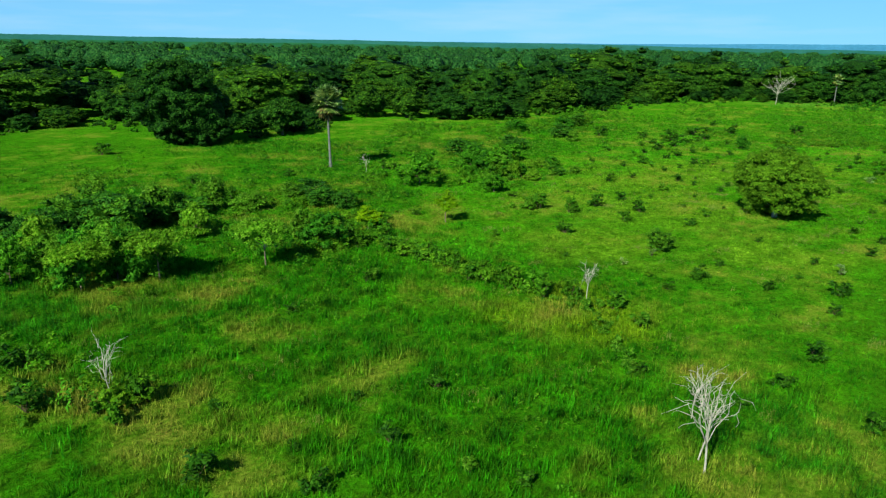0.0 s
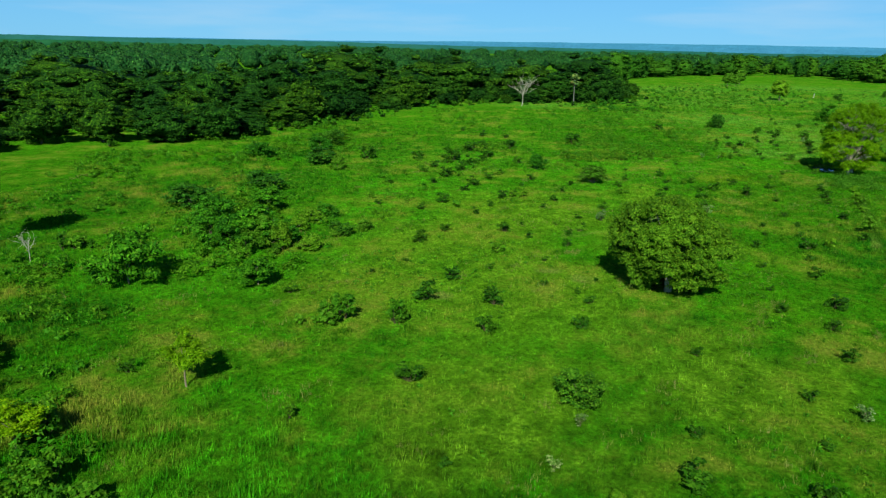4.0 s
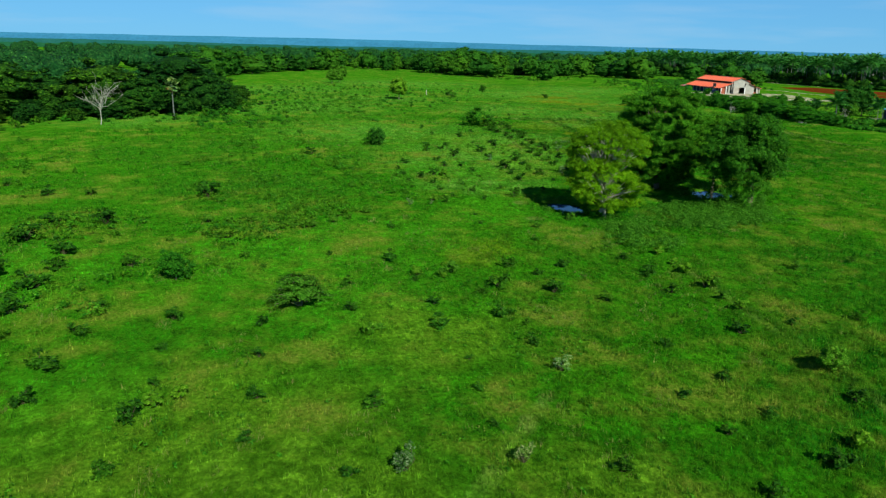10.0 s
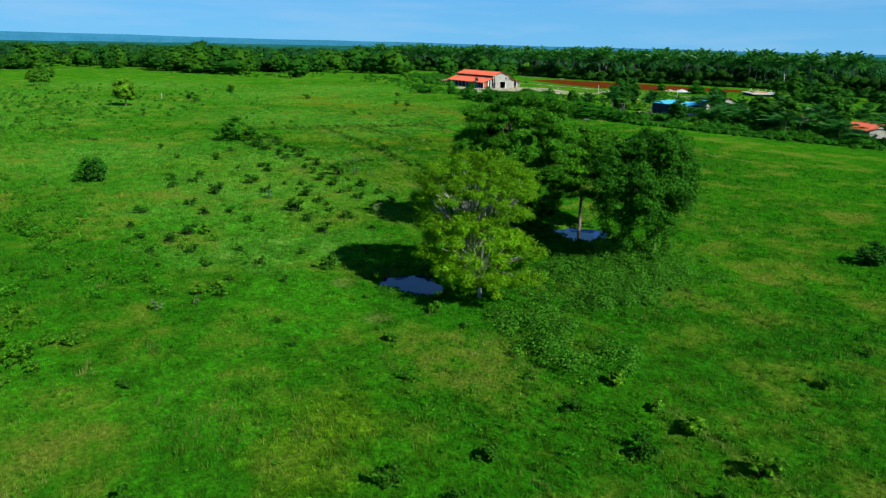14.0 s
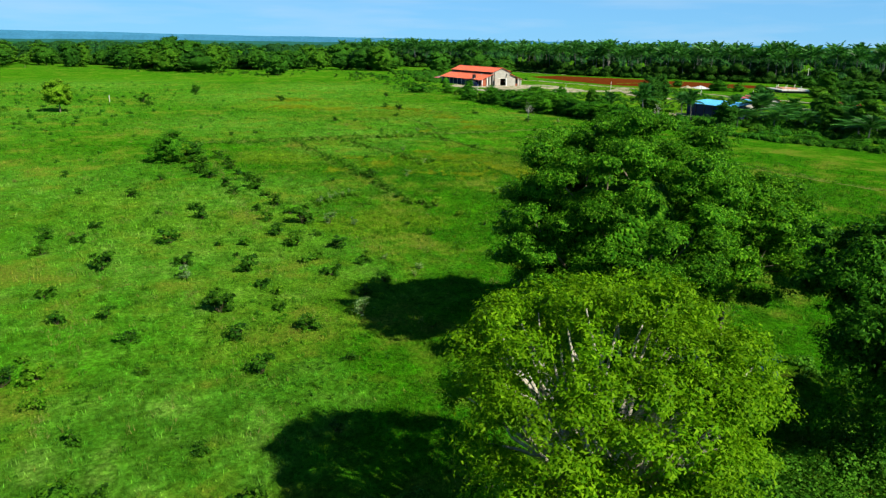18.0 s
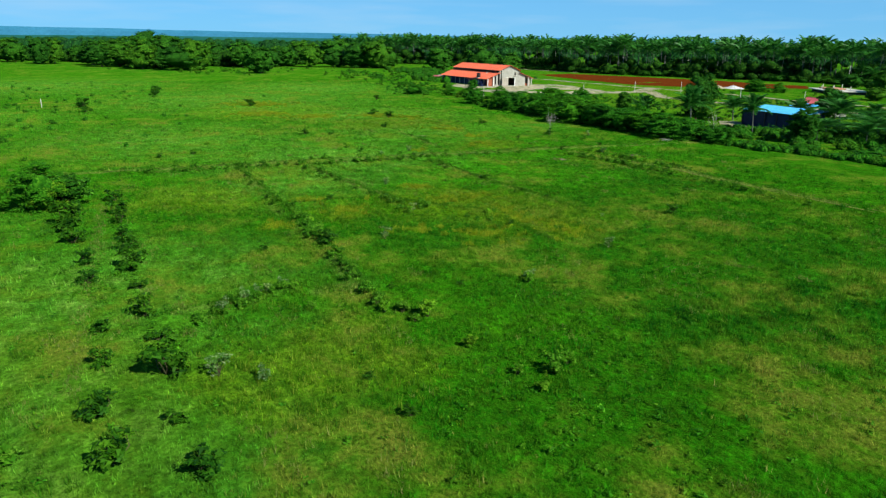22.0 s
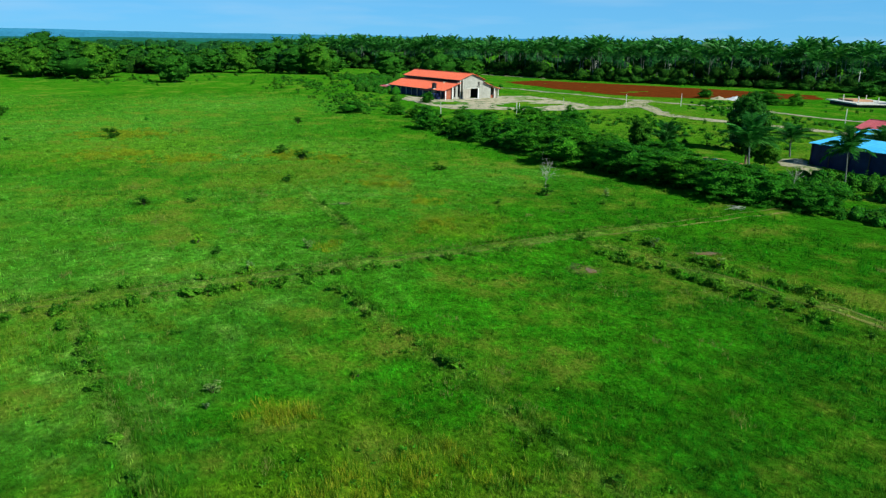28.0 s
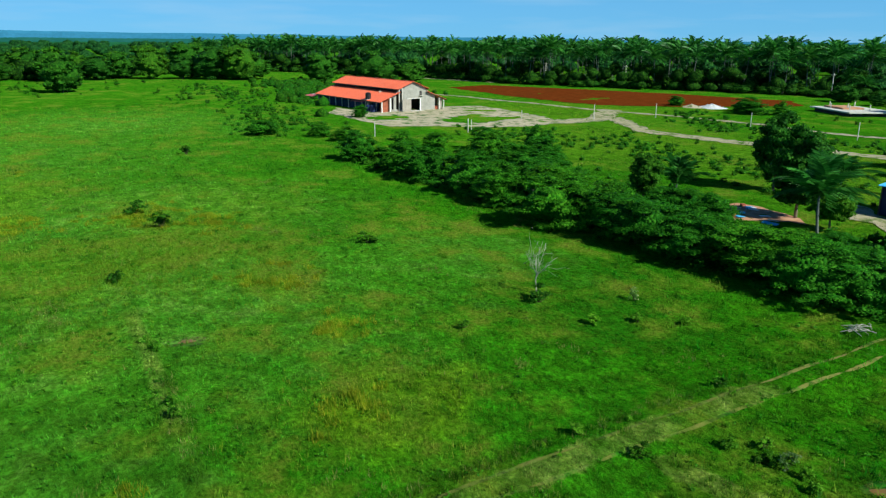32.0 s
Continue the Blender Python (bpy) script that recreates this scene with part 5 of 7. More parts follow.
belt_kinds = [(make_tree("belt_tree", 150 + i, h, sp, -1.5, 50, 13, 4, 0.50, M_TREE, M_BARK, fl, 0.3, "leafy green tree in a belt beyond the meadow", bough=0.19, limbs=2, shell=0.65, clump=0.4, core=0.76, inner=0.58, under=-0.2, body=0.72, lobes=0.28, rise=0.5), sp * 1.85, h) for i, (h, sp, fl) in enumerate(((13, 5.6, 0.85), (12, 5.4, 0.95), (13, 6.0, 0.7)))]
scatter(belt_kinds, belt, 4, "trees of the far belt")

# a second, thinner file of trees on the plain behind the wood
rng_q = np.random.default_rng(88)
plain_trees = [(x, y, h * rng_q.uniform(0.9, 1.3), h) for (x, y), h in [((rng_q.uniform(-60, 330), rng_q.uniform(205, 300)), 6 + 9 * rng_q.random() ** 1.4) for _ in range(90)]]
scatter([(copy_thing(k[0], Matrix()), k[1], k[2]) for k in back_kinds], plain_trees, 24, "trees of the plain")

# far woods to the horizon
rng_f = np.random.default_rng(79)
far = []
while len(far) < 2300:
    a, r = rng_f.uniform(radians(-72), radians(92)), 250 + 1500 * rng_f.random() ** 1.5
    x, y = 100 + r * math.cos(a), 40 + r * math.sin(a)
    if x < 700 and -175 < y < 170 or (x < 560 and y < -150 and y > -260) or (x < 380 and y < -150):
        continue
    if x < 330 and y < 215 and y > 0:
        continue
    if math.hypot((x - 360) / 60, (y - 300) / 22) < 1:
        continue
    if x > 150 and r < 900 and math.sin(x * 0.021 + 1.3) * math.sin(y * 0.024 + 0.4) + 0.5 * math.sin(x * 0.05 - y * 0.043) > 0.62:
        continue
    far.append((x, y, 0, r))
fb = []
for x, y, z, r in far:
    h = 4.5 + 9.5 * rng_f.random()
    w = h * rng_f.uniform(0.45, 0.75) + 0.8
    fb.append((x, y, h * 0.5, w, w, h * 0.5))
    fb.append((x + rng_f.normal() * w * 0.6, y + rng_f.normal() * w * 0.6, h * 0.62, w * 0.6, w * 0.6, h * 0.36))
near_fb = [q for q in fb if math.hypot(q[0] - 100, q[1] - 40) < 560]
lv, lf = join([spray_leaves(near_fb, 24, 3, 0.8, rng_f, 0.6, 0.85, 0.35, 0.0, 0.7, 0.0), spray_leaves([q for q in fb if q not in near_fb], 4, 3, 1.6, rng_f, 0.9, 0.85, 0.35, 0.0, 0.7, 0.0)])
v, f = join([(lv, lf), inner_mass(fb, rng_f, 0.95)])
# core masses of the far crowns use the painted shade tones
tagged(new("far_woods", mesh_of("far_woods", v, f, [M_FAR, INNER_SHADE[M_FAR.name]], [0] * len(lf) + [1] * (len(f) - len(lf)))), "distant woods stretching away to the horizon", "woods", kind="stuff")

# coconut plantation behind the barn
palms = [(coconut_palm(200 + i, 13, 20, 5.6, 9, "tall coconut palm in a dense plantation", False, 100, 0.2), 10, 13) for i in range(3)]
rng_c = np.random.default_rng(80)
spots = []
for d, step in ((0, 8), (9, 8), (18, 8), (28, 9), (40, 9), (54, 10), (70, 12)):
    for x, y in along([(735, -120), (640, -175), (560, -206), (506, -216), (463, -240), (428, -262), (398, -275), (370, -285)], step, rng_c, 2.0):
        h = rng_c.uniform(11.8, 14.4)
        spots.append((x + d * 0.55, y - d, 11 * rng_c.uniform(0.85, 1.15), h))
scatter(palms, spots, 5, "palms of the plantation")
rng_u = np.random.default_rng(81)
under = []
for x, y in along([(735, -112), (640, -168), (560, -199), (506, -211), (463, -234), (428, -256), (398, -270), (345, -262), (300, -250)], 8, rng_u, 3):
    h = rng_u.uniform(4, 9)
    under.append((x, y, h * rng_u.uniform(1.3, 1.8), h))
for x, y in along([(400, -285), (350, -275), (300, -262), (250, -240), (230, -200)], 9, rng_u, 5) + along([(392, -250), (350, -240), (300, -225)], 11, rng_u, 5):
    h = rng_u.uniform(8, 15)
    under.append((x, y, h * rng_u.uniform(0.9, 1.2), h))
for i in range(34):
    h = rng_u.uniform(4.5, 11)
    under.append((rng_u.uniform(222, 335), rng_u.uniform(-240, -182), h * rng_u.uniform(0.95, 1.3), h))
scatter([(copy_thing(k[0], Matrix()), k[1], k[2]) for k in belt_kinds], under, 6, "trees under the palms")

wall = []
for line, n_rows, hi in (([(735, -122), (640, -178), (560, -210), (506, -221), (463, -245), (428, -267), (398, -280), (340, -272), (290, -255), (235, -225)], 3, 9.5), ([(760, 120), (690, 60), (640, 20), (610, -20), (640, -70), (690, -110)], 3, 8.0), ([(720, 150), (640, 130), (560, 172), (480, 182), (400, 165), (340, 140)], 2, 7.5)):
    for row in range(n_rows):
        for x, y in along(line, 5.0, rng_u, 2.5):
            s = 1 if line[0][1] < 0 else 0
            z = rng_u.uniform(1.5, hi - 2)
            r = rng_u.uniform(2.6, 4.0)
            wall.append((x + row * 7 * (1 - s) + row * 3, y + 8 * s - row * 8 * s + row * 4 * (1 - s), z, r, r, r * 0.8))
            wall.append((x + row * 7 * (1 - s), y + 9 * s - row * 8 * s, 1.6, r, r, 1.9))
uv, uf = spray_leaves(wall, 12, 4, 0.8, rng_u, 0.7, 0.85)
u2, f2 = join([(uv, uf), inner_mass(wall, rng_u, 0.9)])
# undergrowth cores are darkened in colour to stand for shade
tagged(new("undergrowth", mesh_of("undergrowth", u2, f2, [M_FOREST, INNER_SHADE[M_FOREST.name]], [0] * len(uf) + [1] * (len(f2) - len(uf)))), "dense shadowy undergrowth beneath the plantation", "undergrowth", kind="stuff")

# hedge of feathery acacias along the meadow
HEDGE_LABEL = "feathery acacia bush in a dense hedge"
hk = [(make_tree("hedge_bush", 300 + i, 5.0, 3.1, -1.4, 84, 16, 14, 0.125, M_HEDGE, M_BARK, 0.42, 0.12, HEDGE_LABEL, "bush", bough=0.18, limbs=8, shell=0.55, core=0.6, rise=0.8, under=-0.2, inner=0.62, body=0.62, clump=0.2, lobes=0.4), 6.4, 5.0) for i in range(4)]
HEDGE = [(351, -61, 7.5, 4.6), (345, -66, 7, 5), (338, -62, 7, 4.4), (331, -62, 7.5, 4.6), (326, -66, 7, 5), (321, -63, 7.5, 4.8), (314, -62.5, 7.5, 5), (308, -66, 8, 5.6), (304, -62, 8, 5.4),
         (299, -65, 7.5, 5), (294, -64, 8, 5), (290, -69, 7, 5), (287, -64.5, 7.5, 4.6), (282, -66, 7.5, 4.6), (277, -65, 7.5, 4.4), (273.5, -67, 7, 4), (268, -69, 6, 3.4), (313, -70, 7, 5.5),
         (341, -80, 7, 5), (333, -84, 6, 5), (350, -85, 6, 4.4), (356, -78, 5, 3.4), (345, -92, 5, 4.5), (330, -76, 7, 4.6), (322, -74, 7, 4.8)]
HEDGE_B = [(388, -57, 6.5, 3.4), (380, -66, 5, 3), (372, -68, 5, 3), (362, -66, 5, 2.6), (398, -62, 4, 2.2), (300, -76, 6, 3.6), (281, -73, 6, 3.2), (262, -73, 5, 1.1), (255, -76, 5, 1.2), (247, -80, 6, 1.2),
           (238, -82, 6, 1.4), (230, -84, 6, 1.5), (222, -87, 7, 1.8), (213, -91, 8, 3), (203, -95, 8, 3.2), (225, -97, 7, 3.2), (210, -103, 7, 3.6), (371, -184, 9, 4.5), (377, -190, 7, 4), (398, -186, 5, 3.5), (366, -190, 6, 3.6), (409, -88, 4, 3.4)]
scatter(hk, [(x, y, w * 1.08, h * 1.0) for x, y, w, h in HEDGE] + HEDGE_B + [(249.3, 35.0, 5.6, 5.2), (211.5, 58.6, 3.4, 3.2)], 7, "hedge bushes")


def feathery_bush(seed, r, h, label):
    """A wide bush of long arching branches, each set with flat sprays of small leaves."""
    rng = np.random.default_rng(seed)
    root = tagged(new("acacia_bush"), label, "bush")
    leaves = []
    for i in range(64):
        a, reach = i * 2.399 + rng.normal() * 0.2, r * math.sqrt((i + 4) / 68) * rng.uniform(0.8, 1.15)
        s = np.linspace(0, 1, 9)
        top = h * (1.05 - 0.75 * (reach / r) ** 2) * rng.uniform(0.8, 1.1)
        p = np.column_stack([reach * s * math.cos(a), reach * s * math.sin(a), top * np.sin(s * (1.65 + 0.5 * reach / r))])
        part("branch", mesh_of("branch", *tube(p, np.linspace(0.035, 0.008, 9), 4), M_BARK), M_BARK, root)
        k = 150
        u = 0.3 + 0.74 * rng.random(k)
        c = np.column_stack([np.interp(u, s, p[:, j]) for j in range(3)])
        c += rng.normal(size=(k, 3)) * np.array([0.16, 0.16, 0.05]) + (u[:, None] > 1) * np.array([math.cos(a), math.sin(a), -0.2]) * 0.15
        nrm = unit(np.array([0.35 * math.cos(a), 0.35 * math.sin(a), 1.0]) + 0.3 * rng.normal(size=(k, 3)))
        leaves.append(leaf_quads(c, nrm, 0.17 * rng.uniform(0.7, 1.3, k), rng, 0.5))
    part("crown", mesh_of("crown", *join(leaves), M_ACACIA), M_ACACIA, root)
    return root


M_ACACIA = leaf_material("feathery_leaves", (0.030, 0.125, 0.006), (0.060, 0.200, 0.010), (0.110, 0.290, 0.020), 0.4)
feather = feathery_bush(305, 2.35, 2.5, "feathery spreading acacia bush alone in the meadow")
feather.matrix_basis = put(feather, 118.7, 58.5)
rng_h = np.random.default_rng(83)
# low creeping growth in front of the hamlet, under the hedge and on the rough ground round the barn
low_growth = []
HAMLET_BRUSH = [([(278, -67), (262, -70), (250, -74), (238, -78), (225, -83), (205, -90)], 2.2, 330, 1.1), ([(352, -62), (330, -64), (300, -65), (280, -68)], 3.5, 300, 0.9),
                          ([(352, -78), (320, -78), (300, -80)], 9.0, 200, 0.8), ([(300, -105), (345, -112), (372, -100)], 12.0, 220, 0.7), ([(390, -62), (430, -72), (490, -80), (560, -80)], 11.0, 300, 0.7)]
ROUGH_BRUSH = [([(280, -84), (255, -92), (230, -98), (205, -104)], 9.0, 420, 1.6), ([(275, -104), (245, -112), (215, -116)], 10.0, 300, 1.8), ([(440, -95), (500, -110), (560, -120)], 14.0, 380, 2.4), ([(470, -140), (520, -150), (580, -160)], 9.0, 160, 1.8), ([(300, -150), (350, -148), (380, -172)], 8.0, 160, 0.8), ([(280, 78), (340, 70), (430, 60)], 44.0, 260, 0.7), ([(290, 110), (400, 105)], 30.0, 200, 0.8), ([(240, 90), (262, 100)], 16.0, 90, 0.8)]
for line, wide, n, hi in HAMLET_BRUSH + ROUGH_BRUSH:
    for i in range(n):
        k = rng_h.integers(len(line) - 1)
        u = rng_h.random()
        x = line[k][0] * (1 - u) + line[k + 1][0] * u + rng_h.normal() * wide * 0.5
        y = line[k][1] * (1 - u) + line[k + 1][1] * u + rng_h.normal() * wide * 0.5
        r = hi * rng_h.uniform(0.35, 1.0)
        if not (405 < x < 462 and -122 < y < -92):
            low_growth.append((x, y, gz1(x, y) + r * 0.3, r * 1.1, r * 1.1, r * rng_h.uniform(0.6, 1.1)))
for k, (m, lab) in enumerate(((M_RANK, "low green creepers and weeds on rough ground"), (M_HEDGE, "low dark brush on rough ground"))):
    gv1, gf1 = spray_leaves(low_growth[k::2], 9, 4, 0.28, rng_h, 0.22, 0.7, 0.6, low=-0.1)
    # inner masses of the brush take the darkened tones, painted shade
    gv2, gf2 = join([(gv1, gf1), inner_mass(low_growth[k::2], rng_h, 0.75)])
    tagged(new("rough_growth", mesh_of("rough_growth", gv2, gf2, [m, INNER_SHADE[m.name]], [0] * len(gf1) + [1] * (len(gf2) - len(gf1)))), lab, "weeds", kind="stuff")
scrub = []
for cx, cy, sx, sy, n in ((250, -84, 26, 5, 14), (240, -100, 18, 6, 10), (320, -105, 16, 12, 8), (345, -110, 12, 10, 5), (225, -112, 18, 10, 10), (300, -120, 18, 10, 5), (500, -75, 30, 22, 30), (560, -60, 40, 40, 26), (430, -66, 26, 8, 14), (470, -120, 16, 16, 10), (520, -20, 30, 16, 14), (548, -14, 16, 18, 16), (585, 8, 16, 16, 14), (345, -190, 14, 10, 8)):
    for i in range(n):
        x, y = cx + rng_h.normal() * sx * 0.6, cy + rng_h.normal() * sy * 0.6
        if not (271 < x < 294 and -106 < y < -95) and y < -62 or x > 400:
            h = rng_h.uniform(0.9, 2.4) if x < 360 else rng_h.uniform(1.2, 3.4)
            scrub.append((x, y, h * rng_h.uniform(1.2, 2.0), h))
sk = [(make_tree("scrub_bush", 330 + i, 3.0, 2.2, -0.5, 10, 12, 4, 0.32, m, M_BARK, 0.7, 0.06, "rounded green scrub bush in rough grass", "bush", bough=0.34, limbs=3, clump=0.4), 4.6, 3.0) for i, m in enumerate((M_HEDGE, M_RANK, M_TREE))]
scatter(sk, scrub, 17, "scrub bushes")
# round garden trees and coconut palms of the hamlet
gk = [(make_tree("garden_tree", 320 + i, 9.0, 3.3, 0.4, 100, 16, 7, 0.32, M_TREE, M_BARK, 0.85, 0.2, "dense upright dark green garden tree", bough=0.22, limbs=8, body=0.6, clump=0.28, shell=0.6, core=0.7), 7.0, 9.0) for i in range(2)]
scatter(gk, [(292.6, -86.5, 7.2, 10.2), (306.4, -77.6, 4.4, 6), (303.5, -98, 7, 9), (262.5, -84, 6, 5.4), (246, -97, 6, 5.5), (240, -100, 7, 7), (254, -104, 7, 7), (232, -108, 8, 8), (220, -112, 8, 8), (285, -118, 7, 7), (268, -112, 6, 6), (296, -128, 6, 6), (345, -215, 8, 8), (330, -200, 7, 6)], 8, "garden trees")
ck = [(coconut_palm(340 + i, 5.8, 19, 5.0, 32, "coconut palm with arching feathery fronds, in the hamlet", True, 94, 0.36), 8.5, 9.0) for i in range(3)]
HAMLET_PALMS = [(285.2, -78.8, 10, 7.6), (276, -86, 7, 7.0), (271, -103, 10, 8.0), (260, -100, 10.5, 8.0), (250, -109, 10, 8.2), (244.5, -117, 9, 9.5), (296, -100.5, 8, 7), (251, -95, 8, 7.5), (236, -110, 9, 9), (226, -118, 9, 9), (258, -118, 9, 9.5), (397, -272, 11, 12), (388, -268, 11, 11), (266, -94, 9, 6.5), (244, -101, 10, 8)]
HAMLET_PALMS += [(256, -92, 9, 6), (238, -96, 10, 7.5), (228, -100, 10, 8), (268, -108, 10, 8), (279, -112, 10, 8.5), (248, -120, 11, 9), (218, -106, 10, 8), (263, -88, 8, 6), (233, -92, 9, 7), (222, -97, 9, 7), (212, -100, 9, 7.5), (243, -108, 9, 8), (256, -112, 9, 8.5), (230, -113, 9, 8.5), (274, -118, 9, 8), (288, -112, 8, 7), (206, -108, 9, 8)]
scatter(ck, [(x, y, w * (0.82 if x > 275 else 1.0), h * (1.0 if x > 275 else 0.78)) for x, y, w, h in HAMLET_PALMS], 9, "palms of the hamlet")

young_palm = coconut_palm(350, 1.6, 13, 4.2, 26, "young coconut palm with upright fronds behind the hedge", True, 44, 0.34)
young_palm.matrix_basis = put(young_palm, 307.1, -84.1)

# ---- planted shrubs, weeds and bushes of the meadow ----
DARK_A = [(3.5,37.7,2.3), (3.9,43.4,2.6), (8.3,27.3,2.1), (11.1,32.3,0.9), (11.9,23.4,1.5), (12.6,26.8,0.8), (16.4,24.6,1.4), (17.5,29.4,0.8), (19.2,18.5,1.0), (20.3,42.7,1.2), (21.4,27.6,1.2), (27.2,123.3,3.2), (30.6,90.6,2.3), (32.1,22.4,1.2), (33.3,16.7,1.0), (36.0,11.3,1.3), (37.3,16.6,1.6), (42.1,17.2,1.7), (42.3,35.3,0.6), (43.4,90.0,1.6), (44.4,61.1,1.1), (45.8,40.7,0.7), (46.0,30.3,1.2), (50.5,30.5,2.0), (50.7,19.9,1.1), (52.2,25.5,1.3), (52.3,46.8,1.8), (54.9,31.4,0.9), (55.5,21.7,1.8), (57.1,25.6,0.9)]
DARK_B = [(60.0,62.7,1.3), (61.3,46.5,1.6), (62.2,26.8,1.0), (64.4,53.2,2.1), (65.0,33.4,0.8), (65.3,41.2,1.4), (66.3,48.3,1.8), (67.6,60.5,0.7), (69.6,25.1,1.4), (70.1,54.1,1.7), (70.3,42.3,1.0), (71.9,43.8,0.7), (72.0,59.9,0.7), (72.6,46.9,0.7), (74.5,26.2,1.1), (75.6,43.6,0.6), (76.6,29.7,1.3), (77.9,62.2,1.7), (78.8,49.4,0.7), (79.5,26.2,1.8), (81.6,31.0,0.8), (83.0,62.3,1.4), (84.5,49.5,1.1), (85.1,53.8,0.9), (86.0,56.9,1.6), (87.4,28.0,1.3), (88.0,32.4,0.9), (88.4,50.8,1.0), (89.6,75.3,1.1), (90.2,44.8,1.4)]
DARK_C = [(90.3,56.9,0.6), (90.4,69.7,1.3), (92.2,63.4,1.1), (92.5,39.6,0.8), (92.8,28.8,1.2), (93.3,51.0,0.8), (94.9,69.5,1.8), (95.0,33.8,1.2), (96.8,52.8,1.0), (96.8,64.0,1.1), (96.9,40.0,1.2), (97.3,29.4,1.8), (99.7,58.3,0.9), (100.2,33.6,0.9), (101.1,45.6,0.6), (101.1,142.1,3.2), (101.3,81.5,1.0), (101.6,64.6,1.6), (102.2,30.4,1.0), (103.3,52.1,1.3), (103.5,71.0,1.5), (103.8,24.7,1.3), (104.2,58.6,1.2), (104.4,34.4,1.0), (105.3,46.1,0.8), (105.7,64.8,0.8), (105.7,77.3,1.4), (106.6,31.1,1.1), (107.8,72.0,2.3), (109.4,46.4,0.6)]
DARK_D = [(109.4,59.6,0.9), (110.5,66.0,0.9), (111.2,78.3,2.2), (111.8,32.9,1.0), (112.1,41.8,1.1), (112.4,82.8,1.3), (112.6,102.4,3.2), (113.0,72.3,1.5), (114.1,26.8,1.4), (114.7,48.0,1.7), (114.9,60.6,1.2), (115.6,41.8,0.6), (115.7,22.3,1.0), (115.9,66.9,1.5), (116.8,78.9,2.2), (116.9,16.6,1.3), (117.1,43.3,1.8), (117.2,83.9,2.0), (117.4,97.2,3.2), (117.9,54.6,1.2), (118.1,72.9,1.3), (119.5,48.4,1.2), (120.6,34.7,1.2), (122.0,79.9,2.9), (122.0,84.5,2.4), (122.1,44.4,1.2), (122.5,38.5,1.6), (122.6,90.6,2.5), (122.7,28.8,1.3), (123.7,42.9,2.1)]
DARK_E = [(123.9,55.5,1.2), (124.4,84.9,3.2), (125.1,49.9,0.9), (126.9,39.1,1.1), (127.1,80.6,2.2), (127.1,85.5,1.9), (127.2,29.3,1.8), (128.0,74.5,1.8), (128.4,63.2,0.6), (129.2,41.5,1.7), (129.5,14.8,1.2), (129.5,36.4,1.6), (131.1,52.2,1.6), (131.7,82.0,2.6), (131.8,8.2,1.0), (132.1,30.2,1.3), (132.7,57.9,0.8), (136.2,87.7,3.2), (136.5,30.5,0.9), (137.7,119.0,3.2), (138.9,37.4,0.9), (142.2,88.2,2.6), (142.9,52.5,1.0), (143.1,82.9,2.6), (145.8,42.6,0.7), (150.4,42.8,0.7), (157.5,76.1,3.2), (157.9,96.3,1.8), (158.7,40.9,0.8), (158.8,91.3,1.7)]
DARK_F = [(160.4,45.1,0.9), (161.1,36.8,1.8), (163.3,104.1,1.4), (164.2,42.1,1.1), (165.2,46.4,1.0), (166.2,32.0,0.8), (166.3,50.4,0.8), (166.4,38.0,1.0), (169.4,43.2,1.0), (169.8,47.4,1.3), (171.1,51.0,0.9), (173.5,29.2,0.9), (173.8,34.2,1.6), (174.2,49.1,1.6), (175.9,40.3,0.9), (176.5,51.8,1.2), (176.9,47.2,1.7), (178.8,30.3,1.7), (179.0,34.8,1.5), (181.0,41.1,1.5), (181.8,52.8,1.0), (182.9,31.5,1.1), (183.9,25.2,1.4), (184.0,35.3,2.5), (185.4,42.4,1.3), (185.4,45.2,1.3), (186.4,22.9,1.4), (188.0,31.8,1.5), (188.3,51.8,1.7), (189.4,26.2,1.8)]
DARK_G = [(191.0,46.3,1.7), (191.4,23.0,1.5), (192.3,32.3,2.0), (195.9,36.8,1.8), (196.4,24.0,1.9), (196.9,43.0,2.5), (197.0,32.6,0.7), (197.0,68.8,2.2), (197.6,14.6,0.8), (198.6,27.2,2.3), (201.0,24.6,1.2), (201.9,15.3,0.8), (203.0,47.9,1.7), (203.1,28.0,2.1), (203.6,37.6,2.3), (206.4,24.9,2.7), (206.4,45.1,1.6), (208.5,28.0,1.4), (208.5,48.0,1.8), (211.1,43.9,1.5), (211.3,25.1,1.5), (211.8,34.0,1.9), (213.7,4.9,0.6), (213.8,28.2,1.6), (215.0,9.6,0.7), (215.3,38.2,1.0), (215.6,25.7,2.0), (216.2,34.5,1.5), (221.1,26.1,1.3), (223.0,11.5,1.2)]
DARK_H = [(223.4,29.4,1.6), (225.0,40.6,2.1), (225.8,26.5,2.4), (226.5,-24.8,1.5), (226.5,11.3,1.7), (227.2,-6.4,0.8), (227.3,16.5,0.8), (228.6,29.8,1.7), (229.2,46.4,1.3), (231.3,26.8,2.0), (235.3,31.0,2.4), (235.9,37.1,1.3), (236.1,-15.6,0.7), (236.3,27.2,1.5), (239.0,31.8,2.1), (241.2,27.5,1.8), (241.5,48.7,1.5), (241.6,31.8,3.2), (243.2,6.9,0.9), (243.5,12.8,0.9), (245.6,27.8,2.0), (248.8,32.7,3.2), (251.6,28.2,2.1), (264.1,33.3,2.1), (267.1,10.0,1.3), (267.3,-37.0,1.1), (267.7,-12.0,0.8), (270.2,-46.2,0.9), (276.2,-6.5,0.9), (280.1,22.7,1.2)]
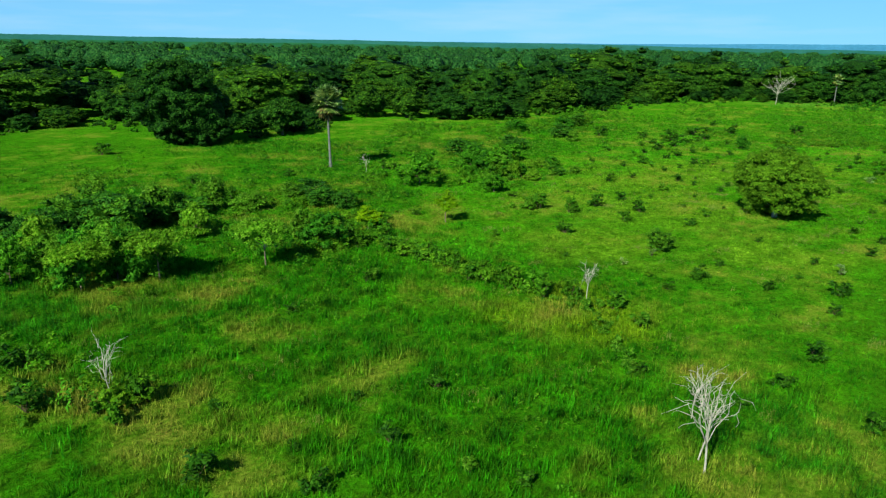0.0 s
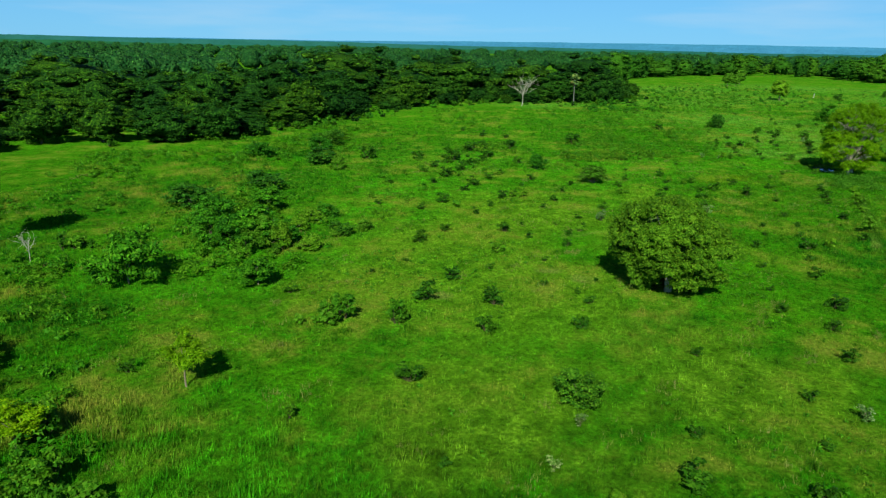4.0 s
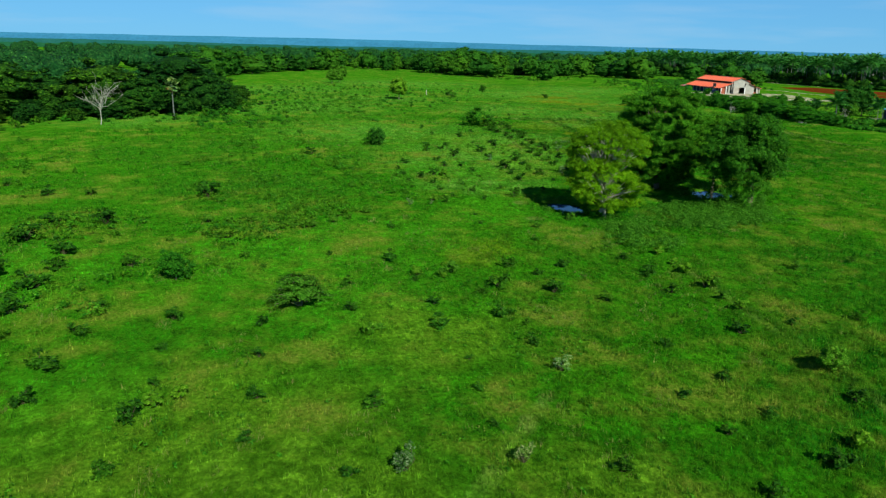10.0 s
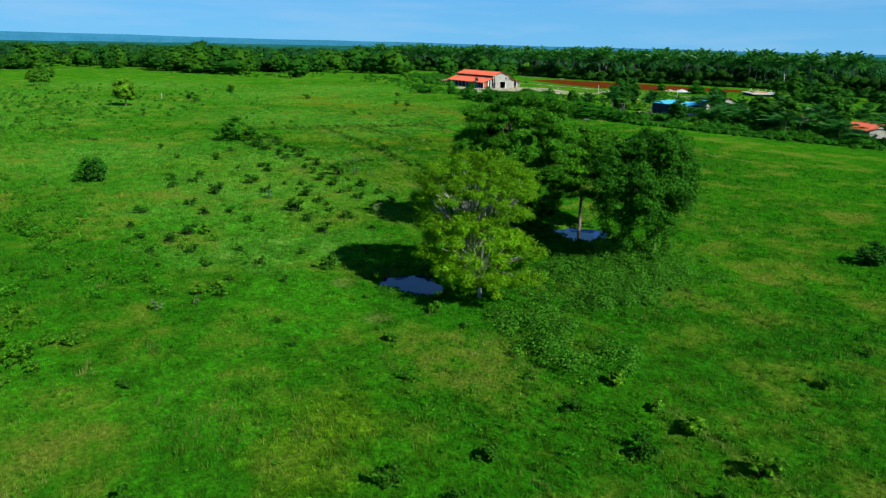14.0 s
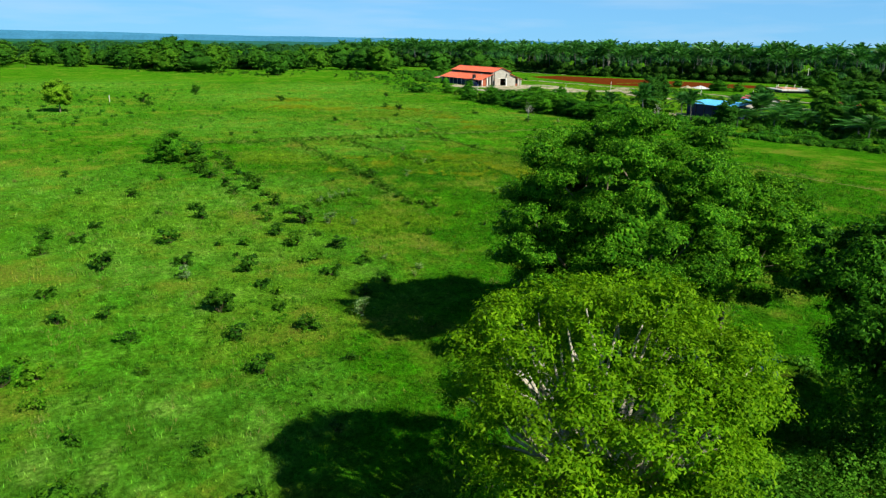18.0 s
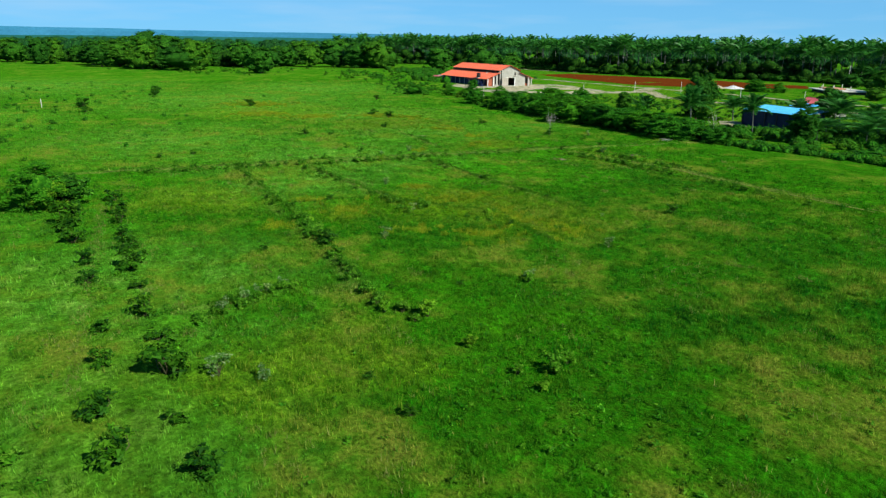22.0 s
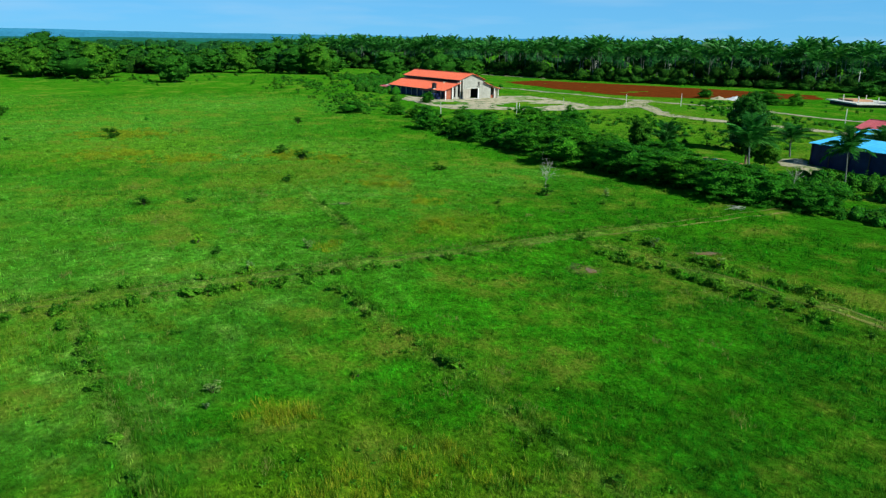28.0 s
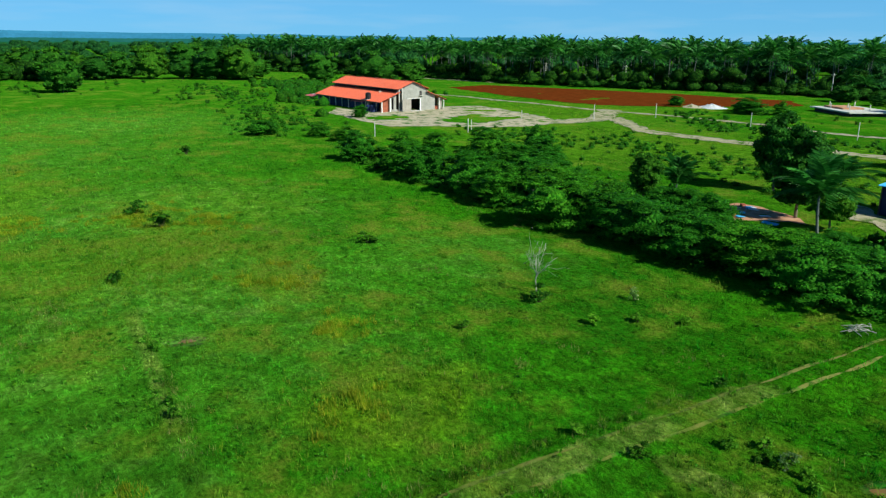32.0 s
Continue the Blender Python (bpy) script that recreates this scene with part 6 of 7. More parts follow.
DARK_I = [(281.6,18.0,1.0), (284.6,-38.6,0.9), (286.0,-46.0,1.8), (298.0,-2.4,1.5), (305.9,-19.9,1.5), (306.5,-41.8,2.1), (321.0,-26.0,2.4), (329.1,-24.8,2.7), (353.5,36.0,3.2), (358.8,-1.5,3.2), (363.3,37.1,3.2), (368.4,-38.3,2.0), (399.8,19.9,3.2), (407.0,19.3,3.2)]
DARK = DARK_A + DARK_B + DARK_C + DARK_D + DARK_E + DARK_F + DARK_G + DARK_H + DARK_I
WEED_A = [(7.7,35.3,3.2), (17.8,20.5,1.5), (29.1,45.9,1.8), (29.9,81.9,3.2), (34.0,54.8,3.1), (34.6,52.5,2.3), (35.3,41.1,2.1), (35.3,48.6,2.3), (35.7,39.3,1.6), (35.7,46.1,1.8), (35.8,44.0,1.6), (36.5,36.7,1.6), (37.1,35.0,1.6), (37.2,59.8,2.9), (37.9,26.8,1.6), (37.9,32.9,1.5), (39.0,29.9,1.7), (41.0,70.7,2.7), (45.4,49.7,0.7), (47.4,33.1,1.3), (57.2,56.9,3.0), (58.2,87.0,2.5), (59.0,52.3,1.9), (63.9,72.9,3.1), (68.3,71.1,2.0), (69.1,79.7,3.2), (74.2,52.7,1.1), (75.4,70.1,3.1), (78.9,54.2,2.0), (91.3,50.6,1.0)]
WEED_B = [(92.5,53.7,0.8), (99.0,27.5,1.3), (104.2,62.8,2.0), (113.5,53.1,2.2), (118.4,24.9,1.5), (120.8,25.2,1.1), (123.7,25.6,2.0), (126.6,47.5,2.9), (127.8,25.8,1.7), (130.4,25.9,1.3), (134.0,26.2,1.6), (138.4,69.1,3.2), (141.7,64.8,3.2), (142.9,60.9,3.2), (144.2,69.2,3.2), (144.3,62.8,3.2), (144.4,36.2,1.3), (148.3,31.8,1.1), (148.4,58.8,3.2), (151.4,55.6,2.2), (153.0,35.6,0.6), (157.9,47.7,3.0), (176.4,23.0,1.4), (178.3,45.2,2.9), (186.1,31.0,1.4), (193.8,26.4,1.9), (197.7,7.4,1.2), (199.8,4.7,2.3), (199.9,7.7,1.5), (200.9,33.5,2.4)]
WEED_C = [(204.0,8.6,1.1), (209.0,9.2,2.1), (211.5,11.8,2.2), (212.6,-0.1,1.1), (213.2,15.7,1.6), (216.6,16.1,1.4), (228.7,10.4,1.8), (231.6,10.9,1.9), (232.0,-6.3,1.2), (233.7,11.2,1.7), (234.3,3.6,0.9), (235.4,0.7,1.6), (237.1,11.6,1.3), (239.6,1.3,1.0), (239.8,11.6,1.2), (246.6,-41.1,1.7), (248.0,2.6,1.6), (248.5,-14.5,1.0), (248.8,-44.4,1.9), (248.8,-40.6,1.5), (250.4,-9.6,1.3), (251.0,-40.1,1.4), (251.4,-43.7,1.7), (253.0,-39.3,1.4), (253.5,-42.7,1.7), (256.2,-43.0,2.2), (256.4,-38.5,1.6), (258.3,-38.4,1.7), (258.7,-43.2,1.8), (260.0,-13.1,1.6)]
WEED_D = [(260.4,-38.2,1.5), (262.2,-37.7,1.5), (262.6,-42.4,1.4), (265.1,-42.9,1.5), (266.7,-2.9,2.2), (266.8,-6.5,1.8), (270.0,-39.0,0.9), (270.2,-33.8,0.6), (270.3,-35.9,1.7), (270.9,-8.1,1.2), (277.6,-52.0,1.6), (279.6,-49.5,2.0), (280.5,-5.5,2.3), (280.7,-46.5,2.0)]
WEED = WEED_A + WEED_B + WEED_C + WEED_D
PALE_A = [(48.4,36.4,1.3), (52.8,36.7,1.1), (61.3,24.1,1.6), (97.1,50.2,2.3), (97.7,44.6,1.7), (107.8,40.8,2.1), (155.3,50.6,1.6), (155.7,47.9,1.0), (179.9,26.6,2.0), (187.0,20.2,0.8), (188.5,19.2,1.3), (191.8,21.0,1.0), (192.0,37.0,2.0), (203.8,20.3,1.5), (205.1,22.4,2.3), (214.6,21.1,1.9), (216.7,18.6,1.4), (227.7,5.8,1.0), (227.9,-17.2,0.7), (249.9,-1.6,0.8)]
PALE = PALE_A
BUSH_A = [(5.9,60.6,3.5,2.6), (8.9,62.0,3.1,2.4), (9.0,69.9,4.6,2.4), (10.2,56.7,4.8,3.2), (11.7,72.6,4.2,2.2), (13.4,56.2,4.3,3.2), (15.5,55.5,3.4,2.4), (17.0,73.6,6.8,2.8), (17.4,85.8,3.9,2.5), (21.1,73.7,5.6,3.2), (23.8,73.9,4.4,2), (28.9,56.9,3.1,2.8), (29.9,55.8,5.0,2.3), (30.5,73.5,5.2,2.2), (30.7,55.6,4.4,2.8), (38.1,71.2,3.7,2.2), (38.9,75.0,5.5,2.2), (39.5,68.5,2.7,2.2), (54.6,74.6,6.6,4.2), (55.1,37.6,2.7,2.0), (66.4,75.7,3.8,3), (67.8,73.8,4.6,3.2), (68.3,74.9,6.4,3.6)]
BUSH_B = [(68.9,72.1,3.3,2.4), (106.3,94.8,3.0,2.5), (107.5,24.0,2.7,1.8), (109.3,100.2,5.5,2.5), (111.9,101.8,7.2,2), (124.6,69.6,3.1,2.4), (133.2,114.7,4.0,3), (146.5,-11.1,3.0,2.0), (210.1,57.5,3.0,3.4), (210.8,57.9,3.3,3.4), (249.3,34.1,6.2,3.4), (251.4,33.3,5.8,3.4)]
BUSH = BUSH_A + BUSH_B

dark_meshes = [shrub_mesh("shrub", 400 + i, M_SHRUB, 11, 40, 0.15, 0.5, 0.7) for i in range(5)]
weed_meshes = [shrub_mesh("weed", 420 + i, M_WEED, 12, 40, 0.16, 0.75, 0.7) for i in range(4)]
pale_meshes = [shrub_mesh("pale_weed", 440 + i, M_PALE, 12, 40, 0.10, 0.6, 1.0, high=1.2) for i in range(3)]
plant_rows("shrub", dark_meshes, DARK, 41, "low dark green shrub planted in the meadow", "shrub", 0.72, "planted shrubs")
rng_l = np.random.default_rng(45)
weeds = []
for x, y, w in WEED:
    w = w * (0.5 if x > 225 else 1.0)
    for i in range(1 if w < 1.7 else int(1 + (0.7 if x < 70 else 0.45) * w * w)):
        weeds.append((x + (i > 0) * rng_l.normal() * w * 0.32, y + (i > 0) * rng_l.normal() * w * 0.32, min(w, rng_l.uniform(0.7, 1.45) * (1.1 if x < 70 else 1.0))))
for (ax, ay), (bx, by), k in (((28.0, 57.6), (34.6, 57.0), 9), ((35.0, 56.6), (35.1, 48.6), 20), ((35.1, 48.6), (35.8, 39.3), 20), ((35.8, 39.3), (37.4, 34.0), 9)):
    for u in rng_l.random(k):
        weeds.append((ax + (bx - ax) * u + rng_l.normal() * 0.35, ay + (by - ay) * u + rng_l.normal() * 0.35, rng_l.uniform(0.9, 1.75)))
BANK_WEEDS = [((268, 14), (234.5, 11.7), 16), ((234.5, 11.7), (211, 11.6), 34), ((242.0, 11.5), (228.0, 10.9), 30), ((213.5, 23.0), (217.4, 16.2), 26), ((267, 4.9), (235.8, 0.4), 20), ((264, -12.5), (238, -16), 14), ((242, 1.4), (228.5, -6.5), 10), ((303, -20), (277, -20), 4), ((35.4, 53), (35.2, 40), 26), ((35.2, 40), (37.6, 31), 18), ((37.6, 31), (31.6, 22), 16),
              ((266, -41.6), (246, -44.2), 30), ((264, -36.8), (246, -39.6), 26), ((246, -39.6), (224, -42), 20), ((269.9, 30), (270, -20), 24), ((267.0, 26), (267.0, -12), 60), ((267.2, -12), (267, -30), 12)]
clumps = []
for (ax, ay), (bx, by), n in BANK_WEEDS:
    for u in rng_l.random(n):
        x, y, w = ax + (bx - ax) * u + rng_l.normal() * 0.3, ay + (by - ay) * u + rng_l.normal() * 0.3, rng_l.uniform(0.35, 0.95)
        for k in range(9):
            th, q, r = rng_l.uniform(0, 6.28), w * 0.4 * math.sqrt(rng_l.random()), w * rng_l.uniform(0.10, 0.2)
            clumps.append((x + q * math.cos(th), y + q * math.sin(th), gz1(x, y) + w * rng_l.uniform(0.1, 0.65), r, r, r * 0.8))
tagged(new("bank_weeds", mesh_of("bank_weeds", *spray_leaves(clumps[::2], 8, 4, 0.12, rng_l, 0.09, 0.3, 0.5, 0.0, 0.7, -0.5), M_BRIGHTWEED)), "leafy weeds growing along the earth banks and lanes", "weeds", kind="stuff")
tagged(new("bank_weeds", mesh_of("bank_weeds", *spray_leaves(clumps[1::2], 8, 4, 0.12, rng_l, 0.09, 0.3, 0.5, 0.0, 0.7, -0.5), M_RANK)), "darker weeds growing along the earth banks and lanes", "weeds", kind="stuff")
rank_meshes = [shrub_mesh("weed", 430 + i, M_RANK, 13, 45, 0.14, 0.65, 0.9, high=1.2) for i in range(3)]
lane_meshes = [shrub_mesh("weed", 450 + i, M_BRIGHTWEED, 14, 40, 0.14, 0.7, 0.8, up=0.6) for i in range(3)]
plant_rows("weed_clump", lane_meshes, [w for w in weeds if w[0] > 205], 47, "sunlit yellow-green leafy weed clump on a bank", "weeds", 0.85, "weed clumps")
weeds = [w for w in weeds if w[0] <= 205]
plant_rows("weed_clump", rank_meshes, [w for i, w in enumerate(weeds) if w[0] < 70 and i % 2], 48, "dark green leafy weed clump in rank grass", "weeds", 1.05, "weed clumps")
plant_rows("weed_clump", weed_meshes, [w for i, w in enumerate(weeds) if w[0] >= 70 or i % 2 == 0], 42, "bright green leafy weed clump in the grass", "weeds", 0.8, "weed clumps")
plant_rows("pale_shrub", pale_meshes, [(x, y, 0.65 * w) for x, y, w in PALE] + [(x, y, 1.0) for x, y in ((217.2, 16.8), (216.6, 18.0), (215.9, 19.6), (228.6, 5.5), (213.3, -0.6), (251.6, -2.2), (236.0, 0.2), (218.3, -11.2), (271.4, -8.1), (275.7, -14), (282.7, -52.3), (263.4, -42.2), (256.7, -43.3))], 43, "pale silvery-leaved shrub in the grass", "shrub", 0.8, "pale shrubs")
bk = [(make_tree("bush", 460 + i, 3.5, 2.3, -0.4, 60, 12, 7, 0.22, m, M_BARK, 0.7, 0.08, lab, "bush", bough=0.22, limbs=10, shell=0.5, clump=0.22, lobes=0.5, core=0.6), 4.6, 3.5)
      for i, (m, lab) in enumerate(((M_HEDGE, "large rounded leafy bush in rank grass"), (M_WEED, "bright broad-leaved bush in rank grass"), (M_TREE, "large dark leafy bush in rank grass")))]
BUSH += [(75, 75, 3, 1.7), (78.4, 75.7, 3, 1.6), (76, 70.3, 2.6, 1.4), (79, 69.5, 2.6, 1.3), (70, 69.3, 3, 1.6), (81.3, 76.4, 3, 1.5), (71, 72.6, 3, 1.6), (12, 60, 4, 2.6), (9, 66, 4.5, 3), (16, 70, 5, 3), (22, 66, 4, 2.4), (14, 76, 5, 3), (6, 74, 4, 2.6), (27, 76, 4.5, 2.8), (36, 74, 4, 2.4), (66, 78, 5, 2.8), (72, 84, 5.5, 3), (80, 84, 5, 2.6), (76, 92, 5, 3), (88, 92, 5, 2.6), (60, 66, 4, 2.2), (108, 112, 6, 2.6), (118, 108, 6, 2.8), (126, 112, 6, 3)]
scatter(bk, [(x, y, w * (1.15 if x < 30 else 1.0), h * (1.4 if x < 30 else 1.05)) for x, y, w, h in BUSH], 44, "bushes")

# ---- grass ----


def tufts(name, x, y, size, blades, mat, label, seed, broad=0.1):
    """Grass as real blades: each tuft a few bent, tapering blades."""
    rng = np.random.default_rng(seed)
    n = len(x)
    z = gz(x, y)
    X, Y, Z, S = (np.repeat(a, blades) for a in (x, y, z, size))
    k = n * blades
    a, lean = rng.uniform(0, 2 * math.pi, k), rng.uniform(0.15, 0.8, k)
    h, w = S * rng.uniform(0.6, 1.2, k), S * broad * rng.uniform(0.7, 1.3, k)
    ox, oy = X + S * 0.35 * rng.normal(size=k), Y + S * 0.35 * rng.normal(size=k)
    ca, sa = np.cos(a), np.sin(a)
    v = np.empty((k, 3, 3), np.float32)
    v[:, 0] = np.column_stack([ox - sa * w, oy + ca * w, Z - 0.03])
    v[:, 1] = np.column_stack([ox + sa * w, oy - ca * w, Z - 0.03])
    v[:, 2] = np.column_stack([ox + ca * h * lean, oy + sa * h * lean, Z + h])
    return tagged(new(name, mesh_of(name, v.reshape(-1, 3), np.arange(3 * k).reshape(-1, 3), mat)), label, "grass", kind="stuff")


rng_g = np.random.default_rng(90)
MIDLINE = np.array([(2, 22), (30, 50), (62, 62), (100, 50), (140, 36), (190, 18), (240, -6), (300, -34)], float)
seg_len = np.linalg.norm(np.diff(MIDLINE, axis=0), axis=1)


def meadow_points(n, spread, rng):
    s = rng.choice(len(seg_len), n, p=seg_len / seg_len.sum())
    u = rng.random((n, 1))
    p = MIDLINE[s] * (1 - u) + MIDLINE[s + 1] * u + rng.normal(size=(n, 2)) * spread
    d = [np.hypot((p[:, 0] - c[0]) / (c[2] * 1.35), (p[:, 1] - c[1]) / (c[3] * 1.35)) for c in POOLS]
    return p[(d[0] > 1) & (d[1] > 1) & (p[:, 1] > -62)]


p = meadow_points(190000, 30, rng_g)
tufts("meadow_grass", p[:, 0], p[:, 1], rng_g.uniform(0.10, 0.25, len(p)), 4, M_BLADE, "short bright green meadow grass", 91)
p = rng_g.uniform((90, -62), (470, 125), (60000, 2))
p = p[np.min([seg_dist(p[:, 0], p[:, 1], (*a, *b)) for a, b in zip(MIDLINE[:-1], MIDLINE[1:])], 0) > 24]
tufts("pasture_grass", p[:, 0], p[:, 1], rng_g.uniform(0.25, 0.50, len(p)), 4, M_BLADE, "grazed pasture grass further off", 96)
p = meadow_points(20000, 42, rng_g)
tufts("tussock_grass", p[:, 0], p[:, 1], rng_g.uniform(0.18, 0.36, len(p)), 9, M_BLADE_TALL, "coarse tussocks of longer meadow grass", 92, 0.055)
q = np.concatenate([np.array([(x, y)]) + rng_g.normal(size=(int(r * r * 9), 2)) * r * 0.55 for x, y, r in YELLOW_GRASS if r < 14])
tufts("tall_grass", q[:, 0], q[:, 1], rng_g.uniform(0.18, 0.38, len(q)), 12, M_STRAWBLADE, "tall yellowing grass in the abandoned plots", 94, 0.05)
c = np.concatenate([np.array([(x, y)]) + rng_g.normal(size=(int(r * r * 2.2) + 3, 2)) * r * 0.6 for x, y, r in GOLD_GRASS])
q = np.concatenate([c + rng_g.normal(size=c.shape) * rng_g.uniform(0.12, 0.4, (len(c), 1)) for _ in range(16)])
tufts("golden_grass", q[:, 0], q[:, 1], rng_g.uniform(0.22, 0.46, len(q)), 7, M_GOLDBLADE, "yellow-gold tufts of seeding grass in the plots", 101, 0.045)
q = np.concatenate([np.array([(x, y)]) + rng_g.normal(size=(int(r * r * 7), 2)) * r * 0.6 for x, y, r in LUSH_SHADE_GRASS if r < 15] + [rng_g.uniform((4, 14), (48, 62), (3500, 2))])
q = q[(q[:, 0] < 205) | (rng_g.random(len(q)) < 0.22)]
q = q[[all(math.hypot((x - o[0]) / (o[2] * 1.5), (y - o[1]) / (o[3] * 1.5)) > 1 for o in POOLS) for x, y in q]]
tufts("rank_grass", q[:, 0], q[:, 1], np.where(q[:, 0] < 205, 1.0, 0.6) * rng_g.uniform(0.22, 0.50, len(q)), 12, M_BLADE_TALL, "rank knee-high grass in the damp hollows", 95, 0.045)


def drifts(n, spread, tufts_each, rng):
    """Spots in loose clumps over the meadow."""
    c = meadow_points(n, spread, rng)
    r = rng.uniform(0.25, 1.3, (len(c), 1))
    return np.concatenate([c + rng.normal(size=c.shape) * r * (1.4, 0.7) for _ in range(tufts_each)])


q = drifts(520, 34, 22, rng_g)
tufts("dry_grass", q[:, 0], q[:, 1], rng_g.uniform(0.16, 0.34, len(q)), 8, M_DRYBLADE, "wisps of dry straw-coloured grass in the meadow", 97, 0.045)
LINES = [((250, 29.2), (205, 29.4)), ((104.5, 42.2), (99.5, 41.4)), ((92, 52), (87.5, 51)), ((268, 13.6), (246, 12.4)), ((266, 4.2), (248, 1.8)), ((252, -14.6), (243, -16)), ((286, -20.3), (277, -19.6)), ((267, 24), (267.4, -30)), ((270.4, 24), (270.3, -44))]
q = np.concatenate([np.array(a) + (np.array(b) - np.array(a)) * rng_g.random((int(9 * math.dist(a, b)), 1)) + rng_g.normal(size=(int(9 * math.dist(a, b)), 2)) * 0.3 for a, b in LINES])
tufts("path_straw", q[:, 0], q[:, 1], rng_g.uniform(0.14, 0.30, len(q)), 8, M_DRYBLADE, "pale dry grass along old paths and banks", 98, 0.045)
q = np.concatenate([drifts(900, 30, 9, rng_g), rng_g.uniform((198, -46), (243, 22), (4800, 2)), rng_g.uniform((4, 12), (44, 56), (2200, 2)), rng_g.uniform((90, 8), (140, 44), (2500, 2))])
q = q[[all(math.hypot((x - o[0]) / (o[2] * 1.5), (y - o[1]) / (o[3] * 1.5)) > 1 for o in POOLS) for x, y in q]]
tufts("sedge_tussocks", q[:, 0], q[:, 1], rng_g.uniform(0.20, 0.42, len(q)), 12, M_BANK, "dark green tussocks of sedge in the meadow", 99, 0.05)
c = np.concatenate([rng_g.uniform((3, 10), (46, 60), (1500, 2)), rng_g.uniform((205, -40), (262, 22), (700, 2)), drifts(150, 40, 2, rng_g)])
c = c[(c[:, 0] > 60) | (c[:, 0] < 36 + 0.1 * c[:, 1])]
q = np.concatenate([c + rng_g.normal(size=c.shape) * rng_g.uniform(0.12, 0.4, (len(c), 1)) for _ in range(13)])
high = np.where(q[:, 0] < 60, 1.0, 0.55) * np.tile(rng_g.uniform(0.6, 1.15, len(c)), 13)
tufts("tall_tussocks", q[:, 0], q[:, 1], high * rng_g.uniform(0.35, 0.70, len(q)), 4, M_BLADE_TALL, "tall shaggy tussocks standing out of the meadow", 100, 0.05)
bx, by = [], []
for s in BUNDS:
    n = int(math.hypot(s[2] - s[0], s[3] - s[1]) * (12 if s[5] < 1.5 else 8) * (0.22 if s[0] > 272 else 1.0))
    u = np.clip(0.5 + 0.34 * rng_g.normal(size=n), -0.04, 1.04)
    u = np.where(np.sin(u * 21 + s[0]) + 0.8 * rng_g.normal(size=n) > -0.3, u, rng_g.random(n))
    off = rng_g.normal(size=n) * s[5] * 0.25 + s[5] * 0.55
    if s[5] > 1.5:
        off = np.where(rng_g.random(n) < 0.7, 1, -1) * (1.4 + 0.35 * np.abs(rng_g.normal(size=n)))
    L = math.hypot(s[2] - s[0], s[3] - s[1])
    bx.append(s[0] + (s[2] - s[0]) * u - off * (s[3] - s[1]) / L)
    by.append(s[1] + (s[3] - s[1]) * u + off * (s[2] - s[0]) / L)
bx, by = np.concatenate(bx), np.concatenate(by)
tufts("bank_grass", bx, by, rng_g.uniform(0.16, 0.40, len(bx)), 10, M_BANK, "rank grass along the low earth banks", 93, 0.05)

# patches of ranker growth further off
c = np.concatenate([rng_g.uniform((55, -45), (370, 118), (30000, 2)), rng_g.uniform((272, -150), (420, -60), (9000, 2))])
c = c[(np.sin(0.19 * c[:, 0] + 2.1 * np.sin(0.11 * c[:, 1])) * np.sin(0.23 * c[:, 1] + 1.4 * np.sin(0.09 * c[:, 0])) + 0.45 * rng_g.normal(size=len(c)) > 0.42) & (c[:, 1] < 150 - 0.2 * c[:, 0]) & ((c[:, 1] > -45) | (c[:, 1] < -0.62 * (c[:, 0] - 272) - 64) | (c[:, 0] > 300)) & ((c[:, 0] < 374) | (c[:, 1] > -80) | (c[:, 1] < -135))]
c = c[[all(math.hypot((x - o[0]) / (o[2] * 2.2), (y - o[1]) / (o[3] * 2.2)) > 1 for o in POOLS) and abs(x - 268.7) > 2.2 for x, y in c]]
q = np.concatenate([c + rng_g.normal(size=c.shape) * (0.5, 0.35) for _ in range(4)])
for k, (m, lab) in enumerate(((M_BANK, "dark patches of coarse grass in the pasture"), (M_DRYBLADE, "pale patches of seeding grass in the pasture"), (M_RANK, "green patches of coarse grass in the pasture"))):
    e = q[k::3] if k != 1 else q[k::9]
    tufts("coarse_grass", e[:, 0], e[:, 1], rng_g.uniform(0.16, 0.36, len(e)), 7, m, lab, 102 + k, 0.06)

# low broad-leaved weeds through all the meadow, thicker in drifts
p = meadow_points(30000, 44, rng_g)
drift = np.sin(0.13 * p[:, 0] + 1.7 * np.sin(0.09 * p[:, 1])) * np.sin(0.15 * p[:, 1] + 1.1 * np.sin(0.07 * p[:, 0])) + 0.35 * rng_g.normal(size=len(p))
p = np.concatenate([p[drift > 0.45][:7500], c[::3] + rng_g.normal(size=c[::3].shape) * 2.0])
r = 0.16 + 0.34 * rng_g.random(len(p)) ** 2
low = np.column_stack([p, gz(p[:, 0], p[:, 1]) + r * 0.3, r, r, r * rng_g.uniform(0.5, 1.0, len(p))])
for k, (m, lab) in enumerate(((M_RANK, "low leafy weeds scattered through the grass"), (M_HEDGE, "low dark weeds scattered through the grass"))):
    tagged(new("meadow_weeds", mesh_of("meadow_weeds", *spray_leaves(low[k::2], 4, 4, 0.15, rng_g, 0.1, 0.5, 0.7, low=-0.1), m)), lab, "weeds", kind="stuff")

# ---- barn ----


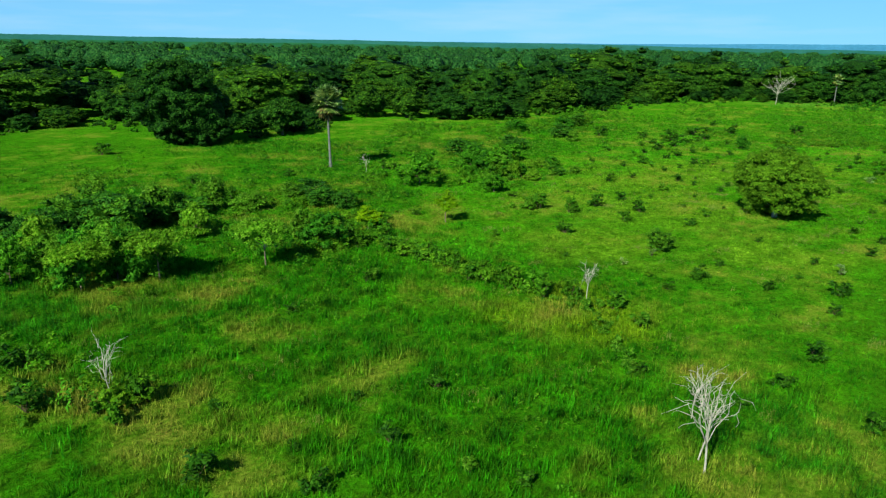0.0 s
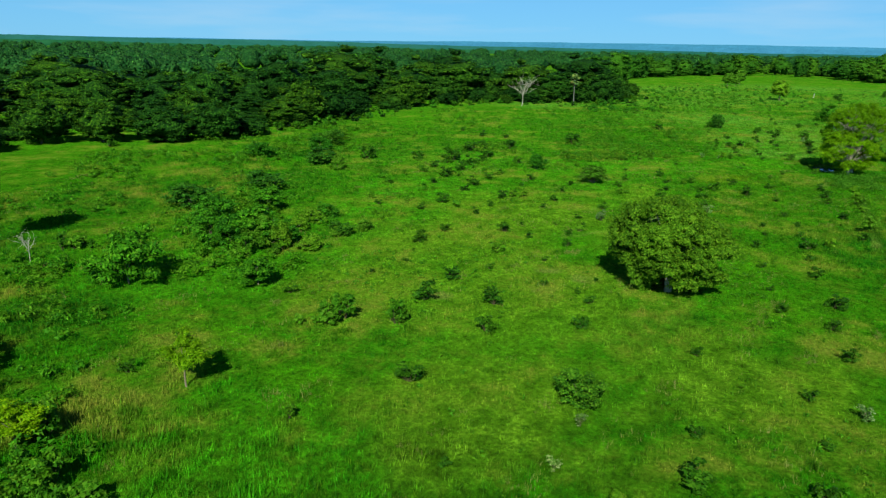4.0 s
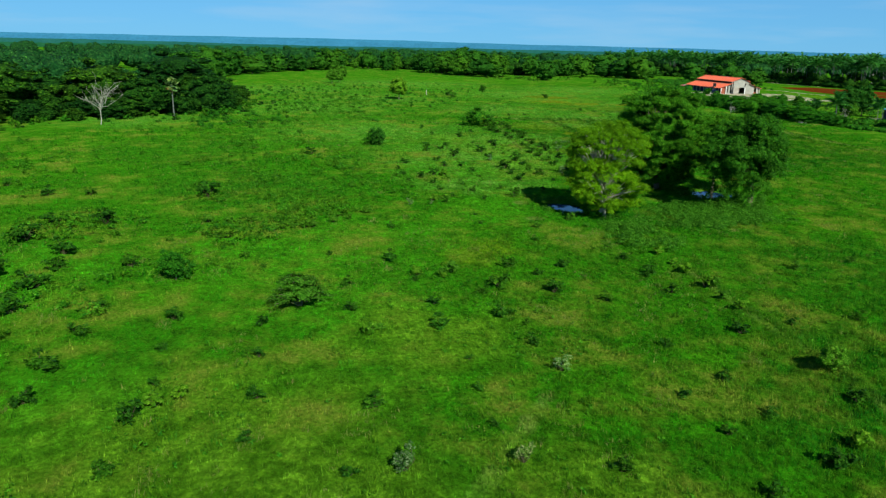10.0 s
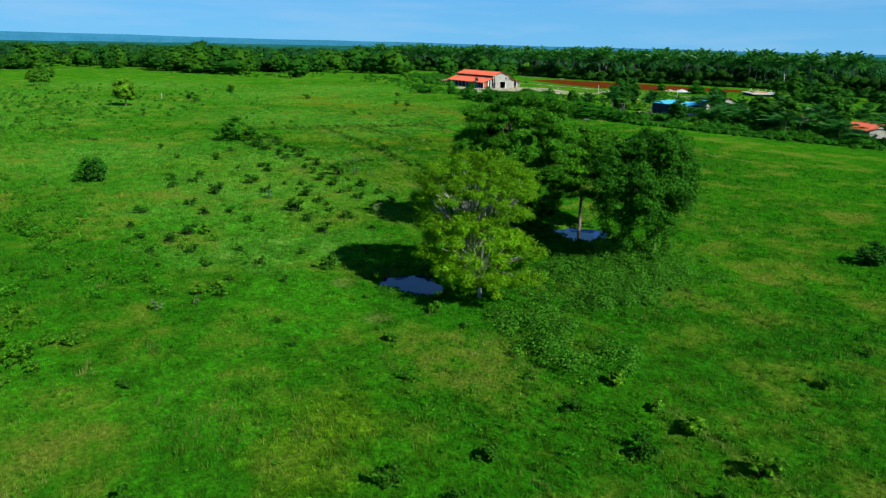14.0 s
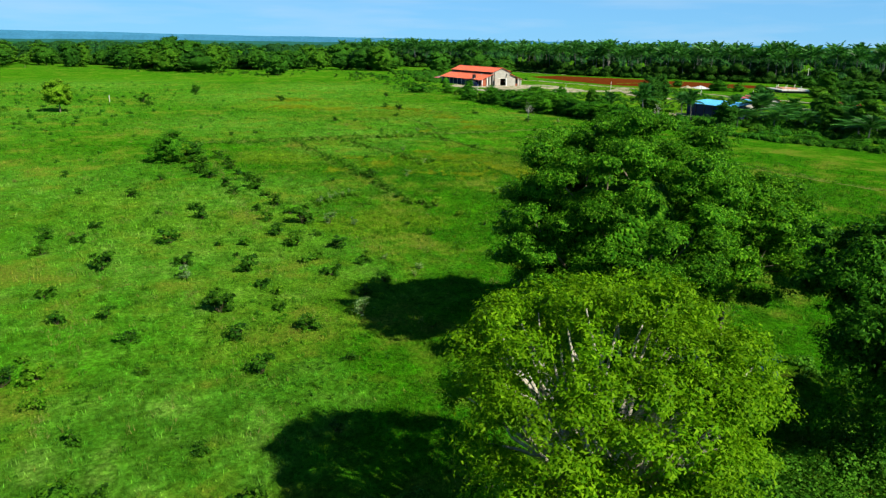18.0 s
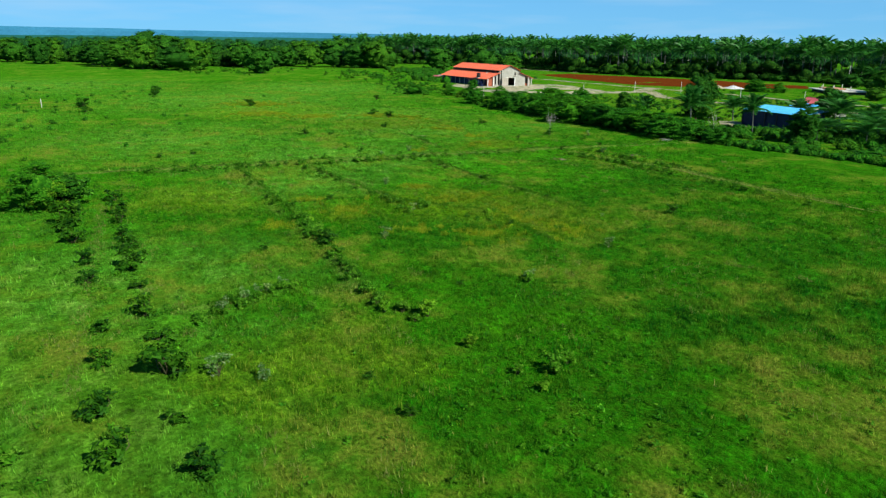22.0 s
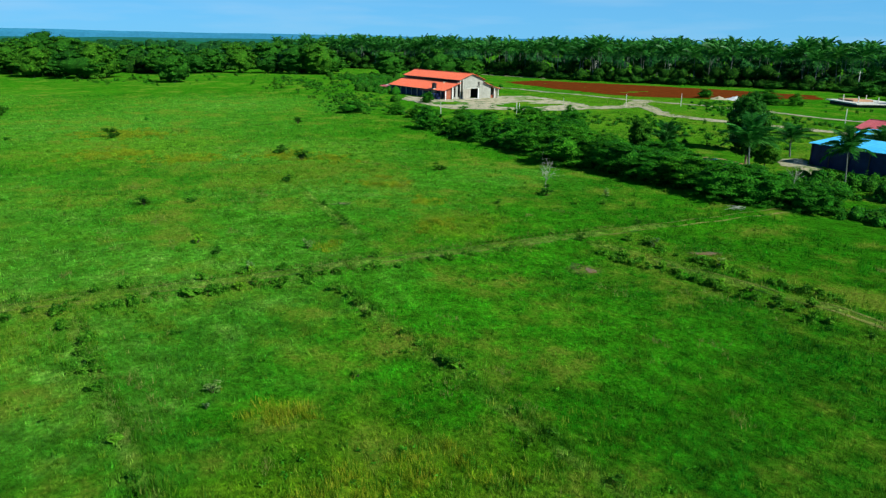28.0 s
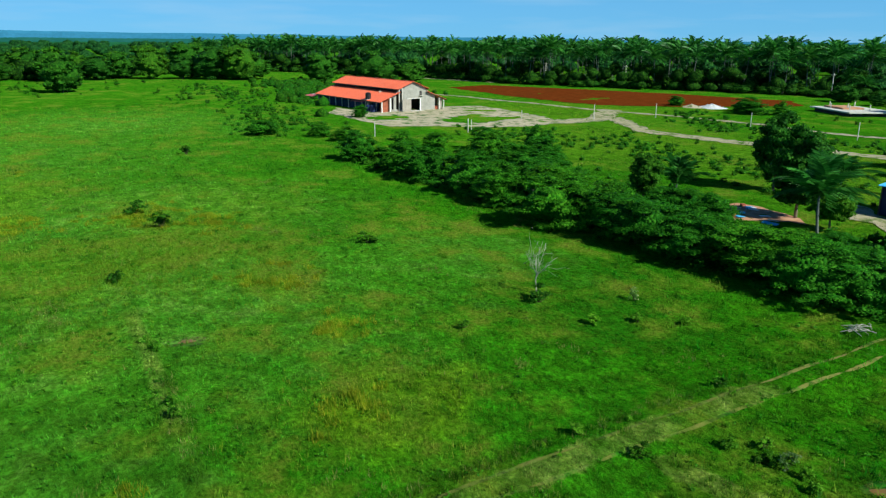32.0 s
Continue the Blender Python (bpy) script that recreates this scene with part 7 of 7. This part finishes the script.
def slab(name, pts, thick, mat, parent, label=""):
    """A flat panel: four corners in a row, given a thickness downwards."""
    bm = bmesh.new()
    top = [bm.verts.new(p) for p in pts]
    low = [bm.verts.new((p[0], p[1], p[2] - thick)) for p in pts]
    bm.faces.new(top), bm.faces.new(low[::-1])
    for i in range(4):
        j = (i + 1) % 4
        bm.faces.new((top[j], top[i], low[i], low[j]))
    bmesh.ops.recalc_face_normals(bm, faces=bm.faces)
    return part(name, bm, mat, parent, label)


def roof_sheets(parent, mesh_cache, u0, u1, v0, z0, v1, z1, mat, step=1.05):
    """Ribbed roof sheets side by side from eave (v0, z0) to ridge (v1, z1)."""
    n = int(round((u1 - u0) / step))
    w = (u1 - u0) / n
    key = (v0, z0, v1, z1)
    bm = bmesh.new()
    prof = [(0.0, 0.0), (0.04, 0.05), (0.10, 0.05), (0.14, 0.0), (w / 2 - 0.03, 0.0), (w / 2, 0.03), (w / 2 + 0.03, 0.0), (w + 0.02, 0.0)]
    rows = []
    for v, z in ((v0, z0), (v1, z1)):
        rows.append([bm.verts.new((a, v, z + b)) for a, b in prof])
    lows = [[bm.verts.new((a, v, z - 0.05)) for a in (0.0, w + 0.02)] for v, z in ((v0, z0), (v1, z1))]
    for i in range(len(prof) - 1):
        bm.faces.new((rows[0][i], rows[0][i + 1], rows[1][i + 1], rows[1][i]))
    bm.faces.new((lows[0][0], lows[1][0], lows[1][1], lows[0][1]))
    bm.faces.new((rows[0][0], rows[0][-1], lows[0][1], lows[0][0]))
    me = bpy.data.meshes.new("roof_sheet")
    bmesh.ops.recalc_face_normals(bm, faces=bm.faces)
    bm.to_mesh(me)
    bm.free()
    me.materials.append(mat)
    for i in range(n):
        ob = part("roof_sheet", me, mat, parent)
        ob.location = (u0 + i * w, 0, 0)


def wall_panel(parent, u, y0, y1, z0a, z1a, z1b, mat, name="wall", thick=0.2, label=""):
    """An upright wall across the barn at u, from y0 to y1, its top sloping from z1a to z1b."""
    bm = bmesh.new()
    pts = [(y0, z0a), (y1, z0a), (y1, z1b), (y0, z1a)]
    a, b = [bm.verts.new((u, y, z)) for y, z in pts], [bm.verts.new((u + thick, y, z)) for y, z in pts]
    bm.faces.new(a), bm.faces.new(b[::-1])
    for i in range(4):
        j = (i + 1) % 4
        bm.faces.new((a[j], a[i], b[i], b[j]))
    bmesh.ops.recalc_face_normals(bm, faces=bm.faces)
    return part(name, bm, mat, parent, label)


barn = tagged(new("barn"), "large barn with orange-red sheet roof and grey plaster gable", "barn")
barn.matrix_basis = pose(418.0, -107.7, 0.0, 0, 0, 5.7)
HR, HU, HL, A_, B_, LEN = 7.75, 5.85, 2.75, 4.9, 10.8, 36.8
HM = HU - 0.75                       # where the lower roof meets the upper wall
roof = part("roof", box_bm(0, -0.15, HR - 0.05, LEN, 0.15, HR + 0.10, 0.03), M_ROOF, barn, "orange-red ribbed metal roof in two tiers")
for s in (1, -1):
    roof_sheets(roof, None, 0, LEN, s * A_, HU, 0, HR, M_ROOF)
    roof_sheets(roof, None, -0.2, LEN, s * B_, HL, s * (A_ - 0.5), HM, M_ROOF)
    for v, z in ((A_, HU), (B_, HL)):
        part("fascia", box_bm(0 if v == A_ else -0.2, s * v - 0.06, z - 0.22, LEN, s * v + 0.06, z - 0.04), M_STEEL, roof)
    # near-black wall: the eaves' shade is put into its colour
    part("clerestory_wall", box_bm(0.9, s * (A_ - 0.7) - 0.1, 0.0, LEN - 0.4, s * (A_ - 0.7) + 0.1, HM + 0.2), M_DARK, barn, "upper side wall under the eaves, shade in its dark colour")


def top_at(y):
    ay = abs(y)
    return HR - 0.12 - (HR - HU) * ay / A_ if ay <= A_ else HM - 0.12 - (HM - HL) * (ay - A_ + 0.5) / (B_ - A_ + 0.5)


G = 0.8                              # the gable wall stands back from the roof's edge
for y0, y1, z0, mat in ((-9.9, -8.6, 0, M_BLOCK), (-7.4, -6.0, 0, M_WALL), (-6.0, -3.9, 0, M_WALL), (-3.9, -3.2, 0, M_WALL), (-3.2, -2.5, 0, M_WALL), (-2.5, 0.0, 3.1, M_WALL), (0.0, 1.6, 3.1, M_WALL),
                        (1.6, 3.2, 0, M_WALL), (4.0, 4.4, 0, M_WALL), (5.2, 6.0, 0, M_WALL), (6.6, 7.4, 0, M_WALL)):
    t0, t1 = top_at(y0), top_at(y1)
    if y0 < 0 < y1:
        t0 = t1 = min(t0, t1)
    wall_panel(barn, G, y0, y1, z0, t0, t1, mat)
for y0, y1, lo, hi in ((3.2, 4.0, 0, 0.7), (4.4, 5.2, 0, 0.6), (6.0, 6.6, 0, 0.7)):
    wall_panel(barn, G + 0.002, y0, y1, lo, hi, hi, M_WALL, "sill_wall")
    wall_panel(barn, G + 0.002, y0, y1, top_at((y0 + y1) / 2) - 0.7, top_at(y0) - 0.02, top_at(y1) - 0.02, M_WALL, "lintel_wall")
    part("window_frame", box_bm(G + 0.05, y0, hi, G + 0.12, y0 + 0.08, 2.6), M_STEEL, barn)
wall_panel(barn, G + 0.1, 7.4, 9.9, 0, top_at(7.4), top_at(9.9), M_BRICK, "brick_infill", 0.15, "red brick infill panel")
wall_panel(barn, G + 0.1, -8.6, -7.4, 0, 1.0, 1.0, M_BRICK, "brick_infill", 0.15, "low red brick infill panel")
part("upper_window", box_bm(G - 0.03, -3.0, 4.0, G + 0.06, -2.3, 5.2), M_DARK, barn, "dark narrow upper window")
part("window_ledge", box_bm(G - 0.5, -3.3, 3.85, G, -2.0, 3.97, 0.02), M_CONCRETE, barn)
part("door_leaf", box_bm(-0.9, 1.5, 0.05, -0.78, 4.3, 3.3, 0.02), M_BLOCK, barn, "grey-brown sliding door leaf pushed aside")
part("door_frame", box_bm(G - 0.12, 1.45, 0, G - 0.01, 1.75, 3.2, 0.02), M_WHITE, barn)
part("door_frame", box_bm(G - 0.12, -2.7, 0, G - 0.01, -2.4, 3.2, 0.02), M_WHITE, barn)
part("door_head", box_bm(G - 0.14, -2.7, 3.2, G - 0.01, 1.75, 3.42, 0.02), M_CONCRETE, barn)
part("doorstep", box_bm(-1.0, -2.6, 0, G, 1.6, 0.14, 0.03), M_CONCRETE, barn, "pale concrete doorstep")
part("inner_wall", box_bm(8.0, -6.0, 0, 8.2, 6.0, 5.0), M_BLOCK, barn)
part("inner_door", box_bm(7.9, -0.2, 0, 7.98, 0.6, 2.2), M_BRICK, barn, "reddish inner door")
for y in (9.95, 7.4, -8.5, -10.0):
    part("post", box_bm(0.2, y - 0.13, 0, 0.46, y + 0.13, top_at(y) - 0.05, 0.02), M_WHITE if y > 0 else M_CONCRETE, barn, "pale concrete corner post")
for y in (4.55, 3.6):
    part("post", box_bm(0.25, y - 0.1, 0, 0.45, y + 0.1, top_at(y), 0.02), M_CONCRETE, barn)
n = 9
for i in range(n):
    u0, u1 = 3.0 + i * 3.7, 3.0 + (i + 1) * 3.7
    part("side_sheet", box_bm(u0 + 0.12, 9.2, 0, u1, 9.28, HL - 0.1), M_BLUEWALL, barn, "dark blue sheet wall under the eave")
    part("post", box_bm(u0 - 0.1, 9.9, 0, u0 + 0.1, 10.1, HL + 0.1, 0.02), M_CONCRETE, barn)
part("back_wall", box_bm(LEN - 0.6, -9.8, 0, LEN - 0.4, 9.8, HL), M_WALL, barn)
part("back_gable", box_bm(LEN - 0.62, -4.2, HL, LEN - 0.42, 4.2, HU - 0.1), M_WALL, barn)
part("far_side_wall", box_bm(2.0, -9.3, 0, LEN - 0.6, -9.1, HL + 0.2), M_BLOCK, barn)
for k in range(7):
    y = -5.4 - k * 0.8
    part("rafter", box_bm(-0.1, y - 0.05, top_at(y) - 0.1, 0.75, y + 0.05, top_at(y) + 0.02), M_CONCRETE, barn)
slab("porch_roof", [(9, 11.0, 2.25), (15, 11.0, 2.25), (15, 9.4, 2.65), (9, 9.4, 2.65)], 0.06, M_PINKROOF, barn, "faded red porch roof")
slab("lean_to_roof", [(LEN, 9.6, 2.2), (LEN + 5, 9.6, 2.2), (LEN + 5, 5.5, 3.0), (LEN, 5.5, 3.0)], 0.06, M_CONCRETE, barn, "grey lean-to roof at the back")
slab("lean_to_roof", [(LEN + 0.5, 11.2, 1.9), (LEN + 6, 11.2, 1.9), (LEN + 6, 9.4, 2.25), (LEN + 0.5, 9.4, 2.25)], 0.06, M_PINKROOF, barn, "faded red lean-to roof")


def drum(r, h, z0, seg=20):
    bm = bmesh.new()
    prof = [(0.0, 0.0), (0.92, 0.0), (1.0, 0.05), (1.0, 0.28), (0.96, 0.31), (1.0, 0.34), (1.0, 0.62), (0.96, 0.65), (1.0, 0.68), (1.0, 0.85), (0.55, 0.97), (0.35, 0.97), (0.35, 1.0), (0.0, 1.0)]
    rings = [[bm.verts.new((r * a * math.cos(2 * math.pi * i / seg), r * a * math.sin(2 * math.pi * i / seg), z0 + h * b)) for i in range(seg)] for a, b in prof if a > 0]
    for q0, q1 in zip(rings[:-1], rings[1:]):
        for i in range(seg):
            bm.faces.new((q0[i], q0[(i + 1) % seg], q1[(i + 1) % seg], q1[i]))
    bm.faces.new(rings[0][::-1]), bm.faces.new(rings[-1])
    return bm


tank = tagged(new("water_tank"), "black ribbed plastic water tank on a stand", "water tank")
tank.matrix_basis = pose(418, -107.7, 0, 0, 0, 5.7) @ pose(7.2, 9.9, 0)
part("tank_body", drum(0.75, 1.75, 3.1), M_TANK, tank)
for sx in (-0.5, 0.5):
    for sy in (-0.5, 0.5):
        part("leg", box_bm(sx - 0.08, sy - 0.08, 0, sx + 0.08, sy + 0.08, 3.02), M_CONCRETE, tank)
part("platform", box_bm(-0.85, -0.85, 3.0, 0.85, 0.85, 3.1, 0.02), M_CONCRETE, tank)
for i, (u, v) in enumerate(((3.2, 10.9), (5.0, 11.1))):
    d = tagged(new("water_drum", None), "dark blue plastic drum standing outside the barn", "drum")
    d.matrix_basis = pose(418, -107.7, 0, 0, 0, 5.7) @ pose(u, v, 0.05)
    part("drum_body", drum(0.75, 1.8, 0.0), M_BLUEWALL, d)

# ---- hamlet ----


def shed(x, y, turn, length, depth, front, back, roof_mat, wall_mat, label):
    """A lean-to shed on posts with a ribbed single-slope roof; the front runs along its own x."""
    root = tagged(new("shed"), label, "shed")
    root.matrix_basis = pose(x, y, 0, 0, 0, turn)
    r = part("roof", box_bm(0, 0.0, front - 0.12, length, 0.06, front - 0.02), roof_mat, root)
    roof_sheets(r, None, -0.4, length + 0.4, -0.5, front, depth + 0.5, back, roof_mat)
    for u0, v0, u1, v1 in ((0, 0, length, 0.12), (0, depth - 0.12, length, depth), (0, 0.13, 0.12, depth - 0.13), (length - 0.12, 0.13, length, depth - 0.13)):
        part("wall", box_bm(u0, v0, 0, u1, v1, min(front, back) - 0.12), wall_mat, root)
    n = max(3, int(length / 3))
    for i in range(n + 1):
        part("post", box_bm(i * length / n - 0.07, -0.2, 0, i * length / n + 0.07, -0.06, front - 0.08, 0.01), M_STEEL, root)
    return root


def cottage(x, y, turn, length, depth, eave, ridge, label, roof_mat=M_PINKROOF, wall_mat=M_WALL):
    root = tagged(new("cottage"), label, "house")
    root.matrix_basis = pose(x, y, 0, 0, 0, turn)
    r = part("roof", box_bm(-0.5, -0.12, ridge - 0.04, length + 0.5, 0.12, ridge + 0.07, 0.02), roof_mat, root)
    for s in (1, -1):
        roof_sheets(r, None, -0.5, length + 0.5, s * (depth / 2 + 0.6), eave - 0.2, 0, ridge, roof_mat)
        part("wall", box_bm(0, s * depth / 2 - 0.1, 0, length, s * depth / 2 + 0.1, eave - 0.1), wall_mat, root)
    for u in (0.1, length - 0.1):
        bm = bmesh.new()
        pts = [(-depth / 2 + 0.1, 0), (depth / 2 - 0.1, 0), (depth / 2 - 0.1, eave - 0.1), (0, ridge - 0.15), (-depth / 2 + 0.1, eave - 0.1)]
        a, b = [bm.verts.new((u - 0.1, p, z)) for p, z in pts], [bm.verts.new((u + 0.1, p, z)) for p, z in pts]
        bm.faces.new(a), bm.faces.new(b[::-1])
        for i in range(5):
            bm.faces.new((a[(i + 1) % 5], a[i], b[i], b[(i + 1) % 5]))
        bmesh.ops.recalc_face_normals(bm, faces=bm.faces)
        part("gable_wall", bm, wall_mat, root)
    part("door", box_bm(length * 0.4, depth / 2 + 0.1, 0, length * 0.4 + 0.9, depth / 2 + 0.14, 2.0), M_DARK, root)
    part("window", box_bm(length * 0.7, depth / 2 + 0.1, 0.9, length * 0.7 + 1.0, depth / 2 + 0.14, 1.9), M_DARK, root)
    return root


shed(289.0, -96.2, 180, 15.4, 6.2, 3.4, 4.1, M_BLUEROOF, M_BLUEWALL, "long shed with bright blue sheet roof and dark walls")
cottage(305, -134, 170, 10, 6, 2.6, 4.0, "cottage with faded red sheet roof among palms")
cottage(252, -113, 175, 6, 5, 2.2, 3.2, "small hut with faded red sheet roof under palms")
cottage(272, -132, 160, 8, 6, 2.6, 4.2, "house with red sheet roof among palms", M_ROOF)
cottage(224, -104, 170, 8, 6, 2.6, 3.8, "low house with red roof behind the scrub", M_ROOF)
shed(300, -122.5, 185, 5, 4, 2.5, 3.0, M_BLUEROOF, M_WALL, "small shed with blue sheet roof")
shed(410, -300, 150, 9, 6, 3.2, 4.0, M_WHITE, M_WALL, "far shed with white sheet roof between palms")
shed(622, -30, 120, 9, 5, 3.0, 3.6, M_PINKROOF, M_BRICK, "small brick-red hut at the edge of the wood")
shed(700, -95, 110, 12, 6, 3.0, 3.8, M_CONCRETE, M_WALL, "far pale hut among trees")
platform = tagged(new("platform"), "raised pale concrete platform with rusty reinforcement stubs", "platform")
platform.matrix_basis = pose(357, -203, 0, 0, 0, -28)
part("deck", box_bm(-3, -14, 0.9, 16, 0, 1.25, 0.05), M_CONCRETE, platform)
part("footing", box_bm(-2, -13, 0, 15, -1, 0.9), M_DARK, platform)
for i, (u, v) in enumerate(((2, -3), (6, -5), (9, -2), (13, -4), (4, -10), (11, -10))):
    part("column_stub", box_bm(u - 0.11, v - 0.11, 1.25, u + 0.11, v + 0.11, 2.6 + 0.3 * (i % 2), 0.02), M_CONCRETE, platform)
part("kerb", box_bm(5, -9, 1.25, 14, -3, 1.7, 0.04), M_JUNK, platform)


def post_thing(x, y, h, r, label, category, mat, arm=False):
    root = tagged(new("utility_pole" if arm else "fence_post"), label, category)
    root.matrix_basis = pose(x, y, gz1(x, y), 0, 0, (x * 37) % 90)
    part("shaft", mesh_of("shaft", *tube([(0, 0, -0.2), (0.01, 0, h * 0.5), (0.02, 0.01, h)], [r, r * 0.9, r * 0.75], 6), mat), mat, root)
    if arm:
        part("crossarm", box_bm(-0.9, -0.06, h - 0.6, 0.9, 0.06, h - 0.48), mat, root)
        part("brace", mesh_of("brace", *tube([(0, 0, h - 1.6), (0.4, 0, h - 0.6)], [0.03, 0.03], 4), mat), mat, root)
    else:
        part("cap", box_bm(-r, -r, h - 0.02, r, r, h + 0.06, 0.01), mat, root)
    return root


for x, y, h in ((374.7, -75.3, 2.9), (372.4, -95.5, 2.8), (373.5, -97, 2.4), (388, -121, 2.2), (380, -137, 3.6), (376, -154, 3.5), (350, -156, 3.4), (327, -158, 3.4), (366, 46, 2.0)):
    post_thing(x, y, h, 0.10, "pale concrete post standing in the grass", "post", M_CONCRETE)
for x, y in ((548, -219), (536, -247), (490, -256), (400, -268), (590, -200)):
    post_thing(x, y, 8.2, 0.16, "pale concrete power pole with a crossarm", "pole", M_CONCRETE, True)


def heap(name, x, y, r, h, mat, label, category, seed):
    rng = np.random.default_rng(seed)
    a, q = np.meshgrid(np.linspace(0, 2 * math.pi, 28, endpoint=False), np.linspace(0, 1, 9))
    z = h * (1 - q) ** 1.2 + 0.12 * h * rng.normal(size=q.shape) * (1 - q) - 0.15 * q
    rr = r * q * (1 + 0.12 * np.sin(3 * a + seed))
    v = np.stack([x + rr * np.cos(a), y + rr * np.sin(a) * 0.7, z], -1).reshape(-1, 3)
    f = [[i * 28 + j, (i + 1) * 28 + j, (i + 1) * 28 + (j + 1) % 28, i * 28 + (j + 1) % 28] for i in range(8) for j in range(28)]
    return tagged(new(name, mesh_of(name, v, np.array(f), mat)), label, category)


heap("gravel_heap", 389, -191, 5.5, 1.1, M_GRAVEL, "heap of pale gravel beside the red soil", "heap", 2)
heap("gravel_heap", 393, -187, 4.5, 0.9, M_SAND, "heap of sand beside the red soil", "heap", 3)
sheet("rubble_patch", [(299, -77.5), (296.5, -77), (294, -82), (290.5, -86), (294, -88), (300.5, -87.5), (301.5, -83)], M_JUNK, 0.06, "patch of orange building rubble behind the hedge", "rubble")
sheet("bare_patch", [(296, -96), (283, -88), (272, -88), (268, -91), (282, -91), (294, -99)], M_ROAD, 0.07, "bare sandy yard behind the hedge", "yard")
M_MUDWATER = water_material("muddy_water", (0.16, 0.095, 0.025), 0.3)


def wet_patch(name, x, y, rx, ry, turn, mat, lift, label, category, seed):
    """A small flat patch with a wavering outline."""
    bm = bmesh.new()
    a = np.linspace(0, 2 * math.pi, 36, endpoint=False)
    k = 1 + 0.16 * np.sin(3 * a + seed) + 0.10 * np.sin(5 * a + 2 * seed) + 0.05 * np.sin(9 * a)
    u, v, t = rx * k * np.cos(a), ry * k * np.sin(a), radians(turn)
    px, py = x + u * math.cos(t) - v * math.sin(t), y + u * math.sin(t) + v * math.cos(t)
    rings = []
    for k in (1.0, 0.85, 0.7, 0.55, 0.4, 0.25, 0.1):
        at = [(x + (p - x) * k, y + (q - y) * k) for p, q in zip(px, py)]
        rings.append([bm.verts.new((p, q, gz1(p, q) + lift - 0.02 * (k == 1.0))) for p, q in at])
    for a, b in zip(rings[:-1], rings[1:]):
        for i in range(36):
            bm.faces.new((a[i], a[(i + 1) % 36], b[(i + 1) % 36], b[i]))
    bm.faces.new(rings[-1])
    tagged(part(name, bm, mat, None), label, category, kind="structure")


wet_patch("mud_patch", 261.2, -32.6, 1.5, 0.9, -15, M_MUD, 0.025, "small bare muddy wallow in the grass", "mud", 1)
wet_patch("mud_patch", 291.2, -22.1, 1.3, 0.7, 80, M_MUD, 0.025, "small bare muddy hollow on the bank", "mud", 2)
wet_patch("mud_patch", 260.1, -44.9, 1.5, 0.7, 60, M_MUD, 0.025, "bare mud round a puddle beside the lane", "mud", 4)
for i, (x, y, rx, ry, turn) in enumerate(((291.2, -22.2, 0.5, 0.3, 80), (260.4, -32.9, 0.7, 0.4, -15), (260.0, -44.9, 1.1, 0.45, 60))):
    wet_patch("puddle", x, y, rx, ry, turn, M_MUDWATER, 0.04, "small brown puddle in the grass", "puddle", i)
rng_d = np.random.default_rng(97)
for i in range(16):
    x, y = rng_d.uniform(292, 300), rng_d.uniform(-87, -78)
    lx, ly, mat, lab = ((1.6, 0.9, M_BLUEROOF, "pale blue sheet thrown down on rubble"), (1.1, 0.6, M_WHITE, "broken white board lying on rubble"), (1.4, 0.25, M_CONCRETE, "grey plank lying on rubble"), (0.5, 0.4, M_BRICK, "lump of broken brick on the bare ground"))[i % 4]
    ob = part("debris", box_bm(-lx / 2, -ly / 2, 0, lx / 2, ly / 2, 0.05 if i % 4 < 3 else 0.25, 0.01), mat, None)
    ob.matrix_basis = pose(x, y, gz1(x, y) + 0.06, rng_d.uniform(-4, 4), rng_d.uniform(-4, 4), rng_d.uniform(0, 180))
    tagged(ob, lab, "debris", "debris")
pile = tagged(new("brush_pile"), "pile of bleached cut branches lying by the track", "brush pile")
pile.matrix_basis = put(pile, 270.8, -60.5, 0, 0.7)
rng_k = np.random.default_rng(99)
for i in range(14):
    a, l0 = rng_k.uniform(0, 3.14), rng_k.uniform(0.6, 1.5)
    c = rng_k.normal(size=3) * np.array([0.5, 0.7, 0]) + np.array([0, 0, 0.12 + 0.03 * i])
    d = np.array([math.cos(a), math.sin(a), rng_k.normal() * 0.15]) * l0
    part("branch", mesh_of("branch", *limb(c - d, c + d, 0.06, 0.03, rng_k, 0.2, 4, 5), M_DEADWOOD), M_DEADWOOD, pile)
